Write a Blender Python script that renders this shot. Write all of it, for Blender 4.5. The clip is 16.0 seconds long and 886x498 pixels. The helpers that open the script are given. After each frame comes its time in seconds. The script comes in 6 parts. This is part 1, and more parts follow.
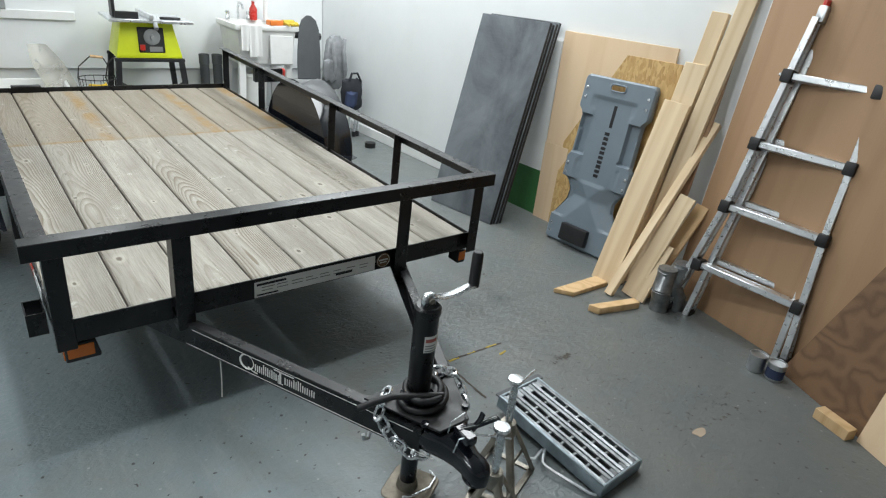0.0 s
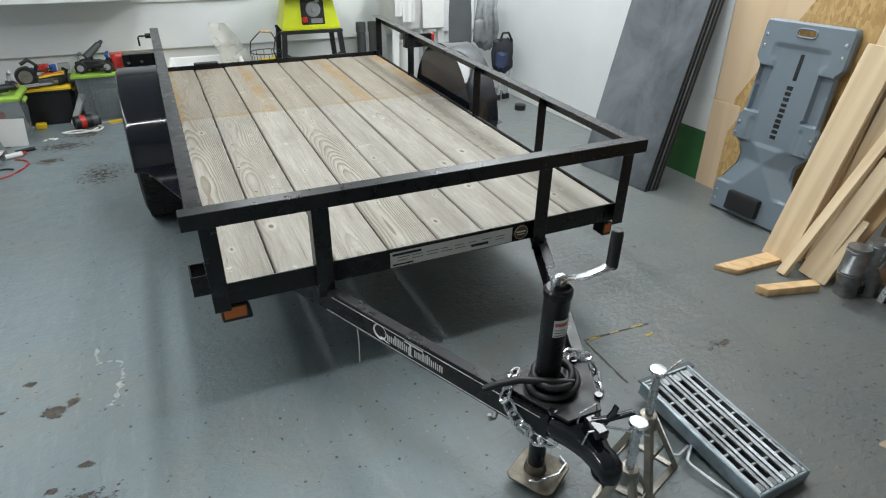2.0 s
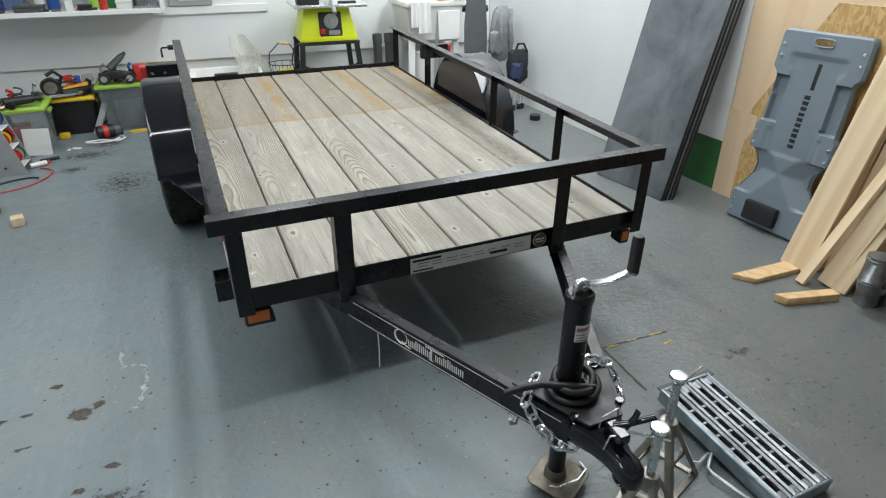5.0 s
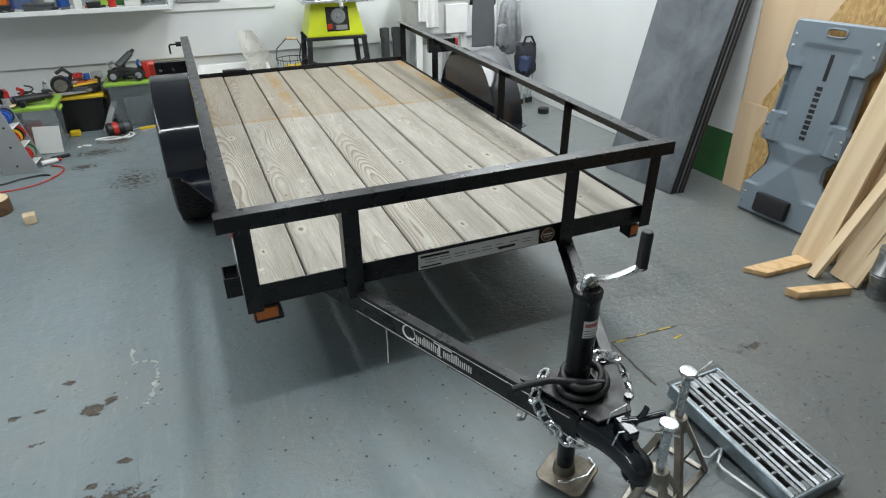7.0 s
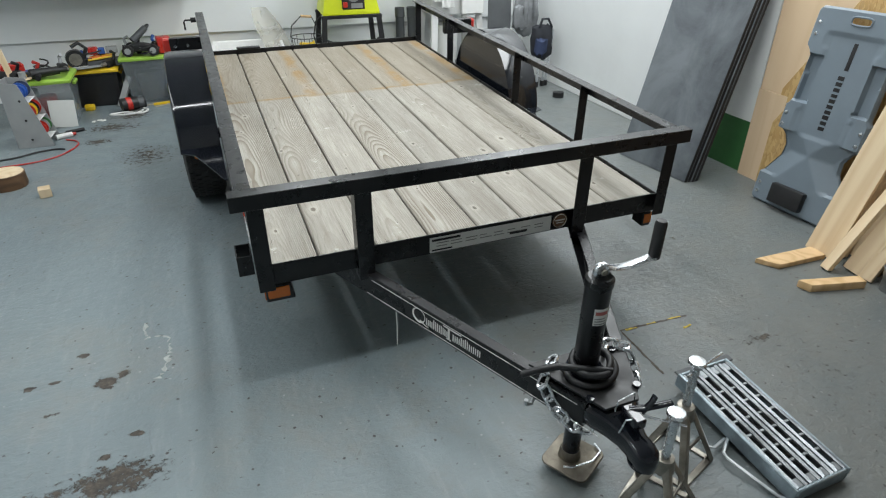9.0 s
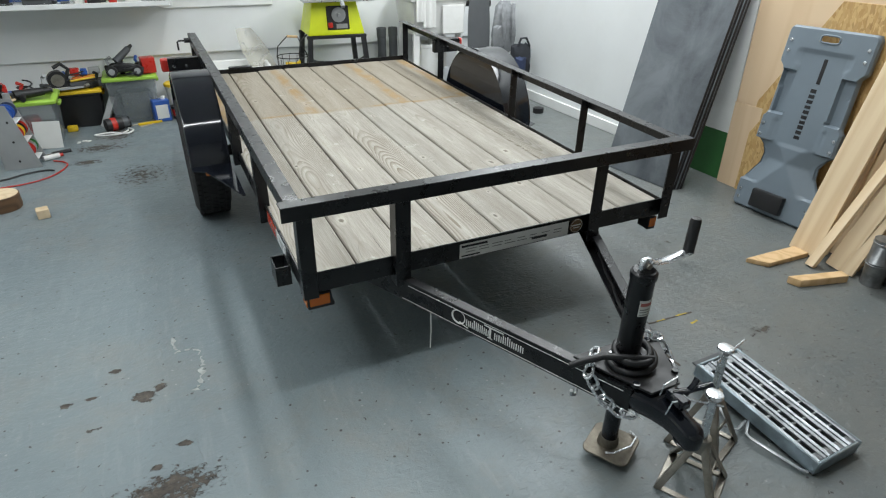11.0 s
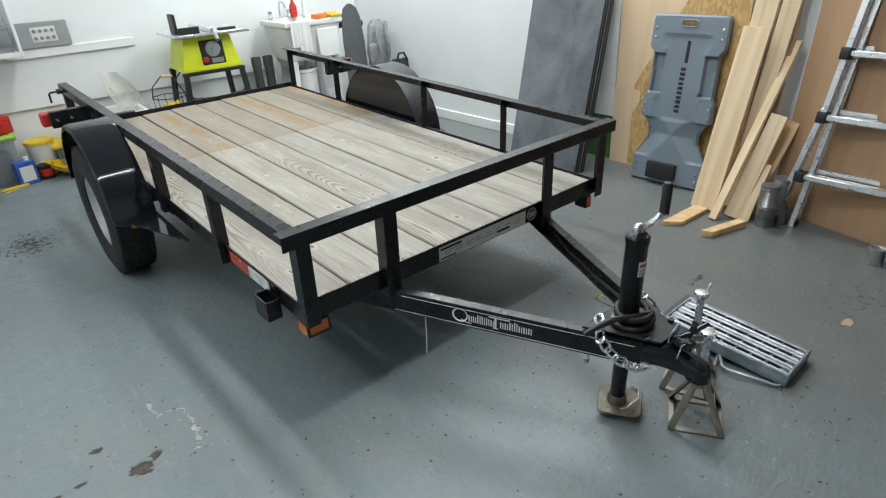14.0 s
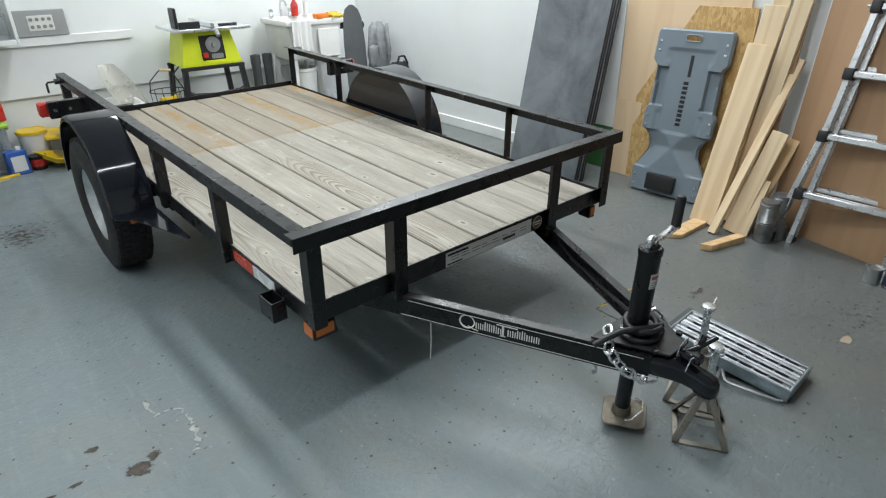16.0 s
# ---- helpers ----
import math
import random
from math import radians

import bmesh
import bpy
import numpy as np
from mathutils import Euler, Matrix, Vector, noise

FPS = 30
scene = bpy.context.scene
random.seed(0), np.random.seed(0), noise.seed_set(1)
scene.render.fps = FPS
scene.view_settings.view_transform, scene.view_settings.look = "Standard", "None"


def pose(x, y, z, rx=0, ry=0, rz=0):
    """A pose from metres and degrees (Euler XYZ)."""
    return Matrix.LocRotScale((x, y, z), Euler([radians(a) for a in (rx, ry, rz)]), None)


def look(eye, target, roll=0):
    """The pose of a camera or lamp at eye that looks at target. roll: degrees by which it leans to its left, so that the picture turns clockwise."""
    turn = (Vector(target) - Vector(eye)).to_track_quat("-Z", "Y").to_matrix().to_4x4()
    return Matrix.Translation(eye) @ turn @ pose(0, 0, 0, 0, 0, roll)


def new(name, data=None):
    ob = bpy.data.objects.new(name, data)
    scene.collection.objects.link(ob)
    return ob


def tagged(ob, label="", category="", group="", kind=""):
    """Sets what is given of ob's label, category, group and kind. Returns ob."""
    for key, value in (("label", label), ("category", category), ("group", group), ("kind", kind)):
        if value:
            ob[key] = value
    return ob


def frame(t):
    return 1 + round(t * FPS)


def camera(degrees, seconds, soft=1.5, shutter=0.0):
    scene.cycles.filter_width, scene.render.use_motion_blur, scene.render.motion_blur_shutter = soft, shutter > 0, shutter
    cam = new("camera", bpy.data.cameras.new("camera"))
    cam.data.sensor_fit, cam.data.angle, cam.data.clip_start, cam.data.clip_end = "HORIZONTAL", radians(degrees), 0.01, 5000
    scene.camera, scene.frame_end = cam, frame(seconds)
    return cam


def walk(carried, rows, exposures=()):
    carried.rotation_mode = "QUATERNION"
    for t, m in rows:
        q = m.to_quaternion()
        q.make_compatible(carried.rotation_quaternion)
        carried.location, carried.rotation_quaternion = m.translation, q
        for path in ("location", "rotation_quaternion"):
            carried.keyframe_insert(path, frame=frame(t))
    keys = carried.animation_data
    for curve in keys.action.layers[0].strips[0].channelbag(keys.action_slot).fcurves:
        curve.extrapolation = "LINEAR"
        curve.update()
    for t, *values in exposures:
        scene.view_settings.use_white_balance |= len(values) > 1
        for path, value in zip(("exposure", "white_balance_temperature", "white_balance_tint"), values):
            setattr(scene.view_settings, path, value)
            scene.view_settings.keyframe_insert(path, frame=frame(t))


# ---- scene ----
cam = camera(72.5, 16.0, soft=1.15)
PATH = [
    (0, (-0.113, -1.763, 1.427), (1.075, -0.372, 0.617), 5.8),
    (0.5, (-0.127, -1.764, 1.43), (1.024, -0.385, 0.551), 3.2),
    (1, (-0.086, -1.732, 1.437), (0.907, -0.248, 0.535), 0.2),
    (1.5, (-0.032, -1.715, 1.437), (0.78, -0.115, 0.555), 0.2),
    (2, (-0.008, -1.716, 1.428), (0.722, -0.114, 0.48), -0.0),
    (2.5, (-0.019, -1.73, 1.429), (0.65, -0.11, 0.466), -0.7),
    (3, (-0.046, -1.731, 1.428), (0.618, -0.096, 0.486), 0.2),
    (3.5, (-0.053, -1.732, 1.43), (0.637, -0.082, 0.536), 0.7),
    (4, (-0.052, -1.732, 1.429), (0.654, -0.086, 0.538), 0.6),
    (6.5, (-0.034, -1.724, 1.426), (0.636, -0.103, 0.465), -1.3),
    (7, (-0.038, -1.726, 1.431), (0.632, -0.09, 0.496), -1.1),
    (7.5, (-0.043, -1.727, 1.43), (0.576, -0.107, 0.435), -1.1),
    (8, (-0.048, -1.731, 1.431), (0.574, -0.103, 0.45), -0.7),
    (8.5, (-0.044, -1.731, 1.431), (0.582, -0.104, 0.45), -0.7),
    (9, (-0.044, -1.722, 1.436), (0.586, -0.101, 0.45), -0.2),
    (9.2, (-0.035, -1.724, 1.438), (0.572, -0.091, 0.455), -0.5),
    (11.3, (-0.395, -1.725, 1.45), (0.411, -0.15, 0.517), -0.7),
    (11.5, (-0.443, -1.722, 1.444), (0.41, -0.178, 0.501), -1.6),
    (12, (-0.484, -1.743, 1.444), (0.514, -0.264, 0.541), 1.1),
    (12.5, (-0.509, -1.805, 1.425), (0.503, -0.401, 0.423), 0.7),
    (13, (-0.549, -1.841, 1.444), (0.435, -0.427, 0.428), -1.9),
    (13.5, (-0.614, -1.728, 1.446), (0.422, -0.328, 0.463), -0.3),
    (14, (-0.695, -1.576, 1.45), (0.439, -0.193, 0.555), -3.6),
    (14.5, (-0.717, -1.526, 1.458), (0.513, -0.205, 0.596), -0.4),
    (15, (-0.742, -1.512, 1.459), (0.486, -0.19, 0.597), -0.9),
    (15.5, (-0.755, -1.512, 1.454), (0.45, -0.173, 0.585), -0.5),
    (16, (-0.746, -1.514, 1.451), (0.428, -0.157, 0.567), -1.1),
]
walk(cam, [(t, look(eye, target, roll)) for t, eye, target, roll in PATH])

# ---- world and lamps ----
world = bpy.data.worlds.new("world")
world.use_nodes = True
world.node_tree.nodes["Background"].inputs[0].default_value = (0.8, 0.9, 1.0, 1)
world.node_tree.nodes["Background"].inputs[1].default_value = 0.02
scene.world = world
ROOM_TURN = -2.6
CEIL = 2.85


def room(x, y, z=0.0, rz=0.0):
    """A pose in the room's own axes: the room's back right corner is its origin, x runs along the back wall, y along the right wall."""
    return pose(2.985, 4.115, 0, 0, 0, ROOM_TURN) @ pose(x, y, z, 0, 0, rz)


def side(x, y):
    """The same for the right wall, which is not quite square to the back wall."""
    return pose(2.985, 4.115, 0, 0, 0, -0.5) @ pose(x, y, 0)


def far_pose(x, y, z=0.0, rx=0.0, ry=0.0, rz=0.0):
    """A pose at the far end of the room, for things drawn a little too large."""
    return pose(x, y, z, rx, ry, rz) @ Matrix.Scale(0.945, 4)


def tube_lamp(x, y, watts, turn=0.0, length=2.4, wide=0.1):
    data = bpy.data.lights.new("tube_light", "AREA")
    data.shape, data.size, data.size_y, data.energy, data.color = "RECTANGLE", length, wide, watts, LAMP
    ob = new("tube_light", data)
    ob.matrix_world = pose(x, y, CEIL - 0.09, 0, 0, turn)
    return ob


LAMP = (0.955, 1.0, 1.02)
# ceiling lights: x, y, watts, turn, length, width
TUBES = [(0.62, 1.75, 50, 90, 4.6, 0.14), (2.58, 2.0, 94, 89, 3.6, 0.6), (-1.45, 1.6, 30, 90, 3.6, 0.3), (-0.25, -0.25, 37, 0, 3.4, 0.08)]
for tx, ty, tw, ta, long, wide in TUBES:
    tube_lamp(tx, ty, tw, ta, long, wide)

# ---- mesh helpers ----


def bmnew():
    return bmesh.new()


def box(bm, x0, y0, z0, x1, y1, z1, m=None):
    vs = [bm.verts.new((m @ Vector(p)) if m else p) for p in
          ((x0, y0, z0), (x1, y0, z0), (x1, y1, z0), (x0, y1, z0), (x0, y0, z1), (x1, y0, z1), (x1, y1, z1), (x0, y1, z1))]
    for f in ((3, 2, 1, 0), (4, 5, 6, 7), (0, 1, 5, 4), (1, 2, 6, 5), (2, 3, 7, 6), (3, 0, 4, 7)):
        bm.faces.new([vs[i] for i in f])
    return bm


def bev(bm, w, seg=1, limit=30):
    bmesh.ops.recalc_face_normals(bm, faces=bm.faces[:])
    es = [e for e in bm.edges if len(e.link_faces) == 2 and e.calc_face_angle(0) > radians(limit)]
    bmesh.ops.bevel(bm, geom=es, offset=w, segments=seg, affect="EDGES", profile=0.6, clamp_overlap=True)
    return bm


def bbox(x0, y0, z0, x1, y1, z1, w=0.003, seg=1):
    return bev(box(bmnew(), x0, y0, z0, x1, y1, z1), w, seg)


def frame_of(d):
    d = Vector(d).normalized()
    a = Vector((0, 0, 1)) if abs(d.z) < 0.9 else Vector((1, 0, 0))
    x = d.cross(a).normalized()
    return x, d.cross(x).normalized()


def rings(bm, loops, closed=False, caps=True):
    """Skins a list of equal vertex loops."""
    vs = [[bm.verts.new(p) for p in loop] for loop in loops]
    n = len(vs[0])
    pairs = list(zip(vs, vs[1:])) + ([(vs[-1], vs[0])] if closed else [])
    for a, b in pairs:
        for i in range(n):
            bm.faces.new((a[i], a[(i + 1) % n], b[(i + 1) % n], b[i]))
    if caps and not closed:
        bm.faces.new(vs[0][::-1])
        bm.faces.new(vs[-1])
    return bm


def rod(bm, a, b, r, r2=None, seg=12):
    a, b = Vector(a), Vector(b)
    x, y = frame_of(b - a)
    def ring(c, q):
        return [c + q * (math.cos(t) * x + math.sin(t) * y) for t in (2 * math.pi * i / seg for i in range(seg))]
    return rings(bm, [ring(a, r), ring(b, r if r2 is None else r2)])


def sweep(bm, pts, r, seg=8, closed=False, flat=1.0):
    pts = [Vector(p) for p in pts]
    n = len(pts)
    loops, x = [], None
    for i, p in enumerate(pts):
        d = (pts[(i + 1) % n] - pts[i - 1]) if closed else (pts[min(i + 1, n - 1)] - pts[max(i - 1, 0)])
        d.normalize()
        x = frame_of(d)[0] if x is None else (x - x.dot(d) * d).normalized()
        y = d.cross(x)
        loops.append([p + r * (math.cos(t) * x + flat * math.sin(t) * y) for t in (2 * math.pi * k / seg for k in range(seg))])
    return rings(bm, loops, closed)


def lathe(bm, profile, seg=24, m=None, caps=True):
    loops = [[(m or Matrix()) @ Vector((r * math.cos(t), r * math.sin(t), z)) for t in (2 * math.pi * k / seg for k in range(seg))] for r, z in profile]
    return rings(bm, loops, caps=caps)


def prism(bm, poly, h0, h1, m=None):
    """A polygon of x, y points, from height h0 to h1."""
    m = m or Matrix()
    return rings(bm, [[m @ Vector((x, y, h)) for x, y in poly] for h in (h0, h1)])


def angle_bar(length, leg=0.05, thick=0.005, w=0.0015):
    """An L section along +x: one leg in the plane y = 0 hanging down, one on top going to +y."""
    poly = [(0, 0), (leg, 0), (leg, -thick), (thick, -thick), (thick, -leg), (0, -leg)]
    bm = rings(bmnew(), [[(x, y, z) for y, z in poly] for x in (0, length)])
    return bev(bm, w)


def place(bm, m):
    bm.transform(m)
    return bm


def smoothed(bm, limit=40):
    for f in bm.faces:
        f.smooth = True
    for e in bm.edges:
        if len(e.link_faces) == 2 and e.calc_face_angle(0) > radians(limit):
            e.smooth = False


def mesh_of(name, bm, material):
    bmesh.ops.recalc_face_normals(bm, faces=bm.faces[:])
    smoothed(bm)
    me = bpy.data.meshes.new(name)
    bm.to_mesh(me)
    bm.free()
    me.materials.append(material)
    return me


def part(name, bm, material, parent, label="", m=None):
    ob = new(name, mesh_of(name, bm, material))
    ob.parent = parent
    if m is not None:
        ob.matrix_basis = m
    if label:
        ob["label"] = label
    return ob


def thing(name, m, label, category, group="", kind=""):
    ob = new(name)
    ob.empty_display_size = 0.1
    ob.matrix_basis = m
    return tagged(ob, label, category, group, kind)


def solo(name, bm, material, m, label, category, group="", kind=""):
    ob = new(name, mesh_of(name, bm, material))
    ob.matrix_basis = m
    return tagged(ob, label, category, group, kind)


def lean_pose(b0, b1, degrees):
    """Origin at the foot b0 of a panel whose foot runs to b1: x along the foot, z up the panel, y into what it leans on."""
    w = Vector((b1[0] - b0[0], b1[1] - b0[1], 0)).normalized()
    h = Vector((-w.y, w.x, 0))
    a = radians(degrees)
    u = Vector((0, 0, 1)) * math.cos(a) + h * math.sin(a)
    n = h * math.cos(a) - Vector((0, 0, 1)) * math.sin(a)
    m = Matrix((w, n, u)).transposed().to_4x4()
    m.translation = Vector((b0[0], b0[1], b0[2] if len(b0) > 2 else 0.0))
    return m


def stand_pose(foot, top, across=(0.1, -1, 0)):
    """Origin at the foot of a plank; z up along it, x across its face."""
    foot, top = Vector(foot), Vector(top)
    u = (top - foot).normalized()
    x = Vector(across)
    x = (x - x.dot(u) * u).normalized()
    m = Matrix((x, u.cross(x), u)).transposed().to_4x4()
    m.translation = foot
    return m, (top - foot).length

# ---- materials ----


class Nodes:
    """A small wrapper that makes and links shader nodes."""

    def __init__(self, name):
        self.mat = bpy.data.materials.new(name)
        self.mat.use_nodes = True
        self.tree = self.mat.node_tree
        self.bsdf = self.tree.nodes["Principled BSDF"]
        self.coords = self.add("ShaderNodeTexCoord").outputs["Object"]

    def add(self, kind, **inputs):
        node = self.tree.nodes.new(kind)
        for key, value in inputs.items():
            self.put(node.inputs[key.replace("_", " ")], value)
        return node

    def put(self, socket, value):
        if isinstance(value, bpy.types.NodeSocket):
            self.tree.links.new(value, socket)
        else:
            if socket.type == "RGBA" and len(value) == 3:
                value = (*value, 1)
            socket.default_value = value

    def math(self, op, a, b=0.0, c=0.0):
        node = self.tree.nodes.new("ShaderNodeMath")
        node.operation = op
        for i, v in enumerate((a, b, c)):
            self.put(node.inputs[i], v)
        return node.outputs[0]

    def vec(self, op, a, b=(0, 0, 0)):
        node = self.tree.nodes.new("ShaderNodeVectorMath")
        node.operation = op
        self.put(node.inputs[0], a)
        self.put(node.inputs[1], b)
        return node.outputs["Value" if op in ("DISTANCE", "LENGTH", "DOT_PRODUCT") else "Vector"]

    def noise(self, scale, detail=4.0, rough=0.55, at=None, distort=0.0):
        return self.add("ShaderNodeTexNoise", Vector=at or self.coords, Scale=scale, Detail=detail, Roughness=rough, Distortion=distort).outputs["Fac"]

    def ramp(self, fac, lo, hi, a=0.0, b=1.0):
        return self.add("ShaderNodeMapRange", Value=fac, From_Min=lo, From_Max=hi, To_Min=a, To_Max=b).outputs[0]

    def mix(self, fac, a, b, mode="MIX"):
        node = self.tree.nodes.new("ShaderNodeMix")
        node.data_type, node.blend_type = "RGBA", mode
        self.put(node.inputs[0], fac)
        self.put(node.inputs[6], a)
        self.put(node.inputs[7], b)
        return node.outputs[2]

    def cells(self, at, scale=1.0):
        """Flat Voronoi cells: the distance to their points and a random value each."""
        node = self.add("ShaderNodeTexVoronoi", Vector=at)
        node.voronoi_dimensions = "2D"
        self.put(node.inputs["Scale"], scale)
        return node.outputs["Distance"], self.add("ShaderNodeSeparateColor", Color=node.outputs["Color"]).outputs[0]

    def random(self):
        return self.add("ShaderNodeObjectInfo").outputs["Random"]

    def stretched(self, scale, shift=True):
        v = self.vec("MULTIPLY", self.coords, scale)
        if shift:
            r = self.random()
            comb = self.add("ShaderNodeCombineXYZ", X=self.math("MULTIPLY", r, 37.0), Y=self.math("MULTIPLY", r, 17.0), Z=self.math("MULTIPLY", r, 23.0))
            v = self.vec("ADD", v, comb.outputs[0])
        return v

    def bump(self, height, strength=0.3, distance=0.002):
        self.put(self.bsdf.inputs["Normal"], self.add("ShaderNodeBump", Height=height, Strength=strength, Distance=distance).outputs[0])

    def done(self, color, rough, metal=0.0, **more):
        self.put(self.bsdf.inputs["Base Color"], color)
        self.put(self.bsdf.inputs["Roughness"], rough)
        self.put(self.bsdf.inputs["Metallic"], metal)
        for key, value in more.items():
            self.put(self.bsdf.inputs[key.replace("_", " ")], value)
        return self.mat


def plain(name, color, rough=0.5, metal=0.0, vary=0.15, scale=6.0, bump=0.1, grain=120.0, dirt=0.0, dirt_color=(0.12, 0.1, 0.08), **more):
    """Paint, plastic, metal: a colour that drifts a little, with fine relief and, where wanted, grime."""
    n = Nodes(name)
    dark = tuple(c * (1 - vary) for c in color)
    lite = tuple(min(1, c * (1 + vary * 0.6)) for c in color)
    col = n.mix(n.ramp(n.noise(scale, 5), 0.3, 0.7), dark, lite)
    col = n.mix(n.math("MULTIPLY", n.ramp(n.noise(grain, 3), 0.35, 0.75), vary * 0.6), col, dark)
    if dirt:
        col = n.mix(n.math("MULTIPLY", n.ramp(n.noise(scale * 1.7, 8, 0.7), 0.5, 0.75), dirt), col, dirt_color)
    spread = min(0.1, rough * 0.4)
    r = n.ramp(n.noise(scale * 3, 6, 0.65), 0.3, 0.7, rough - spread, min(1, rough + spread))
    if bump:
        n.bump(n.noise(grain, 4), bump, 0.001)
    return n.done(col, r, metal, **more)


def wood(name, pale, dark, axis=1, rings=16.0, stretch=0.07, contrast=0.8, rough=0.7, knots=0.0, weather=0.0, vary=0.12, stain=None):
    """Sawn timber whose grain runs along the given axis."""
    n = Nodes(name)
    sc = [1.0, 1.0, 1.0]
    sc[axis] = stretch
    at = n.stretched(sc)
    warp = n.noise(5.0, 2, 0.4, at)
    bands = n.math("FRACT", n.math("ADD", n.math("MULTIPLY", warp, rings), 0.0))
    saw = n.math("ABSOLUTE", n.math("SUBTRACT", n.math("MULTIPLY", bands, 2.0), 1.0))
    fine_sc = [220.0, 220.0, 220.0]
    fine_sc[axis] = 5.0
    fine = n.noise(1.0, 5, 0.7, n.stretched(fine_sc))
    grain = n.math("ADD", n.math("MULTIPLY", n.ramp(saw, 0.1, 0.95), 0.6), n.math("MULTIPLY", fine, 0.4))
    col = n.mix(n.math("MULTIPLY", n.ramp(grain, 0.35, 0.85), contrast), pale, dark)
    tone = n.ramp(n.random(), 0.0, 1.0, 1 - vary, 1 + vary)
    col = n.mix(1.0, col, n.add("ShaderNodeCombineColor", Red=tone, Green=tone, Blue=n.math("MULTIPLY", tone, 0.98)).outputs[0], "MULTIPLY")
    height = grain
    if weather:
        grey = n.ramp(n.noise(3.0, 6, 0.65), 0.35, 0.7)
        col = n.mix(n.math("MULTIPLY", grey, weather), col, (0.33, 0.32, 0.29))
        spots = n.ramp(n.noise(26.0, 7, 0.75), 0.62, 0.74)
        col = n.mix(n.math("MULTIPLY", spots, 0.45), col, (0.12, 0.1, 0.08))
    if knots:
        ksc = [4.6, 4.6, 4.6]
        ksc[axis] = 1.9
        cell = n.add("ShaderNodeTexVoronoi", Vector=n.stretched(ksc), Scale=1.0).outputs["Distance"]
        wob = n.math("ADD", cell, n.math("MULTIPLY", n.noise(30.0, 3), 0.06))
        knot = n.ramp(wob, knots * 1.35, knots * 0.8)
        col = n.mix(n.math("MULTIPLY", knot, 0.75), col, tuple(c * 0.38 for c in dark))
        height = n.math("SUBTRACT", grain, n.math("MULTIPLY", knot, 0.6))
    if stain:
        col = stain(n, col)
    n.bump(height, 0.35, 0.0012)
    return n.done(col, n.ramp(fine, 0.3, 0.7, rough - 0.1, rough + 0.12))


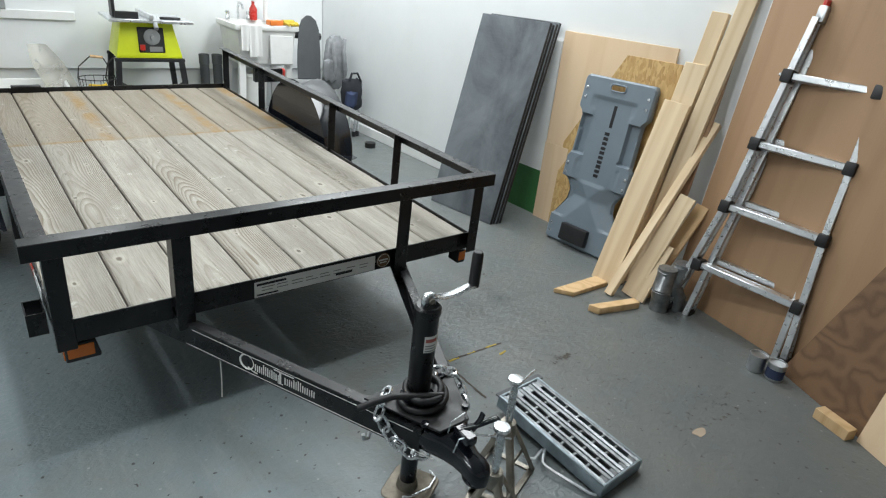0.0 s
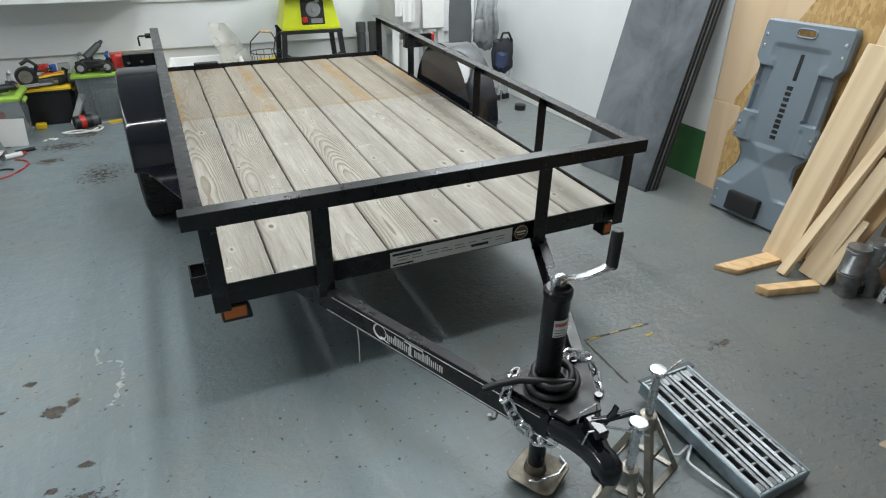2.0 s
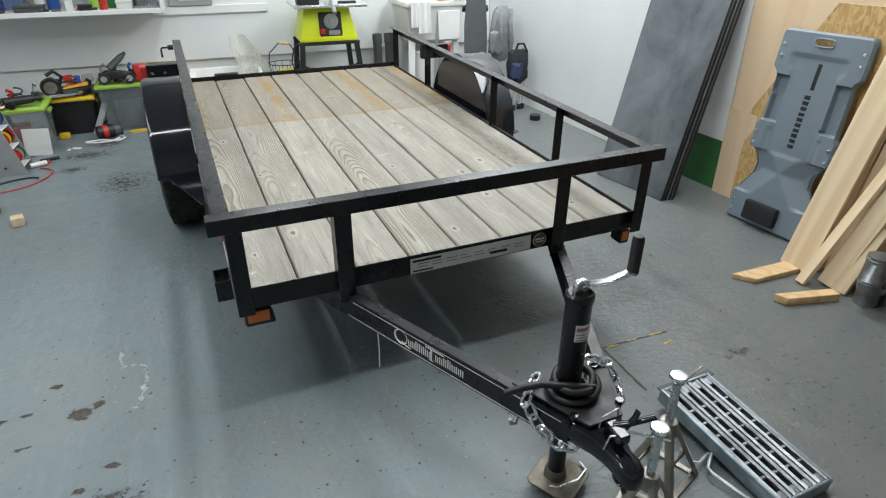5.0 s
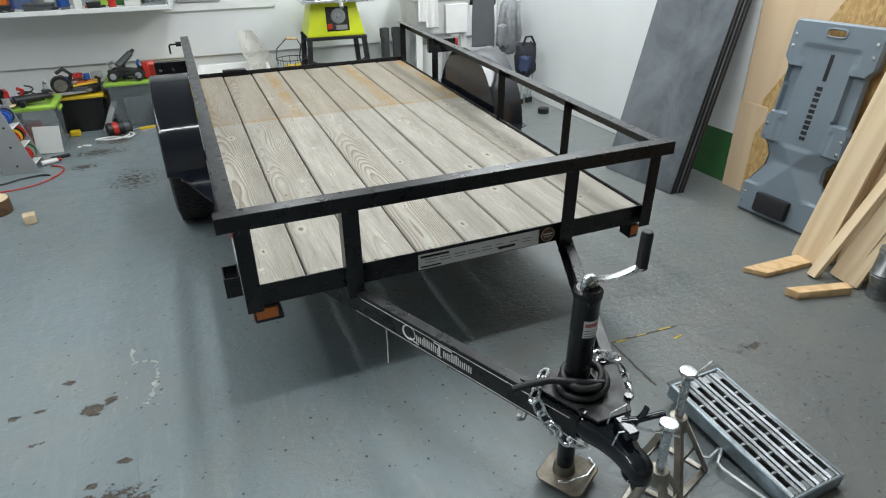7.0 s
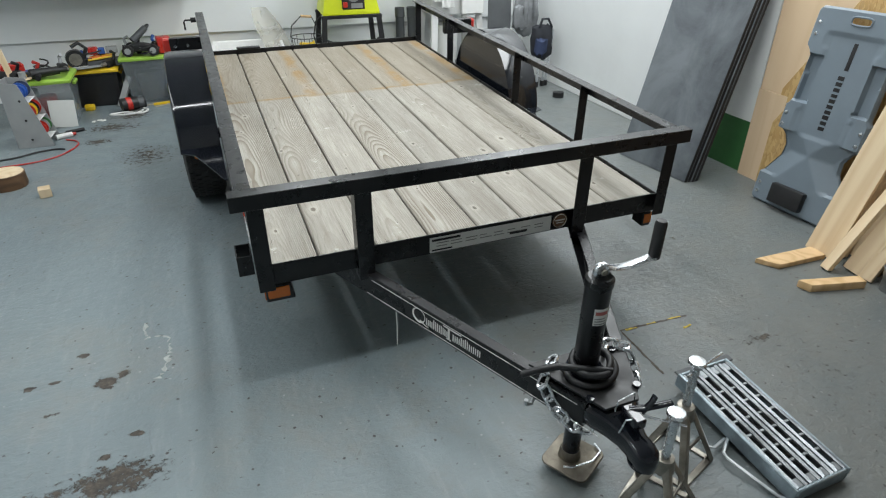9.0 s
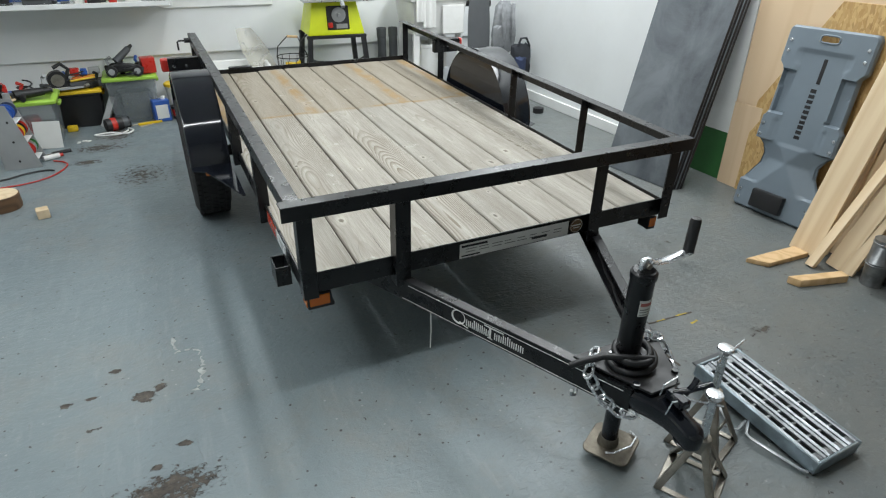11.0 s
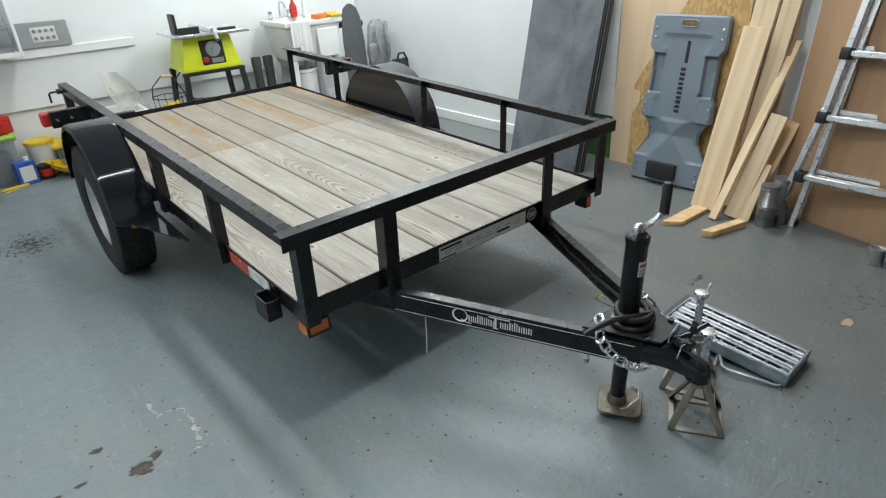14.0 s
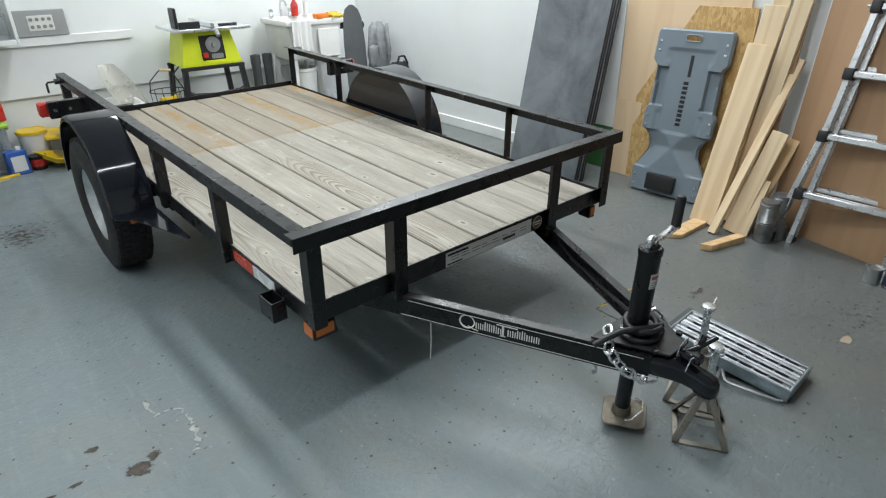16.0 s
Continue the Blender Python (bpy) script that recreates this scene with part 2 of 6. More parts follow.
def deck_material():
    """Flat-sawn softwood, greyed by weather: arched growth rings, fibres, checks, knots and bleached scuffs."""
    n = Nodes("weathered_deck")
    xyz = n.add("ShaderNodeSeparateXYZ", Vector=n.coords)
    r = n.random()
    r2 = n.math("FRACT", n.math("MULTIPLY", r, 7.31))
    r3 = n.math("FRACT", n.math("MULTIPLY", r, 13.7))
    # across the plank, from its middle
    u = n.math("MULTIPLY", n.math("SUBTRACT", n.math("FRACT", n.math("DIVIDE", xyz.outputs[0], 0.1905)), 0.5), 0.189)
    wob = n.noise(1.0, 3, 0.5, n.stretched((9.0, 2.2, 9.0)))
    big = n.noise(1.0, 2, 0.4, n.stretched((2.0, 0.9, 2.0)))
    u = n.math("ADD", u, n.math("ADD", n.math("MULTIPLY", n.math("SUBTRACT", r2, 0.5), 0.1), n.math("MULTIPLY", n.math("SUBTRACT", wob, 0.5), 0.028)))
    depth = n.math("ADD", 0.015, n.math("ADD", n.math("MULTIPLY", big, 0.14), n.math("MULTIPLY", xyz.outputs[1], n.math("MULTIPLY", n.math("SUBTRACT", r3, 0.5), 0.05))))
    ring = n.math("SQRT", n.math("ADD", n.math("MULTIPLY", u, u), n.math("MULTIPLY", depth, depth)))
    band = n.math("FRACT", n.math("MULTIPLY", ring, 190.0))
    late = n.math("MULTIPLY", n.ramp(band, 0.35, 0.92), n.ramp(band, 1.0, 0.95))
    strong = n.ramp(n.noise(1.0, 3, 0.5, n.stretched((5.0, 1.1, 5.0))), 0.42, 0.7, 0.1, 0.9)
    strong = n.math("MULTIPLY", strong, n.ramp(r2, 0.35, 0.7, 0.75, 1.45))
    fibre = n.noise(1.0, 6, 0.75, n.stretched((330.0, 7.0, 330.0)))
    check = n.ramp(n.noise(1.0, 4, 0.6, n.stretched((120.0, 1.6, 120.0))), 0.66, 0.72)
    col = n.mix(n.ramp(n.noise(1.0, 5, 0.6, n.stretched((14.0, 2.0, 14.0))), 0.3, 0.7), (0.255, 0.237, 0.202), (0.38, 0.36, 0.315))
    col = n.mix(n.math("MINIMUM", n.math("MULTIPLY", n.math("MULTIPLY", late, strong), 0.95), 0.95), col, (0.15, 0.12, 0.082))
    col = n.mix(n.math("MULTIPLY", n.ramp(fibre, 0.48, 0.72), 0.75), col, (0.21, 0.185, 0.15))
    streaks = n.noise(1.0, 5, 0.65, n.stretched((70.0, 1.8, 70.0)))
    col = n.mix(n.math("MULTIPLY", n.ramp(streaks, 0.5, 0.68), 0.45), col, (0.2, 0.175, 0.14))
    col = n.mix(n.math("MULTIPLY", n.ramp(fibre, 0.45, 0.25), 0.3), col, (0.5, 0.48, 0.43))
    col = n.mix(n.math("MULTIPLY", check, 0.85), col, (0.08, 0.068, 0.055))
    # knots
    kv, pick = n.cells(n.stretched((7.0, 4.2, 7.0)))
    here = n.ramp(pick, 0.4, 0.44)
    kw = n.math("MULTIPLY", n.math("ADD", kv, n.math("MULTIPLY", n.math("SUBTRACT", n.noise(55.0, 3), 0.5), 0.06)), n.ramp(pick, 0.4, 1.0, 2.1, 0.75))
    knot, halo = n.math("MULTIPLY", n.ramp(kw, 0.065, 0.035), here), n.math("MULTIPLY", n.ramp(kw, 0.17, 0.06), here)
    swirl = n.math("MULTIPLY", n.math("MULTIPLY", n.ramp(n.math("SINE", n.math("MULTIPLY", kw, 190.0)), 0.2, 0.9), n.ramp(kw, 0.26, 0.1)), here)
    col = n.mix(n.math("MULTIPLY", swirl, 0.3), col, (0.2, 0.16, 0.11))
    col = n.mix(n.math("MULTIPLY", halo, 0.45), col, (0.5, 0.47, 0.41))
    col = n.mix(n.math("MULTIPLY", knot, 0.8), col, (0.07, 0.05, 0.035))
    # bleached scuffs, grime
    scuff = n.ramp(n.noise(6.5, 9, 0.8), 0.61, 0.68)
    col = n.mix(n.math("MULTIPLY", scuff, 0.62), col, (0.68, 0.67, 0.63))
    grime = n.ramp(n.noise(2.1, 8, 0.7), 0.55, 0.75)
    col = n.mix(n.math("MULTIPLY", grime, 0.3), col, (0.17, 0.15, 0.12))
    tone = n.ramp(r, 0.0, 1.0, 0.92, 1.08)
    col = n.mix(1.0, col, n.add("ShaderNodeCombineColor", Red=tone, Green=tone, Blue=tone).outputs[0], "MULTIPLY")
    chips = n.math("MULTIPLY", n.ramp(n.noise(34.0, 5, 0.7), 0.54, 0.62), n.ramp(xyz.outputs[1], 0.06, 0.01))
    col = n.mix(n.math("MULTIPLY", chips, 0.8), col, (0.07, 0.055, 0.04))
    col = deck_stain(n, col)
    height = n.math("SUBTRACT", n.math("ADD", n.math("MULTIPLY", late, 0.5), n.math("MULTIPLY", fibre, 0.8)), n.math("ADD", n.math("MULTIPLY", check, 1.2), n.math("MULTIPLY", knot, 0.8)))
    n.bump(height, 0.75, 0.002)
    return n.done(col, n.ramp(fibre, 0.3, 0.7, 0.66, 0.85))


def deck_stain(n, col):
    """The rear of the deck was once varnished: a straight front edge, amber runs along some joints."""
    xyz = n.add("ShaderNodeSeparateXYZ", Vector=n.vec("ADD", n.add("ShaderNodeNewGeometry").outputs["Position"], (0, 0, 0)))
    edge = n.math("ADD", xyz.outputs[1], n.math("MULTIPLY", n.math("SUBTRACT", n.noise(9.0, 5), 0.5), 0.05))
    rear = n.ramp(edge, 1.735, 1.76)
    runs = None
    sway = n.math("ADD", xyz.outputs[0], n.math("MULTIPLY", n.math("SUBTRACT", n.noise(5.0, 4), 0.5), 0.06))
    for middle, half in ((0.03, 0.035), (0.51, 0.045), (1.08, 0.05), (1.5, 0.05)):
        one = n.ramp(n.math("ABSOLUTE", n.math("SUBTRACT", sway, middle)), half, half * 0.35)
        runs = one if runs is None else n.math("MAXIMUM", runs, one)
    runs = n.math("MULTIPLY", runs, n.ramp(n.noise(5.5, 5, 0.6), 0.36, 0.58))
    line = n.math("MULTIPLY", n.ramp(n.math("ABSOLUTE", n.math("SUBTRACT", edge, 1.765)), 0.03, 0.005), n.ramp(n.noise(7.0, 3), 0.4, 0.6))
    amber = n.math("MAXIMUM", n.math("MULTIPLY", runs, 0.8), n.math("MULTIPLY", line, 0.65))
    col = n.mix(n.math("MULTIPLY", rear, 0.43), col, (0.2, 0.155, 0.095))
    return n.mix(n.math("MULTIPLY", rear, amber), col, (0.27, 0.165, 0.055))


def floor_material():
    """Blue-grey floor paint, scuffed, with peeled patches that show dark concrete."""
    n = Nodes("floor_paint")
    col = n.mix(n.ramp(n.noise(0.9, 6, 0.6), 0.3, 0.7), (0.165, 0.205, 0.222), (0.2, 0.24, 0.25))
    col = n.mix(n.math("MULTIPLY", n.ramp(n.noise(14.0, 8, 0.7), 0.45, 0.75), 0.35), col, (0.15, 0.17, 0.175))
    streak = n.noise(1.0, 6, 0.7, n.vec("MULTIPLY", n.coords, (30.0, 4.0, 1.0)))
    col = n.mix(n.math("MULTIPLY", n.ramp(streak, 0.54, 0.75), 0.35), col, (0.31, 0.34, 0.35))
    tan = n.ramp(n.noise(1.6, 8, 0.75), 0.5, 0.7)
    col = n.mix(n.math("MULTIPLY", tan, 0.35), col, (0.25, 0.21, 0.16))
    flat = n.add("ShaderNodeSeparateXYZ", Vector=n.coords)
    # towards the right: grey-tan grime, made darker still to paint in dimmer light
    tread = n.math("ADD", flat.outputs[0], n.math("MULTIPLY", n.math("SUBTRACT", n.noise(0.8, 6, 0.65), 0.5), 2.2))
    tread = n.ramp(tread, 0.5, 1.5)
    grimy_dim = n.mix(n.ramp(n.noise(3.5, 9, 0.75), 0.35, 0.65), (0.108, 0.122, 0.122), (0.138, 0.14, 0.128))
    col = n.mix(n.math("MULTIPLY", tread, 0.85), col, grimy_dim)
    scrape = n.noise(1.0, 8, 0.8, n.vec("MULTIPLY", n.coords, (22.0, 9.0, 1.0)), 0.8)
    col = n.mix(n.math("MULTIPLY", n.ramp(scrape, 0.6, 0.68), 0.45), col, (0.09, 0.09, 0.085))
    ragged = n.noise(30.0, 9, 0.8)
    mask = None
    for x, y, rx, ry, cut in PATCHES:
        d = n.vec("LENGTH", n.vec("MULTIPLY", n.vec("SUBTRACT", n.coords, (x, y, 0)), (1 / rx, 1 / ry, 0)))
        one = n.ramp(n.math("ADD", n.math("MULTIPLY", ragged, 1.7), n.math("MULTIPLY", n.math("SUBTRACT", 1.0, d), cut * 1.15)), 1.03, 1.06)
        one = n.math("MULTIPLY", one, n.ramp(d, 1.5, 1.2))
        mask = one if mask is None else n.math("MAXIMUM", mask, one)
    bare = n.mix(n.ramp(n.noise(40.0, 6, 0.7), 0.35, 0.65), (0.025, 0.022, 0.02), (0.11, 0.092, 0.072))
    col = n.mix(mask, col, bare)
    specks = n.ramp(n.math("ADD", n.cells(n.coords, 5.0)[0], n.math("MULTIPLY", n.noise(60.0, 2), 0.04)), 0.05, 0.035)
    drift = n.vec("ADD", n.coords, n.vec("MULTIPLY", n.add("ShaderNodeTexNoise", Vector=n.coords, Scale=55.0).outputs["Color"], (0.03, 0.03, 0.0)))
    dots, pick = n.cells(n.vec("MULTIPLY", drift, (15.0, 21.0, 1.0)))
    fines = n.math("MULTIPLY", n.ramp(n.math("ADD", dots, n.math("MULTIPLY", pick, 0.1)), 0.17, 0.13), n.ramp(pick, 0.74, 0.76))
    specks = n.math("MAXIMUM", n.math("MULTIPLY", specks, n.ramp(n.noise(1.3, 3), 0.4, 0.5)), n.math("MULTIPLY", fines, n.ramp(n.noise(3.1, 4), 0.42, 0.5)))
    pale = n.ramp(n.cells(n.vec("ADD", n.coords, (3.3, 1.7, 0.0)), 9.0)[0], 0.04, 0.03)
    col = n.mix(n.math("MULTIPLY", pale, n.ramp(n.noise(2.3, 3), 0.5, 0.6, 0.0, 0.35)), col, (0.5, 0.5, 0.48))
    col = n.mix(n.math("MULTIPLY", specks, 0.92), col, (0.035, 0.03, 0.027))
    rough = n.math("ADD", n.ramp(n.noise(7.0, 6, 0.7), 0.3, 0.7, 0.3, 0.46), n.math("MULTIPLY", mask, 0.35))
    height = n.math("SUBTRACT", n.math("ADD", n.math("MULTIPLY", n.noise(9.0, 6, 0.6), 0.8), n.math("MULTIPLY", n.noise(60.0, 4), 0.25)), n.math("MULTIPLY", mask, 0.35))
    height = n.math("ADD", height, n.math("MULTIPLY", n.noise(1.0, 4, 0.65, n.vec("MULTIPLY", n.coords, (26.0, 44.0, 1.0)), 0.6), 0.75))
    n.bump(height, 0.9, 0.006)
    return n.done(col, rough)


def osb_material():
    n = Nodes("osb")
    at = n.stretched((75.0, 75.0, 34.0))
    vor = n.add("ShaderNodeTexVoronoi", Vector=n.vec("ADD", at, n.vec("MULTIPLY", n.add("ShaderNodeTexNoise", Vector=at, Scale=0.6).outputs["Color"], (2.2, 2.2, 2.2))), Scale=1.0)
    cell = n.add("ShaderNodeSeparateColor", Color=vor.outputs["Color"])
    col = n.mix(cell.outputs[0], (0.44, 0.26, 0.09), (0.62, 0.42, 0.18))
    col = n.mix(n.math("MULTIPLY", n.ramp(cell.outputs[1], 0.7, 1.0), 0.4), col, (0.24, 0.12, 0.04))
    n.bump(cell.outputs[2], 0.4, 0.002)
    return n.done(col, 0.65)


def sheet_material():
    """Dark grey laminate sheet with a smoky, brushed look."""
    n = Nodes("grey_sheet")
    cloud = n.noise(3.2, 7, 0.62, n.stretched((1.0, 1.0, 0.6)), 0.6)
    col = n.mix(n.ramp(cloud, 0.36, 0.66), (0.06, 0.07, 0.08), (0.165, 0.185, 0.2))
    brush = n.noise(1.0, 4, 0.7, n.vec("MULTIPLY", n.coords, (14.0, 14.0, 90.0)))
    col = n.mix(n.math("MULTIPLY", n.ramp(brush, 0.5, 0.8), 0.25), col, (0.17, 0.18, 0.19))
    n.bump(n.noise(90.0, 4), 0.1, 0.001)
    return n.done(col, 0.55)


def clear(name, color, alpha, rough=0.35):
    n = Nodes(name)
    return n.done(n.mix(n.ramp(n.noise(9.0, 5), 0.3, 0.7), tuple(c * 0.85 for c in color), color), rough, 0.0, Alpha=alpha)


# peeled places in the floor paint: x, y, half widths, strength
PATCHES = [(-0.556, 0.192, 0.05, 0.045, 0.55), (-0.505, 0.225, 0.03, 0.03, 0.4), (-0.5, -0.27, 0.2, 0.09, 0.36), (-0.68, -0.3, 0.16, 0.09, 0.3), (-0.64, 3.6, 0.2, 0.22, 0.34), (-0.76, 3.28, 0.26, 0.16, 0.26),
           (-0.83, 2.96, 0.14, 0.09, 0.33), (-0.646, 0.382, 0.03, 0.02, 0.4), (-0.72, 0.257, 0.035, 0.012, 0.45), (-0.8, 0.25, 0.035, 0.02, 0.4), (-0.717, 0.089, 0.03, 0.012, 0.45),
           (-0.447, -0.101, 0.035, 0.018, 0.45), (-0.533, -0.173, 0.03, 0.018, 0.45), (1.75, -0.45, 0.12, 0.03, 0.24), (-0.5, 2.55, 0.25, 0.3, 0.2),
           (2.0, -1.0, 0.25, 0.15, 0.07), (1.8, -0.7, 0.25, 0.2, 0.03), (1.95, 0.3, 0.2, 0.25, 0.03)]
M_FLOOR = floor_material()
M_WALL = plain("white_wall", (0.74, 0.76, 0.76), 0.6, vary=0.05, scale=1.2, bump=0.15, grain=45.0, dirt=0.12, dirt_color=(0.5, 0.49, 0.45))
M_TRIM = plain("white_trim", (0.76, 0.77, 0.76), 0.45, vary=0.06, scale=3.0, bump=0.1, dirt=0.2, dirt_color=(0.4, 0.38, 0.34))
M_BLACK = plain("black_paint", (0.0055, 0.006, 0.0072), 0.31, vary=0.3, scale=5.0, bump=0.1, grain=160.0, dirt=0.16, dirt_color=(0.05, 0.045, 0.04), Specular_IOR_Level=0.4)
M_BLACK2 = plain("gloss_black", (0.007, 0.0085, 0.0125), 0.085, vary=0.2, scale=4.0, bump=0.02, grain=40.0, dirt=0.12, dirt_color=(0.05, 0.045, 0.04))
M_PLASTIC = plain("black_plastic", (0.012, 0.012, 0.013), 0.48, vary=0.2)
M_RUBBER = plain("tyre_rubber", (0.016, 0.016, 0.016), 0.75, vary=0.25, scale=9.0, bump=0.3)
M_DECK = deck_material()
M_PINE = wood("pine", (0.77, 0.61, 0.41), (0.6, 0.42, 0.24), axis=2, rings=9.0, stretch=0.05, contrast=0.6, knots=0.07, vary=0.12)
M_PINE2 = wood("orange_pine", (0.64, 0.44, 0.24), (0.46, 0.28, 0.12), axis=2, rings=9.0, stretch=0.06, contrast=0.6, knots=0.05)
M_PLY = wood("brown_plywood", (0.38, 0.235, 0.135), (0.3, 0.175, 0.095), axis=2, rings=5.0, stretch=0.08, contrast=0.45, rough=0.6, vary=0.02)
M_DARKPLY = wood("dark_plywood", (0.15, 0.082, 0.04), (0.075, 0.04, 0.02), axis=0, rings=8.0, stretch=0.12, contrast=0.8, rough=0.62, knots=0.06)
M_BIRCH = wood("pale_plywood", (0.72, 0.54, 0.36), (0.62, 0.43, 0.26), axis=2, rings=6.0, stretch=0.08, contrast=0.4, vary=0.02)
M_OSB = osb_material()
M_SHEET = sheet_material()
M_SHEETEDGE = plain("sheet_edge", (0.02, 0.02, 0.022), 0.6)
M_GALV = plain("galvanised", (0.55, 0.57, 0.58), 0.38, 0.95, vary=0.22, scale=22.0, bump=0.12, grain=70.0)
M_DUCT = plain("dull_galvanised", (0.3, 0.31, 0.315), 0.42, 0.9, vary=0.3, scale=26.0, bump=0.12, grain=70.0)
M_ZINC = plain("bright_zinc", (0.68, 0.7, 0.72), 0.25, 0.95, vary=0.15, scale=18.0, bump=0.06)
M_STEEL = plain("dull_steel", (0.31, 0.29, 0.25), 0.45, 0.85, vary=0.3, scale=16.0, bump=0.2, dirt=0.5, dirt_color=(0.14, 0.1, 0.07))
M_FOOT = plain("worn_foot_steel", (0.2, 0.18, 0.145), 0.5, 0.8, vary=0.35, scale=24.0, bump=0.25, dirt=0.6, dirt_color=(0.09, 0.07, 0.05))
M_RAMP = plain("slotted_zinc", (0.32, 0.34, 0.355), 0.42, 0.92, vary=0.35, scale=30.0, bump=0.15)
M_RAMPSIDE = plain("blue_zinc", (0.36, 0.43, 0.47), 0.42, 0.85, vary=0.3, scale=20.0, bump=0.15)
M_ALU = plain("aluminium", (0.72, 0.74, 0.76), 0.32, 0.9, vary=0.12, scale=12.0, bump=0.08)
M_CREEPER = plain("blue_grey_plastic", (0.17, 0.21, 0.245), 0.42, vary=0.08, scale=4.0, bump=0.25, grain=200.0)
M_WHITE = plain("white_plastic", (0.74, 0.74, 0.72), 0.42, vary=0.06, dirt=0.15, dirt_color=(0.45, 0.42, 0.36))
M_PAPER = plain("label_white", (0.66, 0.66, 0.63), 0.5, vary=0.06, bump=0.0)
M_INK = plain("label_grey", (0.22, 0.22, 0.21), 0.5, vary=0.2, bump=0.0)
M_DECAL = plain("decal_white", (0.78, 0.78, 0.76), 0.4, vary=0.05, bump=0.0)
M_RED = plain("red_plastic", (0.5, 0.03, 0.02), 0.3, vary=0.15)
M_LABELRED = plain("faded_red_print", (0.42, 0.12, 0.1), 0.5, vary=0.1, bump=0.0)
M_REFL = plain("red_reflector", (0.55, 0.06, 0.03), 0.25, vary=0.1)
M_REFLW = plain("white_reflector", (0.7, 0.72, 0.72), 0.25, vary=0.1)
M_AMBER = plain("amber_lens", (0.62, 0.16, 0.02), 0.18, vary=0.15)
M_YELLOW = plain("yellow_plastic", (0.75, 0.5, 0.02), 0.38, vary=0.1)
M_LIME = plain("lime_plastic", (0.66, 0.74, 0.02), 0.38, vary=0.08)
M_LIMELID = plain("green_lid", (0.3, 0.5, 0.06), 0.4, vary=0.1)
M_BIN = clear("clear_bin", (0.38, 0.43, 0.45), 0.26, 0.2)
M_SHEETCLR = clear("milky_sheet", (0.62, 0.6, 0.52), 0.38, 0.3)
M_BLUE = plain("blue_paint", (0.03, 0.1, 0.38), 0.35, vary=0.2)
M_GREY = plain("grey_fabric", (0.24, 0.25, 0.26), 0.9, vary=0.25, scale=18.0, bump=0.5)
M_DARK = plain("dark_fabric", (0.018, 0.02, 0.026), 0.85, vary=0.3, bump=0.4)
M_NAVY = plain("navy_fabric", (0.03, 0.045, 0.1), 0.85, vary=0.3, bump=0.4)
M_DGREY = plain("dark_grey_plastic", (0.07, 0.075, 0.08), 0.5, vary=0.15)
M_MGREY = plain("grey_plastic", (0.3, 0.31, 0.31), 0.5, vary=0.12)
M_CLIP = plain("paper_tan", (0.5, 0.44, 0.33), 0.6, vary=0.1)
M_GREEN = plain("green_paint", (0.03, 0.14, 0.035), 0.55, vary=0.15)
M_ORANGE = plain("orange_plastic", (0.75, 0.2, 0.03), 0.4, vary=0.1)
M_CONC = plain("ceiling_white", (0.7, 0.71, 0.7), 0.8, vary=0.06, scale=2.0)

# ---- the room ----
X0, Y0 = -5.6, -8.6   # how far the room runs left and towards the viewer from the back right corner


def slab(name, m, x0, y0, z0, x1, y1, z1, material, label, category):
    return solo(name, box(bmnew(), x0, y0, z0, x1, y1, z1), material, m, label, category, kind="structure")


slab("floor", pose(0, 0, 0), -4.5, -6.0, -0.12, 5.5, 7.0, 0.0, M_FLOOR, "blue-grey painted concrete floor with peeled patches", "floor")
slab("ceiling", room(0, 0), X0, Y0, CEIL, 0.7, 0.2, CEIL + 0.15, M_CONC, "plain white ceiling", "ceiling")
slab("wall_back", room(0, 0), X0, 0.0, 0.0, 0.2, 0.2, CEIL, M_WALL, "white painted back wall of the workshop", "wall")
slab("wall_right", side(0, 0), 0.0, Y0, 0.0, 0.2, 0.1, CEIL, M_WALL, "white painted side wall of the workshop", "wall")
slab("wall_left", room(0, 0), X0 - 0.2, Y0, 0.0, X0, 0.2, CEIL, M_WALL, "white painted side wall", "wall")
slab("wall_front", room(0, 0), X0, Y0 - 0.2, 0.0, 0.7, Y0, CEIL, M_WALL, "white painted front wall", "wall")
# the back wall's upper part is clad with boards that end in a small overhang
ledge = bev(box(bmnew(), X0, -0.03, 0.4725, -0.002, -0.001, CEIL - 0.002), 0.004)
solo("trim", ledge, M_WALL, room(0, 0), "white painted boarding on the upper back wall", "trim", kind="structure")
solo("trim", bbox(-3.12, -0.053, 0.85, -2.18, -0.031, 0.918, 0.004), M_TRIM, room(0, 0), "white wooden ledge strip on the back wall", "trim", kind="structure")
solo("baseboard", bbox(-0.018, -4.2, 0.0, -0.001, -0.05, 0.085, 0.004), M_TRIM, side(0, 0), "white skirting board along the side wall", "baseboard", kind="structure")


def ceiling_fixture(x, y, turn, length, wide):
    t = thing("ceiling_light", pose(x, y, CEIL, 0, 0, turn), "white strip light fixture on the ceiling", "light", "ceiling lights")
    part("housing", bbox(-length / 2, -wide / 2 - 0.02, -0.07, length / 2, wide / 2 + 0.02, 0.0, 0.008), M_TRIM, t)


for tx, ty, tw, ta, long, wide in TUBES:
    ceiling_fixture(tx, ty, ta, long + 0.05, wide)

# ---- the utility trailer ----
TW, TL = 1.54, 2.92
RAIL = 0.343
DECK = 0.058
TILT = 1.95
trailer = thing("utility_trailer", pose(0, 0, 0.378, TILT), "black steel utility trailer with a weathered plank deck", "trailer")


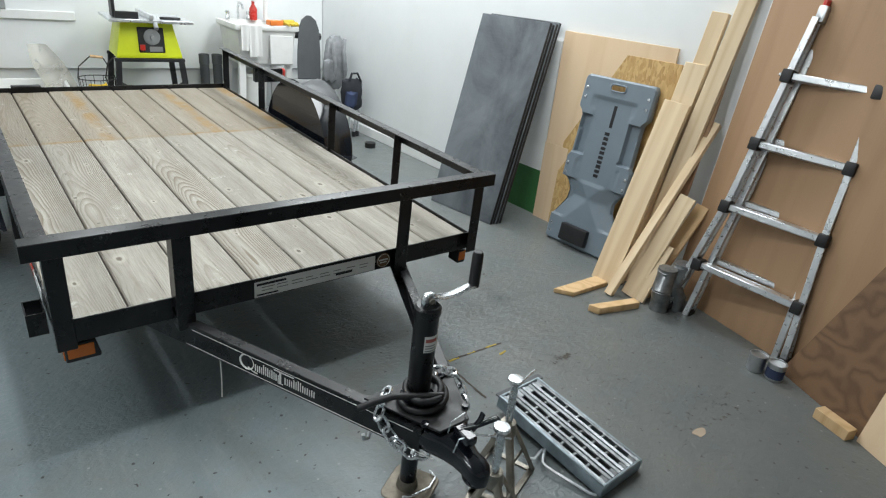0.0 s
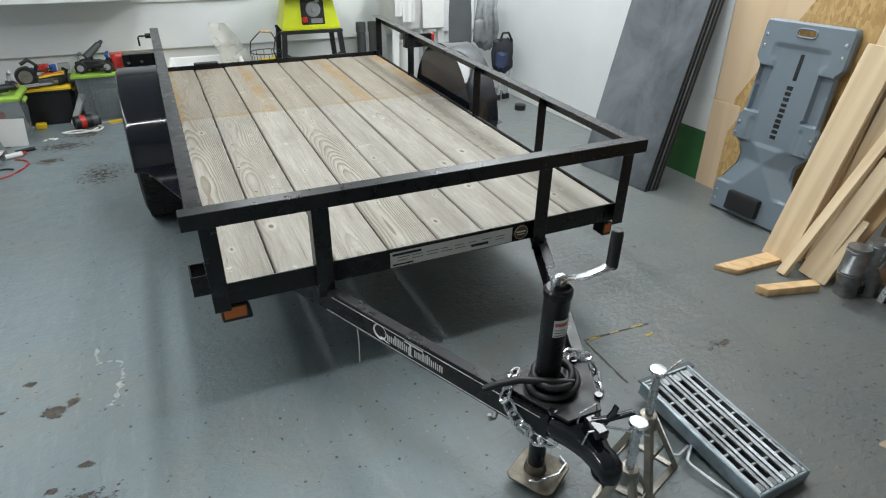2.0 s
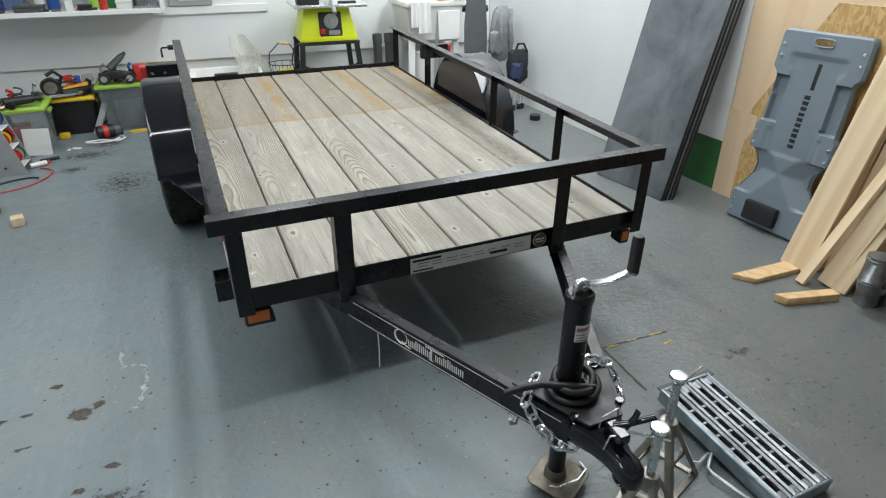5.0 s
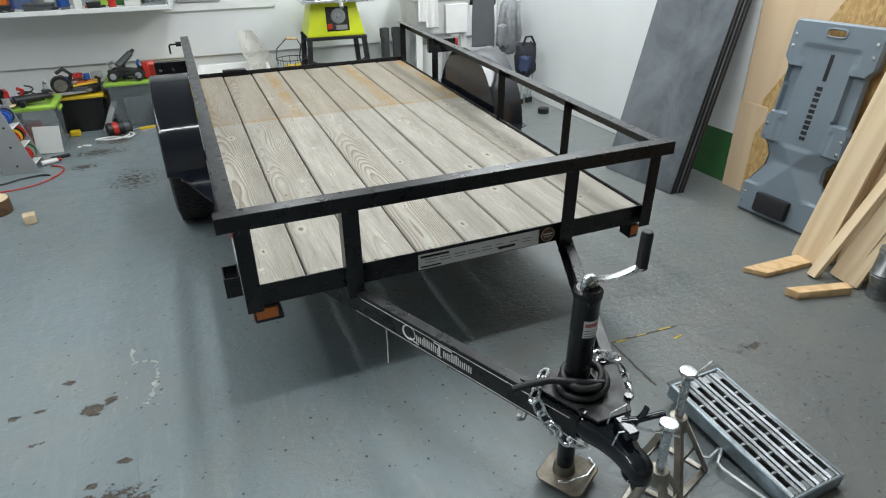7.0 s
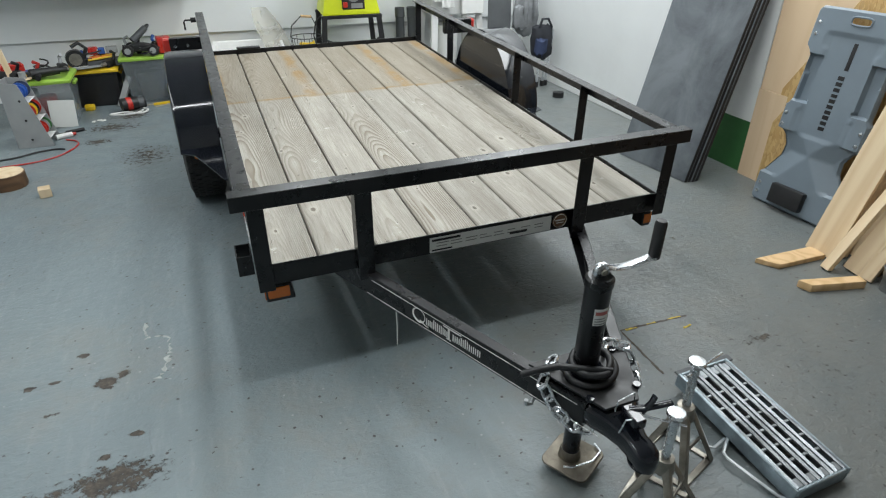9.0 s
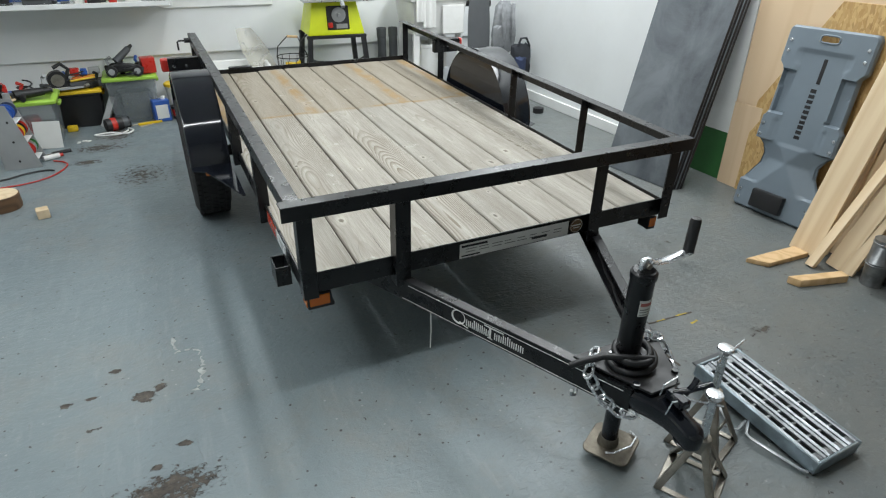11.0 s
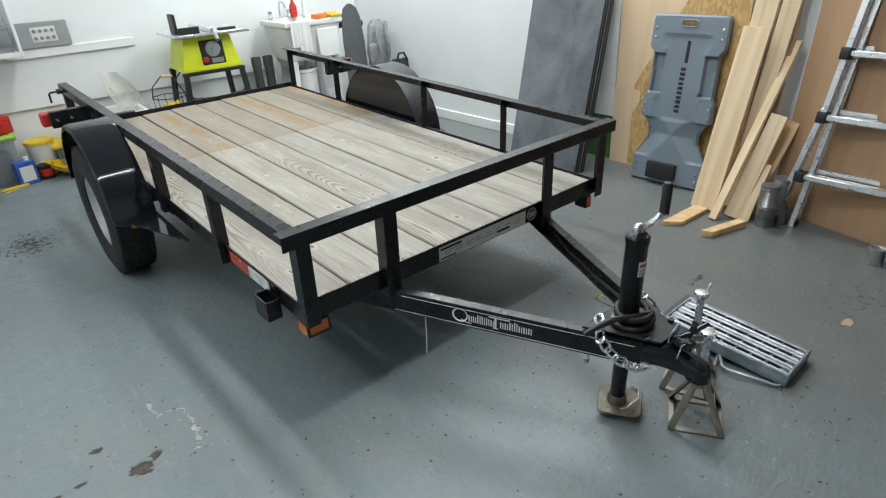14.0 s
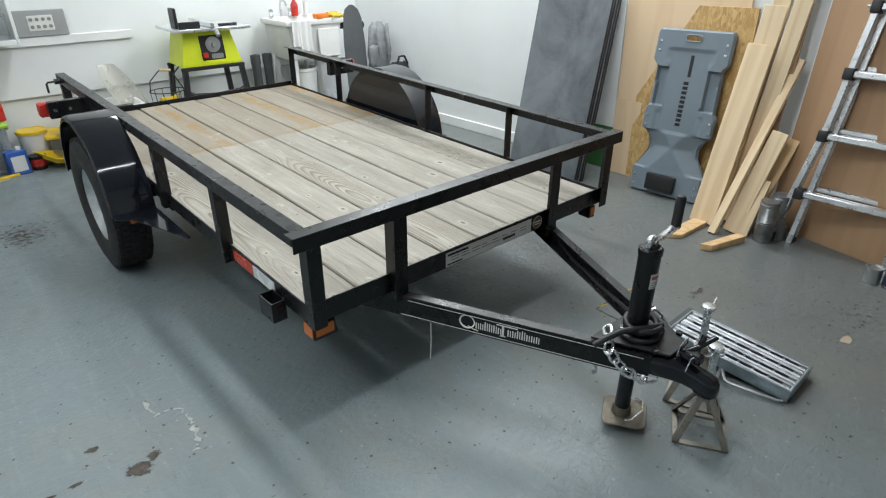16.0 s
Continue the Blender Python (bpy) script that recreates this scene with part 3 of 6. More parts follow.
def bar(name, p0, p1, leg, thick, spin, material=M_BLACK, parent=trailer, label=""):
    """An angle bar from p0 to p1, turned about its own length."""
    p0, p1 = Vector(p0), Vector(p1)
    d = (p1 - p0).normalized()
    up = Vector((0, 0, 1)) if abs(d.z) < 0.9 else Vector((0, 1, 0))
    side = up.cross(d).normalized()
    m = Matrix((d, side, d.cross(side))).transposed().to_4x4()
    m.translation = p0
    bm = place(angle_bar((p1 - p0).length, leg, thick), m @ pose(0, 0, 0, spin))
    return part(name, bm, material, parent, label)


# frame
part("front_beam", bev(rings(bmnew(), [[(x, y, z) for y, z in ((0, 0), (0.06, 0), (0.06, 0.006), (0.006, 0.006), (0.006, 0.076), (0, 0.076))] for x in (0, TW)]), 0.0015), M_BLACK, trailer)
part("rear_beam", bev(rings(bmnew(), [[(x, TL - y, z) for y, z in ((0, 0), (0.06, 0), (0.06, 0.006), (0.006, 0.006), (0.006, 0.084), (0, 0.084))] for x in (0, TW)]), 0.0015), M_BLACK, trailer)
for sx, s in ((0.0, 1), (TW, -1)):
    part("side_beam", bev(rings(bmnew(), [[(sx + s * y, yy, z) for y, z in ((0, 0), (0.06, 0), (0.06, 0.006), (0.006, 0.006), (0.006, 0.068), (0, 0.068))] for yy in (0.007, TL - 0.007)]), 0.0015), M_BLACK, trailer)
for cy in (0.7, 1.3, 1.87, 2.43):
    part("cross_member", bbox(0.01, cy - 0.025, -0.03, TW - 0.01, cy + 0.025, 0.028, 0.002), M_BLACK, trailer)

# rails: angle bars with a flat top leg
RF = -0.04
part("front_rail", place(angle_bar(TW + 0.105, 0.05, 0.005), pose(-0.05, RF, RAIL)), M_BLACK, trailer)
for sx, s in ((-0.03, 1), (TW + 0.03, -1)):
    ang = [(0, 0), (0.05, 0), (0.05, -0.005), (0.005, -0.005), (0.005, -0.05), (0, -0.05)]
    part("side_rail", bev(rings(bmnew(), [[(sx + s * y, yy, RAIL - 0.002 + z) for y, z in ang] for yy in (RF + 0.051, TL + 0.02)]), 0.0015), M_BLACK, trailer)


def post(x, y, dx, dy, z0, z1, w=0.05):
    """An upright angle bar: its two legs go from x, y towards dx and dy."""
    t = 0.005
    poly = [(0, 0), (w, 0), (w, t), (t, t), (t, w), (0, w)]
    bm = rings(bmnew(), [[(x + dx * a, y + dy * b, z) for a, b in poly] for z in (z0, z1)])
    part("post", bev(bm, 0.0015), M_BLACK, trailer)


post(-0.006, -0.032, 1, 1, -0.002, RAIL - 0.006)
post(TW + 0.006, -0.032, -1, 1, -0.002, RAIL - 0.006)
post(0.316, -0.034, 1, 1, -0.03, RAIL - 0.006, 0.055)
post(1.182, -0.034, -1, 1, -0.03, RAIL - 0.006, 0.055)
for y in (0.6, 1.25, 2.22, TL - 0.05):
    post(-0.026, y, 1, 1, -0.012 if y < 1 else 0.0, RAIL - 0.008, 0.044)
    post(TW + 0.026, y, -1, 1, 0.0, RAIL - 0.008, 0.044)

# the tongue: two channels that meet under the coupler
CX = 0.779


def channel(x_at_beam, s):
    """A channel from under the deck to the coupler; s: the side its open face looks away from."""
    a, b = Vector((x_at_beam - s * 0.472 * 0.45, 0.45, 0)), Vector((CX - s * 0.081, -0.8, 0))
    d = (b - a).normalized()
    n = Vector((-d.y, d.x, 0)) * (1 if s > 0 else -1)
    n = n if n.dot(Vector((-s, 0, 0))) > 0 else -n
    inner = -n
    h0, h1, t, w = -0.092, -0.008, 0.005, 0.036
    prof = [(0, h0), (w, h0), (w, h0 + t), (t, h0 + t), (t, h1 - t), (w, h1 - t), (w, h1), (0, h1)]
    loops = [[p + inner * u + Vector((0, 0, z)) for u, z in prof] for p in (a, b)]
    return bev(rings(bmnew(), loops), 0.002), a, b, d, n


for xb, s in ((0.328, 1), (1.19, -1)):
    bm, ca, cb, cd, cn = channel(xb, s)
    arm = part("tongue_channel", bm, M_BLACK, trailer)
    if s > 0:
        m = Matrix((cd, Vector((0, 0, 1)), cd.cross(Vector((0, 0, 1))))).transposed().to_4x4()
        m.translation = ca + cn * 0.0008 - Vector((0, 0, 0.01))
        A0 = 0.45 / abs(cd.y)   # length of the part hidden under the deck

        def strip(x0, y0, x1, y1, mm=m, name="decal", mat=M_DECAL):
            part(name, box(bmnew(), x0, y0, -0.0004, x1, y1, 0.0006, mm), mat, arm)

        strip(A0 + 0.03, -0.0745, A0 + 0.93, -0.0722, name="pinstripe")
        strip(A0 + 0.06, -0.0125, A0 + 0.86, -0.0105, name="pinstripe")
        # the maker's mark, as plain shapes: a ring, tall slanted stroke and short bars
        rg = bmnew()
        pts = [(A0 + 0.284 + 0.026 * math.cos(t), -0.036 + 0.024 * math.sin(t), 0) for t in (2 * math.pi * k / 24 for k in range(24))]
        sweep(rg, [m @ Vector(p) for p in pts], 0.0036, 6, True, 0.25)
        sweep(rg, [m @ Vector(p) for p in ((A0 + 0.288, -0.052, 0), (A0 + 0.305, -0.06, 0), (A0 + 0.325, -0.063, 0))], 0.0028, 6, False, 0.3)
        part("decal", rg, M_DECAL, arm, "white ring of the maker's mark")

        def strokes(x, heights, pitch):
            """Short upright strokes in pairs, as wide as the mark's small characters."""
            for h in heights:
                strip(x, -0.056, x + 0.0042, -0.056 + h)
                strip(x + 0.0085, -0.056, x + 0.0118, -0.056 + h * 0.93)
                x += pitch
            return x

        x = strokes(A0 + 0.315, (0.025, 0.025, 0.034, 0.031, 0.03, 0.025), 0.0158)
        strip(x - 0.022, -0.021, x + 0.052, -0.0165)
        strip(x - 0.002, -0.06, x + 0.0055, -0.02)
        strip(x - 0.008, -0.062, x + 0.012, -0.059)
        strokes(x + 0.018, (0.025, 0.025, 0.031, 0.034, 0.025, 0.025, 0.025), 0.0162)

# gusset plate, coupler
gus = prism(bmnew(), [(CX - 0.15, -0.625), (CX + 0.15, -0.625), (CX + 0.05, -0.84), (CX - 0.05, -0.84)], -0.003, 0.005)
part("gusset_plate", bev(gus, 0.001), M_PLASTIC, trailer)
cp = bmnew()
loops = []
for y, w, h0, h1 in ((-0.74, 0.07, -0.085, -0.004), (-0.785, 0.086, -0.09, -0.007), (-0.815, 0.074, -0.09, -0.008), (-0.85, 0.053, -0.091, -0.014), (-0.885, 0.037, -0.093, -0.026), (-0.915, 0.031, -0.096, -0.034),
                     (-0.945, 0.033, -0.1, -0.036), (-0.962, 0.031, -0.1, -0.041), (-0.974, 0.022, -0.098, -0.052), (-0.98, 0.009, -0.096, -0.066)):
    ring = []
    for k in range(16):
        t = 2 * math.pi * k / 16
        c, q = math.cos(t), math.sin(t)
        ring.append((CX + w * math.copysign(abs(c) ** 0.55, c), y, (h0 + h1) / 2 + (h1 - h0) / 2 * math.copysign(abs(q) ** 0.55, q)))
    loops.append(ring)
coupler = part("coupler", rings(cp, loops), M_BLACK2, trailer, "glossy black ball coupler")
lip = [(CX + 0.0305 * math.cos(t), -0.943 + 0.033 * math.sin(t), -0.094) for t in (2 * math.pi * k / 24 for k in range(24))]
part("coupler_lip", sweep(bmnew(), lip, 0.0035, 8, True), M_BLACK2, coupler)
latch = bbox(CX - 0.016, -0.915, -0.012, CX + 0.018, -0.85, 0.016, 0.005)
part("latch", latch, M_BLACK2, coupler)
lev = sweep(bmnew(), [(CX + 0.0, -0.865, 0.012), (CX + 0.035, -0.885, 0.022), (CX + 0.07, -0.9, 0.036), (CX + 0.09, -0.905, 0.04)], 0.011, 8, False, 0.5)
part("latch_lever", lev, M_BLACK2, coupler)
part("latch_lever", sweep(bmnew(), [(CX + 0.02, -0.885, 0.012), (CX + 0.045, -0.885, 0.035), (CX + 0.052, -0.885, 0.055)], 0.009, 8, False, 0.5), M_BLACK2, coupler)
wire = [(CX - 0.03, -0.85, 0.0), (CX - 0.03, -0.855, 0.04), (CX + 0.02, -0.85, 0.045), (CX + 0.025, -0.85, 0.02)]
part("latch_clip", sweep(bmnew(), wire, 0.0022, 6), M_ZINC, coupler, "bent wire safety clip")
part("latch_clip", sweep(bmnew(), [(CX - 0.04, -0.89, -0.03), (CX - 0.03, -0.893, 0.012), (CX + 0.02, -0.9, 0.008)], 0.0022, 6), M_ZINC, coupler)

# safety chains
def chain(pts, link=0.037, r=0.005):
    pts = [Vector(p) for p in pts]
    seg = [(b - a).length for a, b in zip(pts, pts[1:])]
    total = sum(seg)
    n = int(total / (link * 0.92))
    for k in range(n + 1):
        q = k * link * 0.92
        for a, b, l in zip(pts, pts[1:], seg):
            if q <= l:
                break
            q -= l
        c = a.lerp(b, min(q / l, 1))
        d = (b - a).normalized()
        x, y = frame_of(d)
        side = (x, y)[k % 2] * 0.8 + (y, x)[k % 2] * 0.45
        side.normalize()
        loop = []
        for i in range(14):
            t = 2 * math.pi * i / 14
            loop.append(c + side * 0.013 * math.cos(t) + d * (0.0145 * math.sin(t) + math.copysign(0.0085, math.sin(t))))
        part("chain_link", sweep(bmnew(), loop, r, 6, True), M_ZINC, trailer)


chain([(CX - 0.09, -0.645, 0.012), (CX - 0.118, -0.67, 0.011), (CX - 0.138, -0.685, -0.01), (CX - 0.132, -0.71, -0.045), (CX - 0.117, -0.745, -0.077), (CX - 0.095, -0.785, -0.093), (CX - 0.062, -0.81, -0.092)])
chain([(CX + 0.06, -0.645, 0.016), (CX + 0.09, -0.645, 0.02), (CX + 0.125, -0.66, 0.012), (CX + 0.135, -0.7, -0.02), (CX + 0.12, -0.75, -0.05)])
hook = [(CX - 0.13, -0.64, -0.08), (CX - 0.135, -0.645, -0.105), (CX - 0.147, -0.655, -0.118), (CX - 0.165, -0.66, -0.108), (CX - 0.167, -0.66, -0.092)]
part("chain_hook", sweep(bmnew(), hook, 0.006, 8), M_GALV, trailer, "galvanised snap hook under the tongue")
for bx, by in ((CX - 0.1, -0.66), (CX + 0.09, -0.66), (CX - 0.07, -0.8), (CX + 0.07, -0.8)):
    part("bolt", rod(bmnew(), (bx, by, 0.004), (bx, by, 0.014), 0.011, seg=6), M_BLACK2, trailer)

# jack
JX, JY = CX - 0.027, -0.705
jack = part("jack", lathe(bmnew(), [(0.031, -0.06), (0.033, -0.055), (0.033, 0.285), (0.036, 0.29), (0.036, 0.306), (0.03, 0.312)], 24, pose(JX, JY, 0)), M_BLACK, trailer, "black tongue jack with a crank")
part("inner_tube", rod(bmnew(), (JX, JY, -0.305), (JX, JY, -0.06), 0.025, seg=20), M_BLACK2, jack)
part("jack_collar", lathe(bmnew(), [(0.05, -0.004), (0.05, 0.016), (0.036, 0.02)], 20, pose(JX, JY, 0.005)), M_BLACK2, jack)
def patch(r, z0, z1, a0, a1):
    """A curved label on the tube."""
    ang = [radians(a0 + (a1 - a0) * k / 12) for k in range(13)]
    loops = [[(JX + q * math.cos(t), JY + q * math.sin(t), z) for q, z in ((r, z0), (r, z1), (r + 0.0006, z1), (r + 0.0006, z0))] for t in ang]
    return rings(bmnew(), loops)


part("label", patch(0.0334, 0.185, 0.235, -128, -48), M_PAPER, jack, "white jack label with a red band")
part("label_band", patch(0.0341, 0.217, 0.227, -122, -66), M_LABELRED, jack)
for k in range(3):
    part("label_bar", patch(0.0341, 0.189 + 0.008 * k, 0.1915 + 0.008 * k, -122, -62 - 6 * k), M_INK, jack)
ft = bmnew()
corners = [(JX + sx * 0.047 + 0.025 * math.cos(t), JY + sy * 0.047 + 0.025 * math.sin(t)) for sx, sy, t0 in ((1, 1, 0), (-1, 1, 90), (-1, -1, 180), (1, -1, 270)) for t in (radians(t0 + 18 * k) for k in range(6))]
prism(ft, corners, -0.327, -0.32)
bev(ft, 0.002)
part("foot_plate", place(ft, Matrix.Translation((JX, JY, 0)) @ pose(0, 0, 0, -TILT, 0, 30) @ Matrix.Translation((-JX, -JY, 0.001))), M_FOOT, jack, "dull steel jack foot plate")
part("foot_socket", lathe(bmnew(), [(0.033, -0.32), (0.031, -0.305), (0.0295, -0.295), (0.0265, -0.29)], 20, pose(JX, JY, 0)), M_FOOT, jack)
clipw = [(JX - 0.05, JY - 0.045, -0.30), (JX - 0.03, JY - 0.06, -0.295), (JX + 0.04, JY - 0.055, -0.305), (JX + 0.085, JY - 0.03, -0.31), (JX + 0.085, JY + 0.0, -0.31)]
part("foot_pin", sweep(bmnew(), clipw, 0.0035, 6), M_ZINC, jack)
# crank
part("crank_bracket", place(bev(rings(bmnew(), [[(x, y, z) for x, z in ((-0.02, 0.303), (0.02, 0.303), (0.021, 0.333), (0.012, 0.347), (-0.012, 0.347), (-0.021, 0.333))] for y in (-0.009, 0.009)]), 0.003), pose(JX, JY, 0)), M_ZINC, jack)
part("pivot_bolt", rod(bmnew(), (JX, JY - 0.016, 0.328), (JX, JY + 0.016, 0.328), 0.008, seg=10), M_STEEL, jack)
armp = [(JX + 0.005, JY, 0.338), (JX + 0.04, JY + 0.008, 0.32), (JX + 0.09, JY + 0.015, 0.311), (JX + 0.17, JY + 0.022, 0.317)]
part("crank_arm", sweep(bmnew(), armp, 0.0155, 10, False, 0.35), M_ZINC, jack, "zinc-plated crank arm")
part("crank_grip", lathe(bmnew(), [(0.012, 0), (0.0155, 0.004), (0.0155, 0.1), (0.0125, 0.108), (0.006, 0.11)], 16, pose(JX + 0.172, JY + 0.022, 0.31)), M_PLASTIC, jack, "black plastic crank grip")
# trailer cable wound round the jack
coil = []
for k in range(76):
    t = 2.6 + k * 0.2
    q = k / 75
    reach = 0.058 + 0.012 * math.sin(0.33 * t + 1.0)
    coil.append((JX + reach * math.cos(t) + 0.016, JY + reach * 0.95 * math.sin(t) - 0.008, 0.018 + 0.036 * q + 0.008 * math.sin(t + 0.8)))
coil += [(JX - 0.085, JY + 0.0, 0.05), (JX - 0.13, JY + 0.02, 0.036), (JX - 0.165, JY + 0.04, 0.014)]
part("cable", sweep(bmnew(), coil, 0.0098, 10), M_PLASTIC, trailer, "black wiring cable coiled round the jack")
part("cable", sweep(bmnew(), [(1.19, -0.02, -0.0), (1.16, -0.08, -0.055), (1.10, -0.2, -0.07), (1.06, -0.29, -0.066), (0.99, -0.4, -0.05), (0.9, -0.58, -0.03), (0.83, -0.68, 0.02)], 0.006, 6), M_PLASTIC, trailer)

# deck planks
random.seed(7)
JOINTS = (0.003, 0.197, 0.394, 0.584, 0.772, 0.951, 1.14, 1.332, 1.535)
for k in range(8):
    xf, xr = JOINTS[k] + 0.003, JOINTS[k] + 0.003 + random.uniform(-0.001, 0.001)
    x0 = xf
    wide = JOINTS[k + 1] - JOINTS[k] - 0.0065
    y0 = 0.009 + random.uniform(0, 0.004)
    dz = random.uniform(-0.002, 0.002)
    b = bmnew()
    loops = []
    for j in range(9):
        y = y0 + (TL - 0.02 - y0) * j / 8
        w = (xr - xf) * j / 8
        BW = wide
        z1 = DECK + dz + 0.0012 * math.sin(j * 1.1 + 2 * k)
        loops.append([(x0 + w, y, 0.032), (x0 + BW + w, y, 0.032), (x0 + BW + w, y, z1 - 0.005), (x0 + BW - 0.005 + w, y, z1), (x0 + 0.005 + w, y, z1), (x0 + w, y, z1 - 0.005)])
    part("plank", rings(b, loops), M_DECK, trailer, "grey weathered deck plank" if k == 0 else "")
    for yy in (0.03, 0.7, 1.3, 1.87, 2.43):
        for xx in (0.045, 0.14):
            part("screw", lathe(bmnew(), [(0.006, 0.0), (0.005, 0.0018), (0.002, 0.001)], 8, pose(x0 + (xr - xf) * yy / TL + xx + random.uniform(-0.012, 0.012), yy + random.uniform(-0.012, 0.012), DECK + dz)), M_STEEL, trailer)

# wheels and fenders
AY = 1.78
AZ = -0.378 + 0.335 - AY * math.sin(radians(TILT))
R, WW = 0.335, 0.185


def wheel(cx, s):
    """A wheel on its axle; s: the way its outer face looks along x."""
    m = pose(cx, AY, AZ, 0, 90 * s)
    prof = [(0.186, -WW * 0.42), (0.222, -WW * 0.5), (0.29, -WW * 0.5), (0.322, -WW * 0.43), (R - 0.004, -WW * 0.33), (R, 0), (R - 0.004, WW * 0.33), (0.322, WW * 0.43), (0.29, WW * 0.5), (0.222, WW * 0.5), (0.186, WW * 0.42), (0.18, 0)]
    w = part("wheel", lathe(bmnew(), [(0.03, -0.05), (0.06, -0.05), (0.06, 0.03), (0.045, 0.055), (0.0, 0.06)], 20, m), M_GALV, trailer, "galvanised steel wheel with a black tyre")
    b = bmnew()
    loops = [[m @ Vector((r * math.cos(t), r * math.sin(t), z)) for r, z in prof] for t in (2 * math.pi * k / 56 for k in range(56))]
    tyre = part("tyre", rings(b, loops, True), M_RUBBER, w, "black rubber trailer tyre")
    tb = bmnew()
    for k in range(64):
        t = 2 * math.pi * k / 64
        for z, off, wd in ((-0.068, 0, 0.02), (-0.036, 0.5, 0.026), (0.0, 0, 0.026), (0.036, 0.5, 0.026), (0.068, 0, 0.02)):
            mm = m @ Matrix.Rotation(t + off * math.pi / 32, 4, "Z") @ Matrix.Translation((R - 0.002, 0, z))
            box(tb, -0.004, -0.0125, -wd / 2, 0.005, 0.0125, wd / 2, mm)
    part("tread", tb, M_RUBBER, w)
    rim = [(0.192, -0.08), (0.197, -0.084), (0.19, -0.06), (0.16, -0.02), (0.155, 0.02), (0.188, 0.066), (0.2, 0.083), (0.19, 0.079), (0.178, 0.058), (0.145, 0.03), (0.12, 0.042), (0.06, 0.03)]
    part("rim", lathe(bmnew(), rim, 40, m, False), M_GALV, w, "silver steel rim")
    for k in range(5):
        t = 2 * math.pi * k / 5
        part("lug_nut", rod(bmnew(), m @ Vector((0.057 * math.cos(t), 0.057 * math.sin(t), 0.03)), m @ Vector((0.057 * math.cos(t), 0.057 * math.sin(t), 0.05)), 0.01, seg=6), M_ZINC, w)


wheel(-0.132, -1)
wheel(TW + 0.132, 1)
part("axle", rod(bmnew(), (-0.06, AY, AZ), (TW + 0.06, AY, AZ), 0.03, seg=14), M_BLACK, trailer)


def fender(x_in, s):
    """A round steel mudguard with an inner side plate; s: outwards along x."""
    RF2, FW = 0.42, 0.192
    arc = [radians(a) for a in range(6, 175, 6)]
    b = bmnew()
    loops = []
    for t in arc:
        cy, cz = -math.cos(t), math.sin(t)
        def at(u, r):
            return (x_in + s * u, AY + r * cy, AZ + 0.03 + r * cz)
        loops.append([at(0, RF2), at(FW - 0.02, RF2), at(FW - 0.006, RF2 - 0.004), at(FW, RF2 - 0.016), at(FW, RF2 - 0.03), at(FW - 0.003, RF2 - 0.03), at(FW - 0.004, RF2 - 0.016), at(FW - 0.02, RF2 - 0.004), at(0, RF2 - 0.004)])
    f = part("fender", rings(b, loops), M_BLACK2, trailer, "glossy black rounded steel fender")
    b = bmnew()
    ring = [(AY - (RF2 - 0.003) * math.cos(t), AZ + 0.03 + (RF2 - 0.003) * math.sin(t)) for t in arc]
    prism(b, [(z, y) for y, z in ring], 0.0, 0.004, Matrix(((0, 0, s, x_in), (0, 1, 0, 0), (1, 0, 0, 0), (0, 0, 0, 1))))
    part("side_plate", b, M_BLACK2, f)
    zb = AZ + 0.03 + RF2 * math.sin(radians(6))
    # front foot plate welded to the frame, with its amber marker
    yf = AY - RF2 * math.cos(radians(6))
    foot = prism(bmnew(), [(x_in + s * 0.19, yf + 0.01), (x_in + s * 0.19, yf - 0.04), (x_in + s * 0.13, yf - 0.075), (x_in + s * 0.085, yf - 0.2), (x_in + s * 0.012, yf - 0.42), (x_in, yf - 0.42), (x_in, yf + 0.01)], zb, zb + 0.005)
    part("foot_plate", foot, M_BLACK2, f)
    if s < 0:
        part("marker_lamp", bbox(x_in - 0.13, yf - 0.045, zb - 0.032, x_in - 0.03, yf - 0.02, zb - 0.002, 0.004), M_AMBER, f, "amber side marker")


fender(-0.032, -1)
fender(TW + 0.032, 1)

TY = 2.33   # the tail lamp arms' place along the trailer
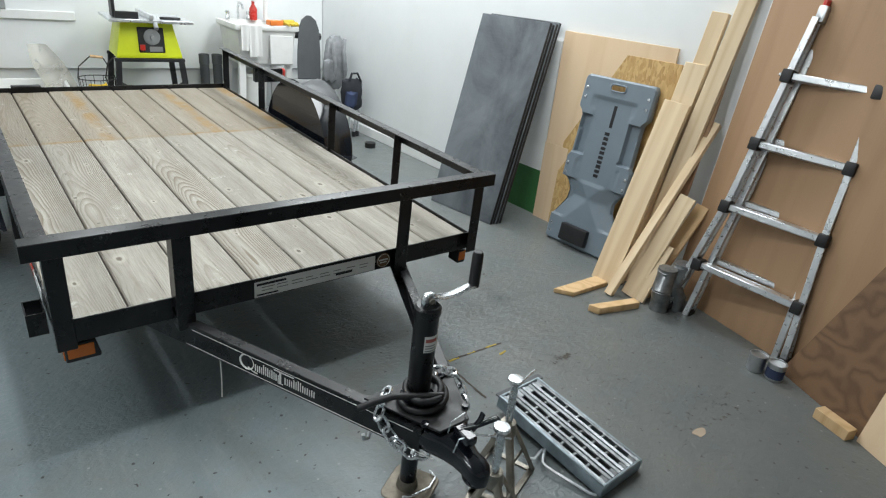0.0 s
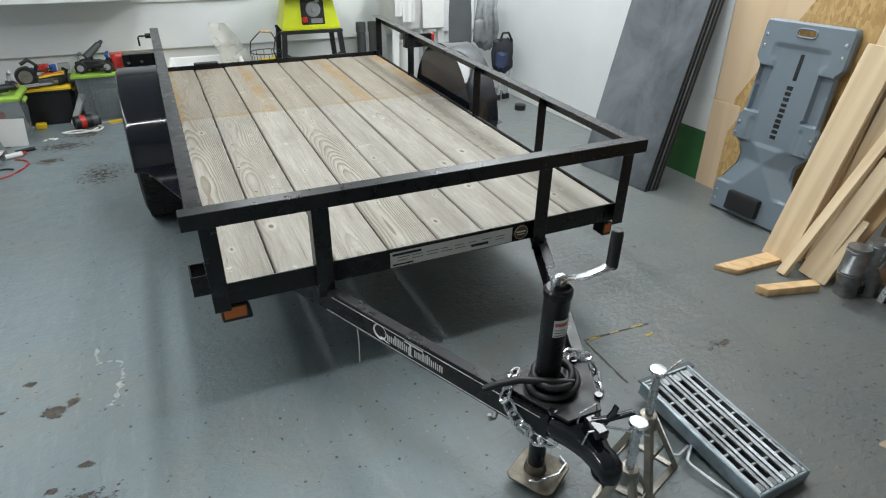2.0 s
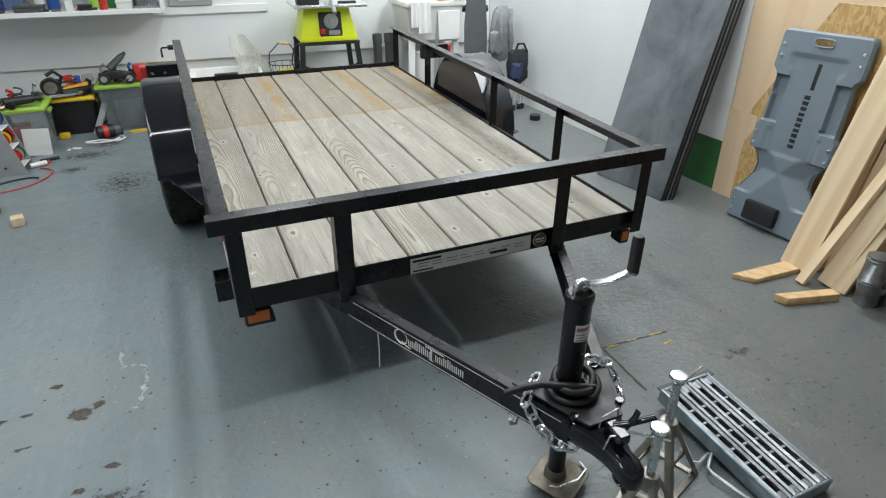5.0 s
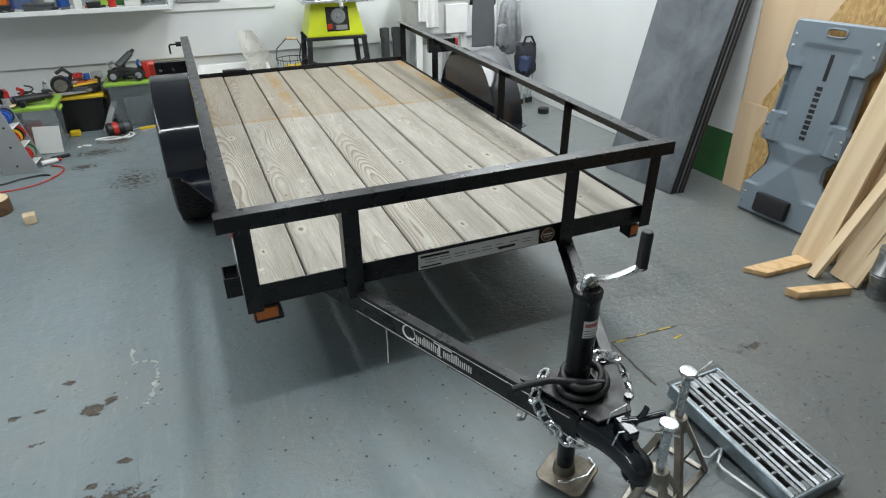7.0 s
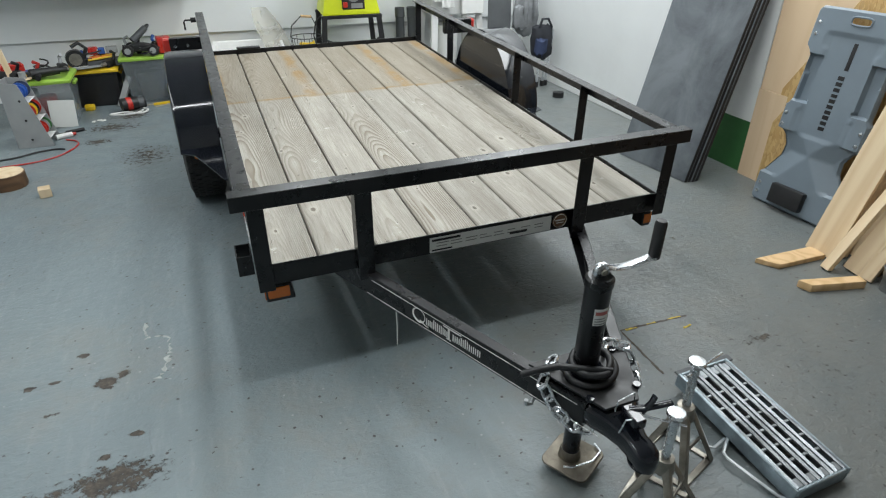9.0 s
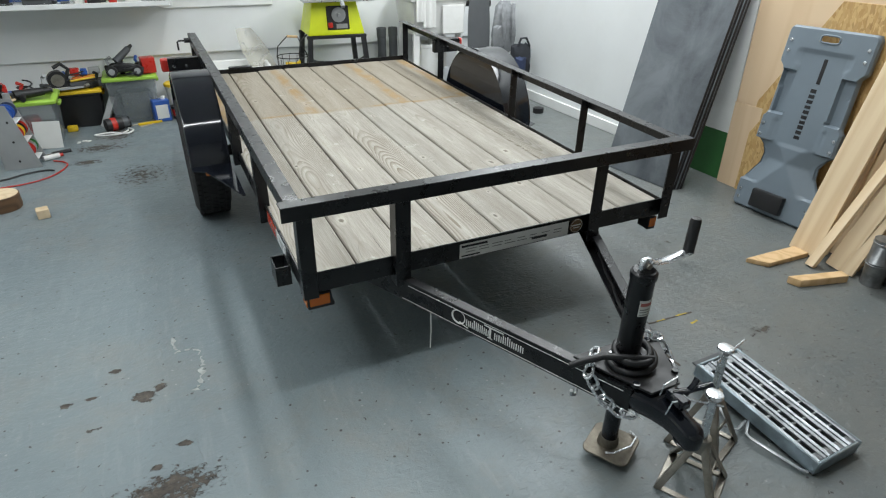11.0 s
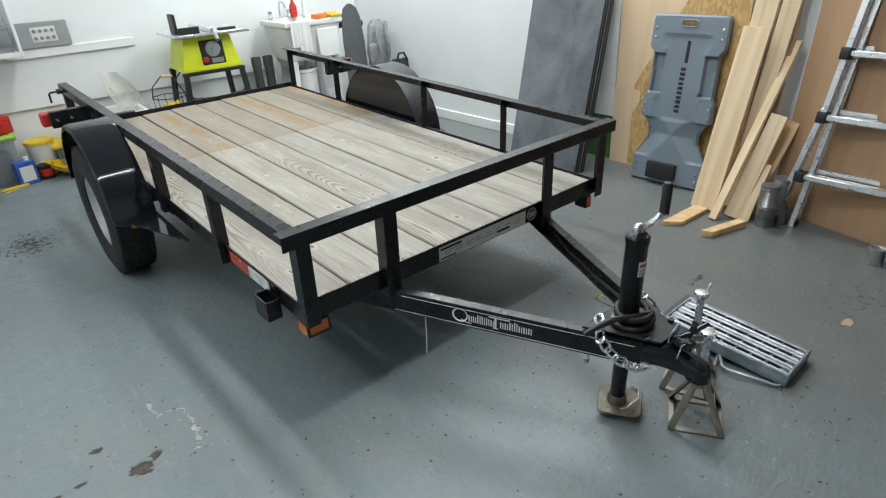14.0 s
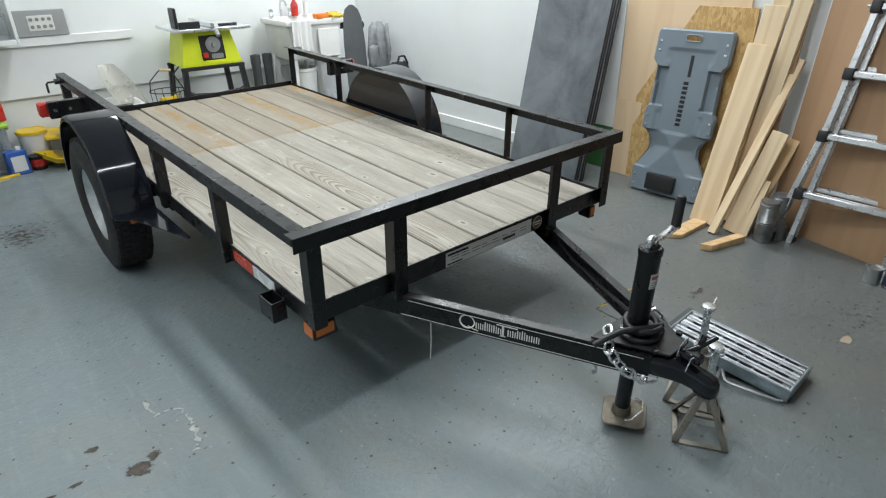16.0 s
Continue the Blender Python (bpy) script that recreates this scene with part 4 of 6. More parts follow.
# tail lamp arms behind the fenders, stake pockets, corner markers
for x0, s in ((-0.005, -1), (TW + 0.005, 1)):
    lamp = part("tail_lamp_arm", bbox(min(x0, x0 + s * 0.2), TY, 0.215, max(x0, x0 + s * 0.2), TY + 0.04, 0.305, 0.003), M_BLACK, trailer)
    part("tail_lamp", bbox(min(x0 + s * 0.12, x0 + s * 0.24), TY + 0.041, 0.22, max(x0 + s * 0.12, x0 + s * 0.24), TY + 0.095, 0.295, 0.008), M_RED, lamp, "red tail lamp")
    for xx in (0.1, 0.17):
        part("bolt", rod(bmnew(), (x0 + s * xx, TY + 0.001, 0.26), (x0 + s * xx, TY - 0.008, 0.26), 0.009, seg=6), M_ZINC, lamp)
    pk = bmnew()
    px = x0 + s * 0.027
    for q in ((-0.026, -0.045, -0.022, 0.045), (0.022, -0.045, 0.026, 0.045), (-0.022, -0.045, 0.022, -0.041), (-0.022, 0.041, 0.022, 0.045)):
        box(pk, px + q[0], 0.2 + q[1], -0.045, px + q[2], 0.2 + q[3], 0.03)
    part("stake_pocket", pk, M_BLACK, trailer, "open square stake pocket")
    cx, slim = (x0 + 0.06, 1.0) if s < 0 else (x0 - 0.03, 0.45)
    mk = part("corner_marker", bev(prism(bmnew(), [(-0.042, -0.062), (0.05, -0.062), (0.05, -0.05), (0.044, -0.03), (0.04, 0.0), (-0.042, 0.0), (-0.042, -0.004), (-0.042, -0.055)], -0.035, 0.03, Matrix(((slim, 0, 0, cx), (0, 0, 1, 0.05), (0, 1, 0, -0.014), (0, 0, 0, 1)))), 0.003), M_PLASTIC, trailer, "black corner marker with an amber lens")
    part("lens", bbox(cx - 0.036 * slim, 0.011, -0.062, cx + 0.034 * slim, 0.0146, -0.02, 0.002), M_AMBER, mk, "amber lens")
    part("lens", bbox(cx + (-0.046 if s < 0 else 0.023), 0.018, -0.068, cx + (-0.0424 if s < 0 else 0.0266), 0.075, -0.02, 0.002), M_AMBER, mk, "amber lens")
part("reflector", bbox(-0.0035, 0.4, 0.012, -0.0005, 0.56, 0.058, 0.0008), M_REFL, trailer, "red reflective tape")
part("reflector", bbox(-0.0035, 0.235, 0.012, -0.0005, 0.397, 0.058, 0.0008), M_REFLW, trailer, "white reflective tape")
part("gate_pin", sweep(bmnew(), [(-0.035, TL - 0.1, 0.33 - 0.015), (-0.10, TL - 0.1, 0.33 - 0.015), (-0.108, TL - 0.1, 0.307), (-0.108, TL - 0.1, 0.255)], 0.006, 8), M_BLACK, trailer, "black bent gate pin")
part("pin_sleeve", rod(bmnew(), (-0.032, TL - 0.1, 0.33 - 0.015), (-0.065, TL - 0.1, 0.33 - 0.015), 0.016), M_BLACK, trailer)
part("gate_hinge", bbox(0.2, TL - 0.03, 0.085, 0.36, TL + 0.012, 0.1, 0.004), M_BLACK, trailer)
part("hanging_strap", sweep(bmnew(), [(0.417, -0.1, -0.085), (0.416, -0.1, -0.13), (0.419, -0.098, -0.2), (0.418, -0.095, -0.285)], 0.0022, 6), M_WHITE, trailer, "pale cable tie hanging from the tongue")

# front plate: label with bars, and a round sticker
plate = part("id_label", bbox(0.575, -0.0012, 0.004, 1.055, -0.0002, 0.064, 0.0002), M_PAPER, trailer, "white identification label with grey lines")
part("label_bar", bbox(0.583, -0.0018, 0.048, 0.69, -0.0014, 0.057, 0.0001), M_PLASTIC, plate)
part("label_bar", bbox(0.583, -0.0018, 0.010, 0.66, -0.0014, 0.016, 0.0001), M_PLASTIC, plate)
random.seed(5)
for k in range(16):
    lx = 0.6 + (k % 8) * 0.055
    lz = 0.03 + 0.012 * (k // 8) - 0.004
    part("label_bar", bbox(lx, -0.0017, lz, lx + random.uniform(0.025, 0.048), -0.0014, lz + 0.0035, 0.0001), M_INK, plate)
part("label_bar", bbox(0.885, -0.0018, 0.018, 0.955, -0.0014, 0.028, 0.0001), M_PLASTIC, plate)
stick = part("sticker", rod(bmnew(), (1.093, -0.0015, 0.036), (1.093, -0.0003, 0.036), 0.031, seg=28), M_DARKPLY, trailer, "round dark brown sticker with a pale ring")
part("sticker_ring", sweep(bmnew(), [(1.093 + 0.027 * math.cos(t), -0.0018, 0.036 + 0.027 * math.sin(t)) for t in (2 * math.pi * k / 28 for k in range(28))], 0.0022, 6, True, 0.3), M_PAPER, stick)
part("label_bar", bbox(1.073, -0.0021, 0.036, 1.113, -0.0016, 0.042, 0.0001), M_PAPER, stick)
part("label_bar", bbox(1.077, -0.0021, 0.026, 1.109, -0.0016, 0.030, 0.0001), M_PAPER, stick)

# ---- things leaning along the side wall ----


def sheet_panel(b0, b1, height, thick, degrees, name, label, mat, edge=None):
    w = math.hypot(b1[0] - b0[0], b1[1] - b0[1])
    t = thing(name, lean_pose(b0, b1, degrees), label, "panel", "leaning sheets" if edge else "")
    part("sheet", bbox(0, 0, 0.003, w, thick, height, 0.002), mat, t)
    if edge:
        part("edge_band", bbox(w, 0.001, 0.003, w + 0.003, thick - 0.001, height, 0.0008), edge, t, "black edge")
        part("edge_band", bbox(0, 0.001, height, w, thick - 0.001, height + 0.002, 0.0008), edge, t, "black edge")
    return t


sheet_panel((2.43, 1.4), (2.498, 0.855), 1.295, 0.022, 14.9, "laminate_sheet", "tall dark grey laminate panel leaning on the white wall", M_SHEET, M_SHEETEDGE)
for k, (dx, dy) in enumerate(((0.0235, -0.001), (0.048, -0.008), (0.0717, -0.01))):
    sheet_panel((2.43 + dx, 1.4 + dy), (2.498 + dx, 0.855 + dy), 1.285 + 0.006 * k, 0.022, 14.9 - 0.05 * k, "laminate_sheet", "tall dark grey laminate panel behind another one", M_SHEET, M_SHEETEDGE)

gb = thing("painted_board", lean_pose((2.938, 1.21), (2.938, 0.87), 0.2), "white board with a green painted foot, leaning", "board")
part("upper_face", bbox(0, 0, 0.31, 0.335, 0.012, 1.15, 0.001), M_TRIM, gb)
part("lower_band", bbox(0, 0, 0.0, 0.335, 0.012, 0.309, 0.001), M_GREEN, gb, "green painted foot")

lb = thing("plywood_board", lean_pose((2.912, 0.862), (2.9, 0.089), 0.9), "pale plywood board leaning on the wall behind others", "board")
part("sheet", bbox(0, 0, 0, 0.2, 0.012, 0.52, 0.001), M_BIRCH, lb)
part("sheet", bbox(0.004, 0.003, 0.5215, 0.80, 0.015, 1.215, 0.001), M_BIRCH, lb)
ob = thing("osb_board", lean_pose((2.904, 0.713), (2.876, 0.051), 1.8), "orange-brown chipboard sheet leaning on the plywood", "board")
part("sheet", bbox(0, 0, 0, 0.70, 0.011, 1.14, 0.001), M_OSB, ob)

# the mechanic's creeper: a moulded plastic board on end
CW, CH = 0.463, 1.015
cr = thing("mechanic_creeper", lean_pose((2.75, 0.555), (2.772, 0.09), 8.0), "blue-grey moulded plastic creeper standing on end", "creeper")


def creeper_outline(z):
    """Half width of the board at a height."""
    keys = [(0, 0.222), (0.02, 0.236), (0.16, 0.236), (0.21, 0.205), (0.27, 0.168), (0.33, 0.163), (0.38, 0.19), (0.405, 0.228), (0.53, 0.228), (0.545, 0.212), (0.8, 0.207), (0.83, 0.236), (0.99, 0.236), (1.015, 0.222)]
    for (z0, a), (z1, b) in zip(keys, keys[1:]):
        if z <= z1:
            return a + (b - a) * (z - z0) / (z1 - z0)
    return keys[-1][1]


def creeper_depth(x, z):
    """How far the face stands back: side recesses, corner pads and the crossed waist."""
    hw = creeper_outline(z)
    d = 0.0
    if abs(x) < 0.12 and 0.4 < z < 0.9:
        return 0.008
    if 0.555 < z < 0.79:
        d = 0.034 if abs(x) > 0.125 else 0.008
        if abs(x) > 0.19:
            d = 0.010
    elif 0.79 <= z < 0.83 or 0.52 < z <= 0.555:
        d = 0.004 if abs(x) < 0.13 else 0.0
    elif z <= 0.40 and z > 0.16:
        d = 0.001 + 0.032 * min(1.0, max(0.0, (abs(x) - abs(z - 0.31) * 0.8) / 0.12))
    elif 0.40 < z <= 0.52:
        d = 0.006 if abs(x) < 0.15 else 0.0
    elif z >= 0.83:
        d = 0.005 if abs(x) < 0.15 and z < 0.9 else 0.0
    return d + (0.012 if hw - abs(x) < 0.008 else 0.0)


cb = bmnew()
NX, NZ = 44, 92
cx0 = CW / 2
grid = []
for j in range(NZ + 1):
    z = CH * j / NZ
    hw = creeper_outline(z)
    grid.append([cb.verts.new((cx0 + hw * (2 * i / NX - 1), -0.05 + creeper_depth(hw * (2 * i / NX - 1), z) + (0.012 if j in (0, NZ) else 0), z)) for i in range(NX + 1)])
back = [[cb.verts.new((v.co.x, -0.012, v.co.z)) for v in (row[0], row[-1])] for row in grid]
for j in range(NZ):
    for i in range(NX):
        zc, xc = CH * (j + 0.5) / NZ, abs(2 * (i + 0.5) / NX - 1) * creeper_outline(CH * (j + 0.5) / NZ)
        if not (0.945 < zc < 0.985 and xc < 0.05):
            cb.faces.new((grid[j][i], grid[j][i + 1], grid[j + 1][i + 1], grid[j + 1][i]))
    cb.faces.new((grid[j][0], grid[j + 1][0], back[j + 1][0], back[j][0]))
    cb.faces.new((grid[j + 1][-1], grid[j][-1], back[j][1], back[j + 1][1]))
for row, bk in ((grid[0], back[0]), (grid[-1], back[-1])):
    cb.faces.new(row + [bk[1], bk[0]])
part("body", cb, M_CREEPER, cr, "blue-grey moulded body")
part("head_pad", bbox(0.12, -0.085, 0.03, 0.31, -0.044, 0.135, 0.01, 2), M_PLASTIC, cr, "black padded headrest")
hd = [(cx0 + 0.05 * math.copysign(abs(math.cos(t)) ** 0.5, math.cos(t)), -0.05, 0.965 + 0.019 * math.copysign(abs(math.sin(t)) ** 0.5, math.sin(t))) for t in (2 * math.pi * k / 28 for k in range(28))]
part("handle_rim", sweep(bmnew(), hd, 0.005, 8, True), M_CREEPER, cr)
for bx in (0.028, CW - 0.028):
    for bz in (0.05, 0.1, 0.43, 0.49, 0.885, 0.94):
        part("bolt", lathe(bmnew(), [(0.0095, 0.0), (0.008, 0.004), (0.003, 0.005)], 12, pose(bx, -0.05, bz, 90)), M_ZINC, cr)
random.seed(11)
# the maker's mark as plain upright bars
for k in range(10):
    z = 0.45 + k * 0.0275
    part("mark_bar", bbox(cx0 - 0.012, -0.0432, z, cx0 + 0.02, -0.041, z + random.uniform(0.015, 0.021), 0.0005), M_PLASTIC, cr)
part("mark_bar", bbox(cx0 + 0.002, -0.0436, 0.745, cx0 + 0.022, -0.041, 0.87, 0.0005), M_PLASTIC, cr)


def timber(name, foot, top, width, thick, label, mat=M_PINE, across=(0.1, -1, 0), cut=0.0):
    m, length = stand_pose(foot, top, across)
    b = bmnew()
    rings(b, [[(x, y, (cut * (x / width + 0.5)) * (1 if z == 0 else -1) + z) for x, y in ((-width / 2, 0), (width / 2, 0), (width / 2, thick), (-width / 2, thick))] for z in (0, length)])
    return solo(name, bev(b, 0.002), mat, m, label, "plank", "timber offcuts against the wall")


timber("plank", (2.492, -0.067, 0.012), (2.75, -0.1, 0.977), 0.138, 0.02, "wide pale pine plank leaning on other timber")
timber("plank", (2.567, -0.08, 0.01), (2.839, -0.1, 1.165), 0.115, 0.036, "long pine plank leaning behind a wide one")
timber("plank", (2.62, -0.16, 0.01), (2.91, -0.251, 1.56), 0.085, 0.036, "tall pine stud leaning on the wall")
timber("plank", (2.656, -0.07, 0.01), (2.89, -0.128, 1.41), 0.085, 0.036, "tall pine stud leaning on the wall")
timber("plank", (2.666, -0.25, 0.01), (2.875, -0.235, 1.21), 0.06, 0.02, "narrow brown board leaning on edge", M_PLY)
timber("stick", (2.4, -0.175, 0.01), (2.85, -0.278, 0.908), 0.042, 0.036, "square pine stick leaning askew")
timber("plank", (2.49, -0.24, 0.01), (2.7, -0.313, 0.551), 0.085, 0.02, "short pine offcut leaning upright")
timber("plank", (2.485, -0.305, 0.01), (2.625, -0.32, 0.3), 0.06, 0.02, "short narrow pine offcut leaning upright")
timber("plank", (2.566, -0.275, 0.01), (2.799, -0.352, 0.5), 0.07, 0.02, "short pine offcut leaning behind others", M_PINE2)


def offcut(x0, y0, x1, y1, w, h, label, skew=0.04):
    a, b = Vector((x0, y0, 0)), Vector((x1, y1, 0))
    d = (b - a).normalized()
    s = Vector((-d.y, d.x, 0))
    poly = [a + d * skew, b, b + s * w, a + s * w]
    bm = rings(bmnew(), [[Vector((p.x, p.y, z)) for p in poly] for z in (0.0, h)])
    return solo("offcut", bev(bm, 0.002), M_PINE2, pose(0, 0, 0), label, "wood block", "offcuts on the floor")


offcut(2.162, -0.095, 2.493, -0.105, 0.085, 0.024, "orange pine offcut lying on the floor", 0.06)
offcut(2.161, -0.28, 2.434, -0.352, 0.05, 0.036, "square pine offcut with an angled end on the floor", 0.03)
offcut(2.313, -1.399, 2.357, -1.264, 0.05, 0.045, "pine block lying beside the dark plywood", 0.0)

# round duct elbows
def duct(x, y, turn, h, label):
    t = thing("duct_elbow", pose(x, y, 0, 0, 0, turn), label, "duct", "duct elbows")
    part("pipe", sweep(bmnew(), [(0, 0, 0.001), (0, 0, h * 0.25), (0.03, 0, h * 0.42), (0.055, 0, h * 0.55), (0.012, 0, h * 0.8), (0.012, 0, h)], 0.046, 20), M_DUCT, t)
    for z, dx in ((h * 0.28, 0.0), (h * 0.55, 0.055), (h * 0.93, 0.012)):
        ring = [(dx + 0.046 * math.cos(a), 0.046 * math.sin(a), z) for a in (2 * math.pi * k / 20 for k in range(20))]
        part("bead", sweep(bmnew(), ring, 0.0025, 6, True), M_DUCT, t)


duct(2.523, -0.405, 200, 0.235, "dull galvanised duct elbow standing on end")
duct(2.61, -0.44, 160, 0.255, "galvanised duct elbow standing on end by the plywood")

# plywood sheets
ply = thing("plywood_sheet", lean_pose((2.773, -0.323), (2.458, -1.6), 5.2), "large smooth brown plywood sheet leaning on the wall", "board")
part("sheet", bbox(0, 0.0, 0.0, 1.45, 0.015, 1.55, 0.001), M_PLY, ply)
part("pale_edge", bbox(-0.004, 0.0, 0.0, -0.0003, 0.015, 1.55, 0.001), M_TRIM, ply, "white painted edge")
db = bmnew()
base = Vector((2.526, -1.024, 0.0))
w, u = Vector((-0.42, -0.85, 0)), Vector((0.06, -0.25, 0.74)) * 1.7
nn = w.cross(u).normalized() * 0.012
nn = nn if nn.x > 0 else -nn
rings(db, [[p + k * nn for p in (base, base + w, base + w + u, base + u)] for k in (0, 1)])
solo("dark_plywood_sheet", bev(db, 0.0015), M_DARKPLY, pose(0, 0, 0), "dark stained plywood sheet leaning on the wall", "board")
solo("pale_offcut", bbox(0, 0, 0, 0.3, 0.012, 0.22, 0.001), M_BIRCH, lean_pose((2.309, -1.408), (2.171, -1.677), 8), "small pale plywood offcut on edge", "board")

# folding ladder
LA = lean_pose((2.586, -0.484), (2.591, -0.951), 10.0) @ pose(0, 0, 0, 0, 0.6) @ Matrix.Scale(1.019, 4)
lad = thing("folding_ladder", LA, "aluminium multi-position ladder leaning on the plywood", "ladder")
LW = 0.501


def rail(x0, z0, x1, z1, y, w=0.028, d=0.062, name="rail"):
    a, b = Vector((x0, y, z0)), Vector((x1, y, z1))
    dd = (b - a).normalized()
    s = Vector((1, 0, 0))
    s = (s - s.dot(dd) * dd).normalized()
    m = Matrix((s, dd.cross(s), dd)).transposed().to_4x4()
    m.translation = a
    L = (b - a).length
    prof = [(-w / 2, -d / 2), (w / 2, -d / 2), (w / 2, -d / 2 + 0.012), (w / 2 - 0.008, -d / 2 + 0.016), (w / 2 - 0.008, d / 2 - 0.016), (w / 2, d / 2 - 0.012), (w / 2, d / 2), (-w / 2, d / 2)]
    return part(name, bev(rings(bmnew(), [[m @ Vector((q[0], q[1], z)) for q in prof] for z in (0, L)]), 0.002), M_ALU, lad)


TAPER_L, TAPER_R = 0.074, 0.053


def rx(x, z):
    """The rail's place across at a height: the ladder narrows upwards."""
    return x + (TAPER_L * z if x == 0.0 else -TAPER_R * z)


for x, sg in ((0.0, -1), (LW, 1)):
    fx = x + sg * (0.05 if sg < 0 else 0.02)
    rail(fx, 0.03, rx(x, 0.62), 0.62, -0.02, name="outer_rail")
    rail(rx(x, 0.62), 0.62, rx(x, 1.42), 1.42, -0.02, name="outer_rail")
    rail(x - sg * 0.03, 0.0, rx(x, 1.3) - sg * 0.03, 1.3, 0.035, name="inner_rail")
    part("rubber_foot", bbox(fx - 0.02, -0.055, 0.004, fx + 0.02, 0.015, 0.05, 0.006), M_PLASTIC, lad)
    part("rubber_foot", bbox(x - sg * 0.03 - 0.018, 0.012, -0.004, x - sg * 0.03 + 0.018, 0.075, 0.035, 0.006), M_PLASTIC, lad)
    for z in (0.275, 0.575, 0.875, 1.175):
        part("rung_lock", bbox(rx(x, z) - 0.022, -0.07, z - 0.028, rx(x, z) + 0.022, 0.0, z + 0.028, 0.008, 2), M_PLASTIC, lad, "black plastic rung bracket")
for z in (0.275, 0.575, 0.875, 1.175):
    l0, l1 = rx(0.0, z), rx(LW, z)
    part("rung", bev(rings(bmnew(), [[(x, y, z + q) for y, q in ((-0.055, 0.016), (0.0, 0.02), (0.0, -0.004), (-0.02, -0.018), (-0.055, -0.012))] for x in (l0 + 0.012, l1 - 0.012)]), 0.003), M_ALU, lad)
    part("rung", bev(rings(bmnew(), [[(x, y, z + 0.03 + q) for y, q in ((0.03, 0.014), (0.07, 0.016), (0.07, -0.01), (0.03, -0.012))] for x in (l0 + 0.04, l1 - 0.04)]), 0.003), M_ALU, lad)
part("hinge", bbox(0.095, -0.04, 1.4, 0.135, 0.03, 1.47, 0.012, 2), M_GALV, lad, "grey steel hinge")
part("release_knob", rod(bmnew(), (0.115, -0.02, 1.465), (0.115, -0.02, 1.49), 0.014), M_RED, lad, "red release knob")
part("lock_pin", rod(bmnew(), (0.04, -0.02, 1.18), (0.08, -0.02, 1.18), 0.008), M_ZINC, lad)

for x, y, lab in ((2.434, -0.955, "small dented metal paint can by the ladder's foot"), (2.439, -1.035, "small paint can with a purple label by the ladder")):
    t = thing("paint_can", pose(x, y, 0), lab, "paint can", "paint cans")
    part("body", lathe(bmnew(), [(0.034, 0.001), (0.036, 0.003), (0.036, 0.07), (0.038, 0.074), (0.038, 0.08), (0.031, 0.081), (0.03, 0.076)], 20), M_GALV, t)
    if "purple" in lab:
        part("label", lathe(bmnew(), [(0.0364, 0.012), (0.0364, 0.055)], 20, None, False), M_NAVY, t, "purple paper label")

# things on the side wall farther back
tape = solo("tape_roll", lathe(bmnew(), [(0.028, 0.0), (0.05, 0.0), (0.05, 0.045), (0.028, 0.045)], 24), M_PLASTIC, far_pose(2.769, 2.759, 0), "black roll of tape lying on the floor", "tape")

# ---- things on the floor in front ----


def jack_stand(x, y, turn, h, rod_turn, base_h):
    t = thing("jack_stand", pose(x, y, 0, 0, 0, turn), "worn steel screw jack stand with a zinc top", "jack stand", "jack stands")
    b = 0.085
    for sx, sy in ((-1, -1), (1, -1), (1, 1), (-1, 1)):
        bm = bmnew()
        a, c = Vector((sx * b, sy * b, 0.006)), Vector((sx * 0.018, sy * 0.018, base_h))
        dd = (c - a).normalized()
        rings(bm, [[p + Vector((sx * q[0], sy * q[1], 0)) for q in ((0, 0), (-0.02, 0), (-0.02, -0.004), (-0.004, -0.004), (-0.004, -0.02), (0, -0.02))] for p in (a, c)])
        part("leg", bev(bm, 0.001), M_STEEL, t)
    for k in range(4):
        m = pose(0, 0, 0, 0, 0, 90 * k)
        part("foot_bar", bev(box(bmnew(), -b, -b, 0.0, b, -b + 0.02, 0.006, m), 0.002), M_STEEL, t)
    part("brace", bbox(-0.05, -0.05, base_h * 0.45, 0.05, -0.045, base_h * 0.45 + 0.018, 0.001), M_STEEL, t)
    part("collar", lathe(bmnew(), [(0.03, base_h - 0.03), (0.026, base_h), (0.024, base_h + 0.012), (0.017, base_h + 0.014)], 16), M_STEEL, t)
    prof = []
    for k in range(14):
        z = base_h + 0.01 + (h - 0.02 - base_h - 0.01) * k / 13
        prof.append((0.0125 if k % 2 else 0.0115, z))
    sc = part("screw", lathe(bmnew(), prof, 16), M_ZINC, t, "bright zinc screw")
    part("cap", lathe(bmnew(), [(0.0135, h - 0.026), (0.022, h - 0.013), (0.025, h - 0.008), (0.022, h - 0.001), (0.01, h + 0.001)], 24), M_ZINC, t, "round zinc cap")
    d = Vector((math.cos(radians(rod_turn)), math.sin(radians(rod_turn)), 0.08))
    part("turning_bar", rod(bmnew(), Vector((0, 0, h - 0.04)) - d * 0.03, Vector((0, 0, h - 0.035)) + d * 0.115, 0.0034, seg=8), M_ZINC, t)


jack_stand(1.05, -0.793, 20, 0.374, -8, 0.2)
jack_stand(0.897, -0.902, 30, 0.342, 115, 0.17)

# a steel ramp tread lying on its folded leg
RW, RL = 0.212, 0.475
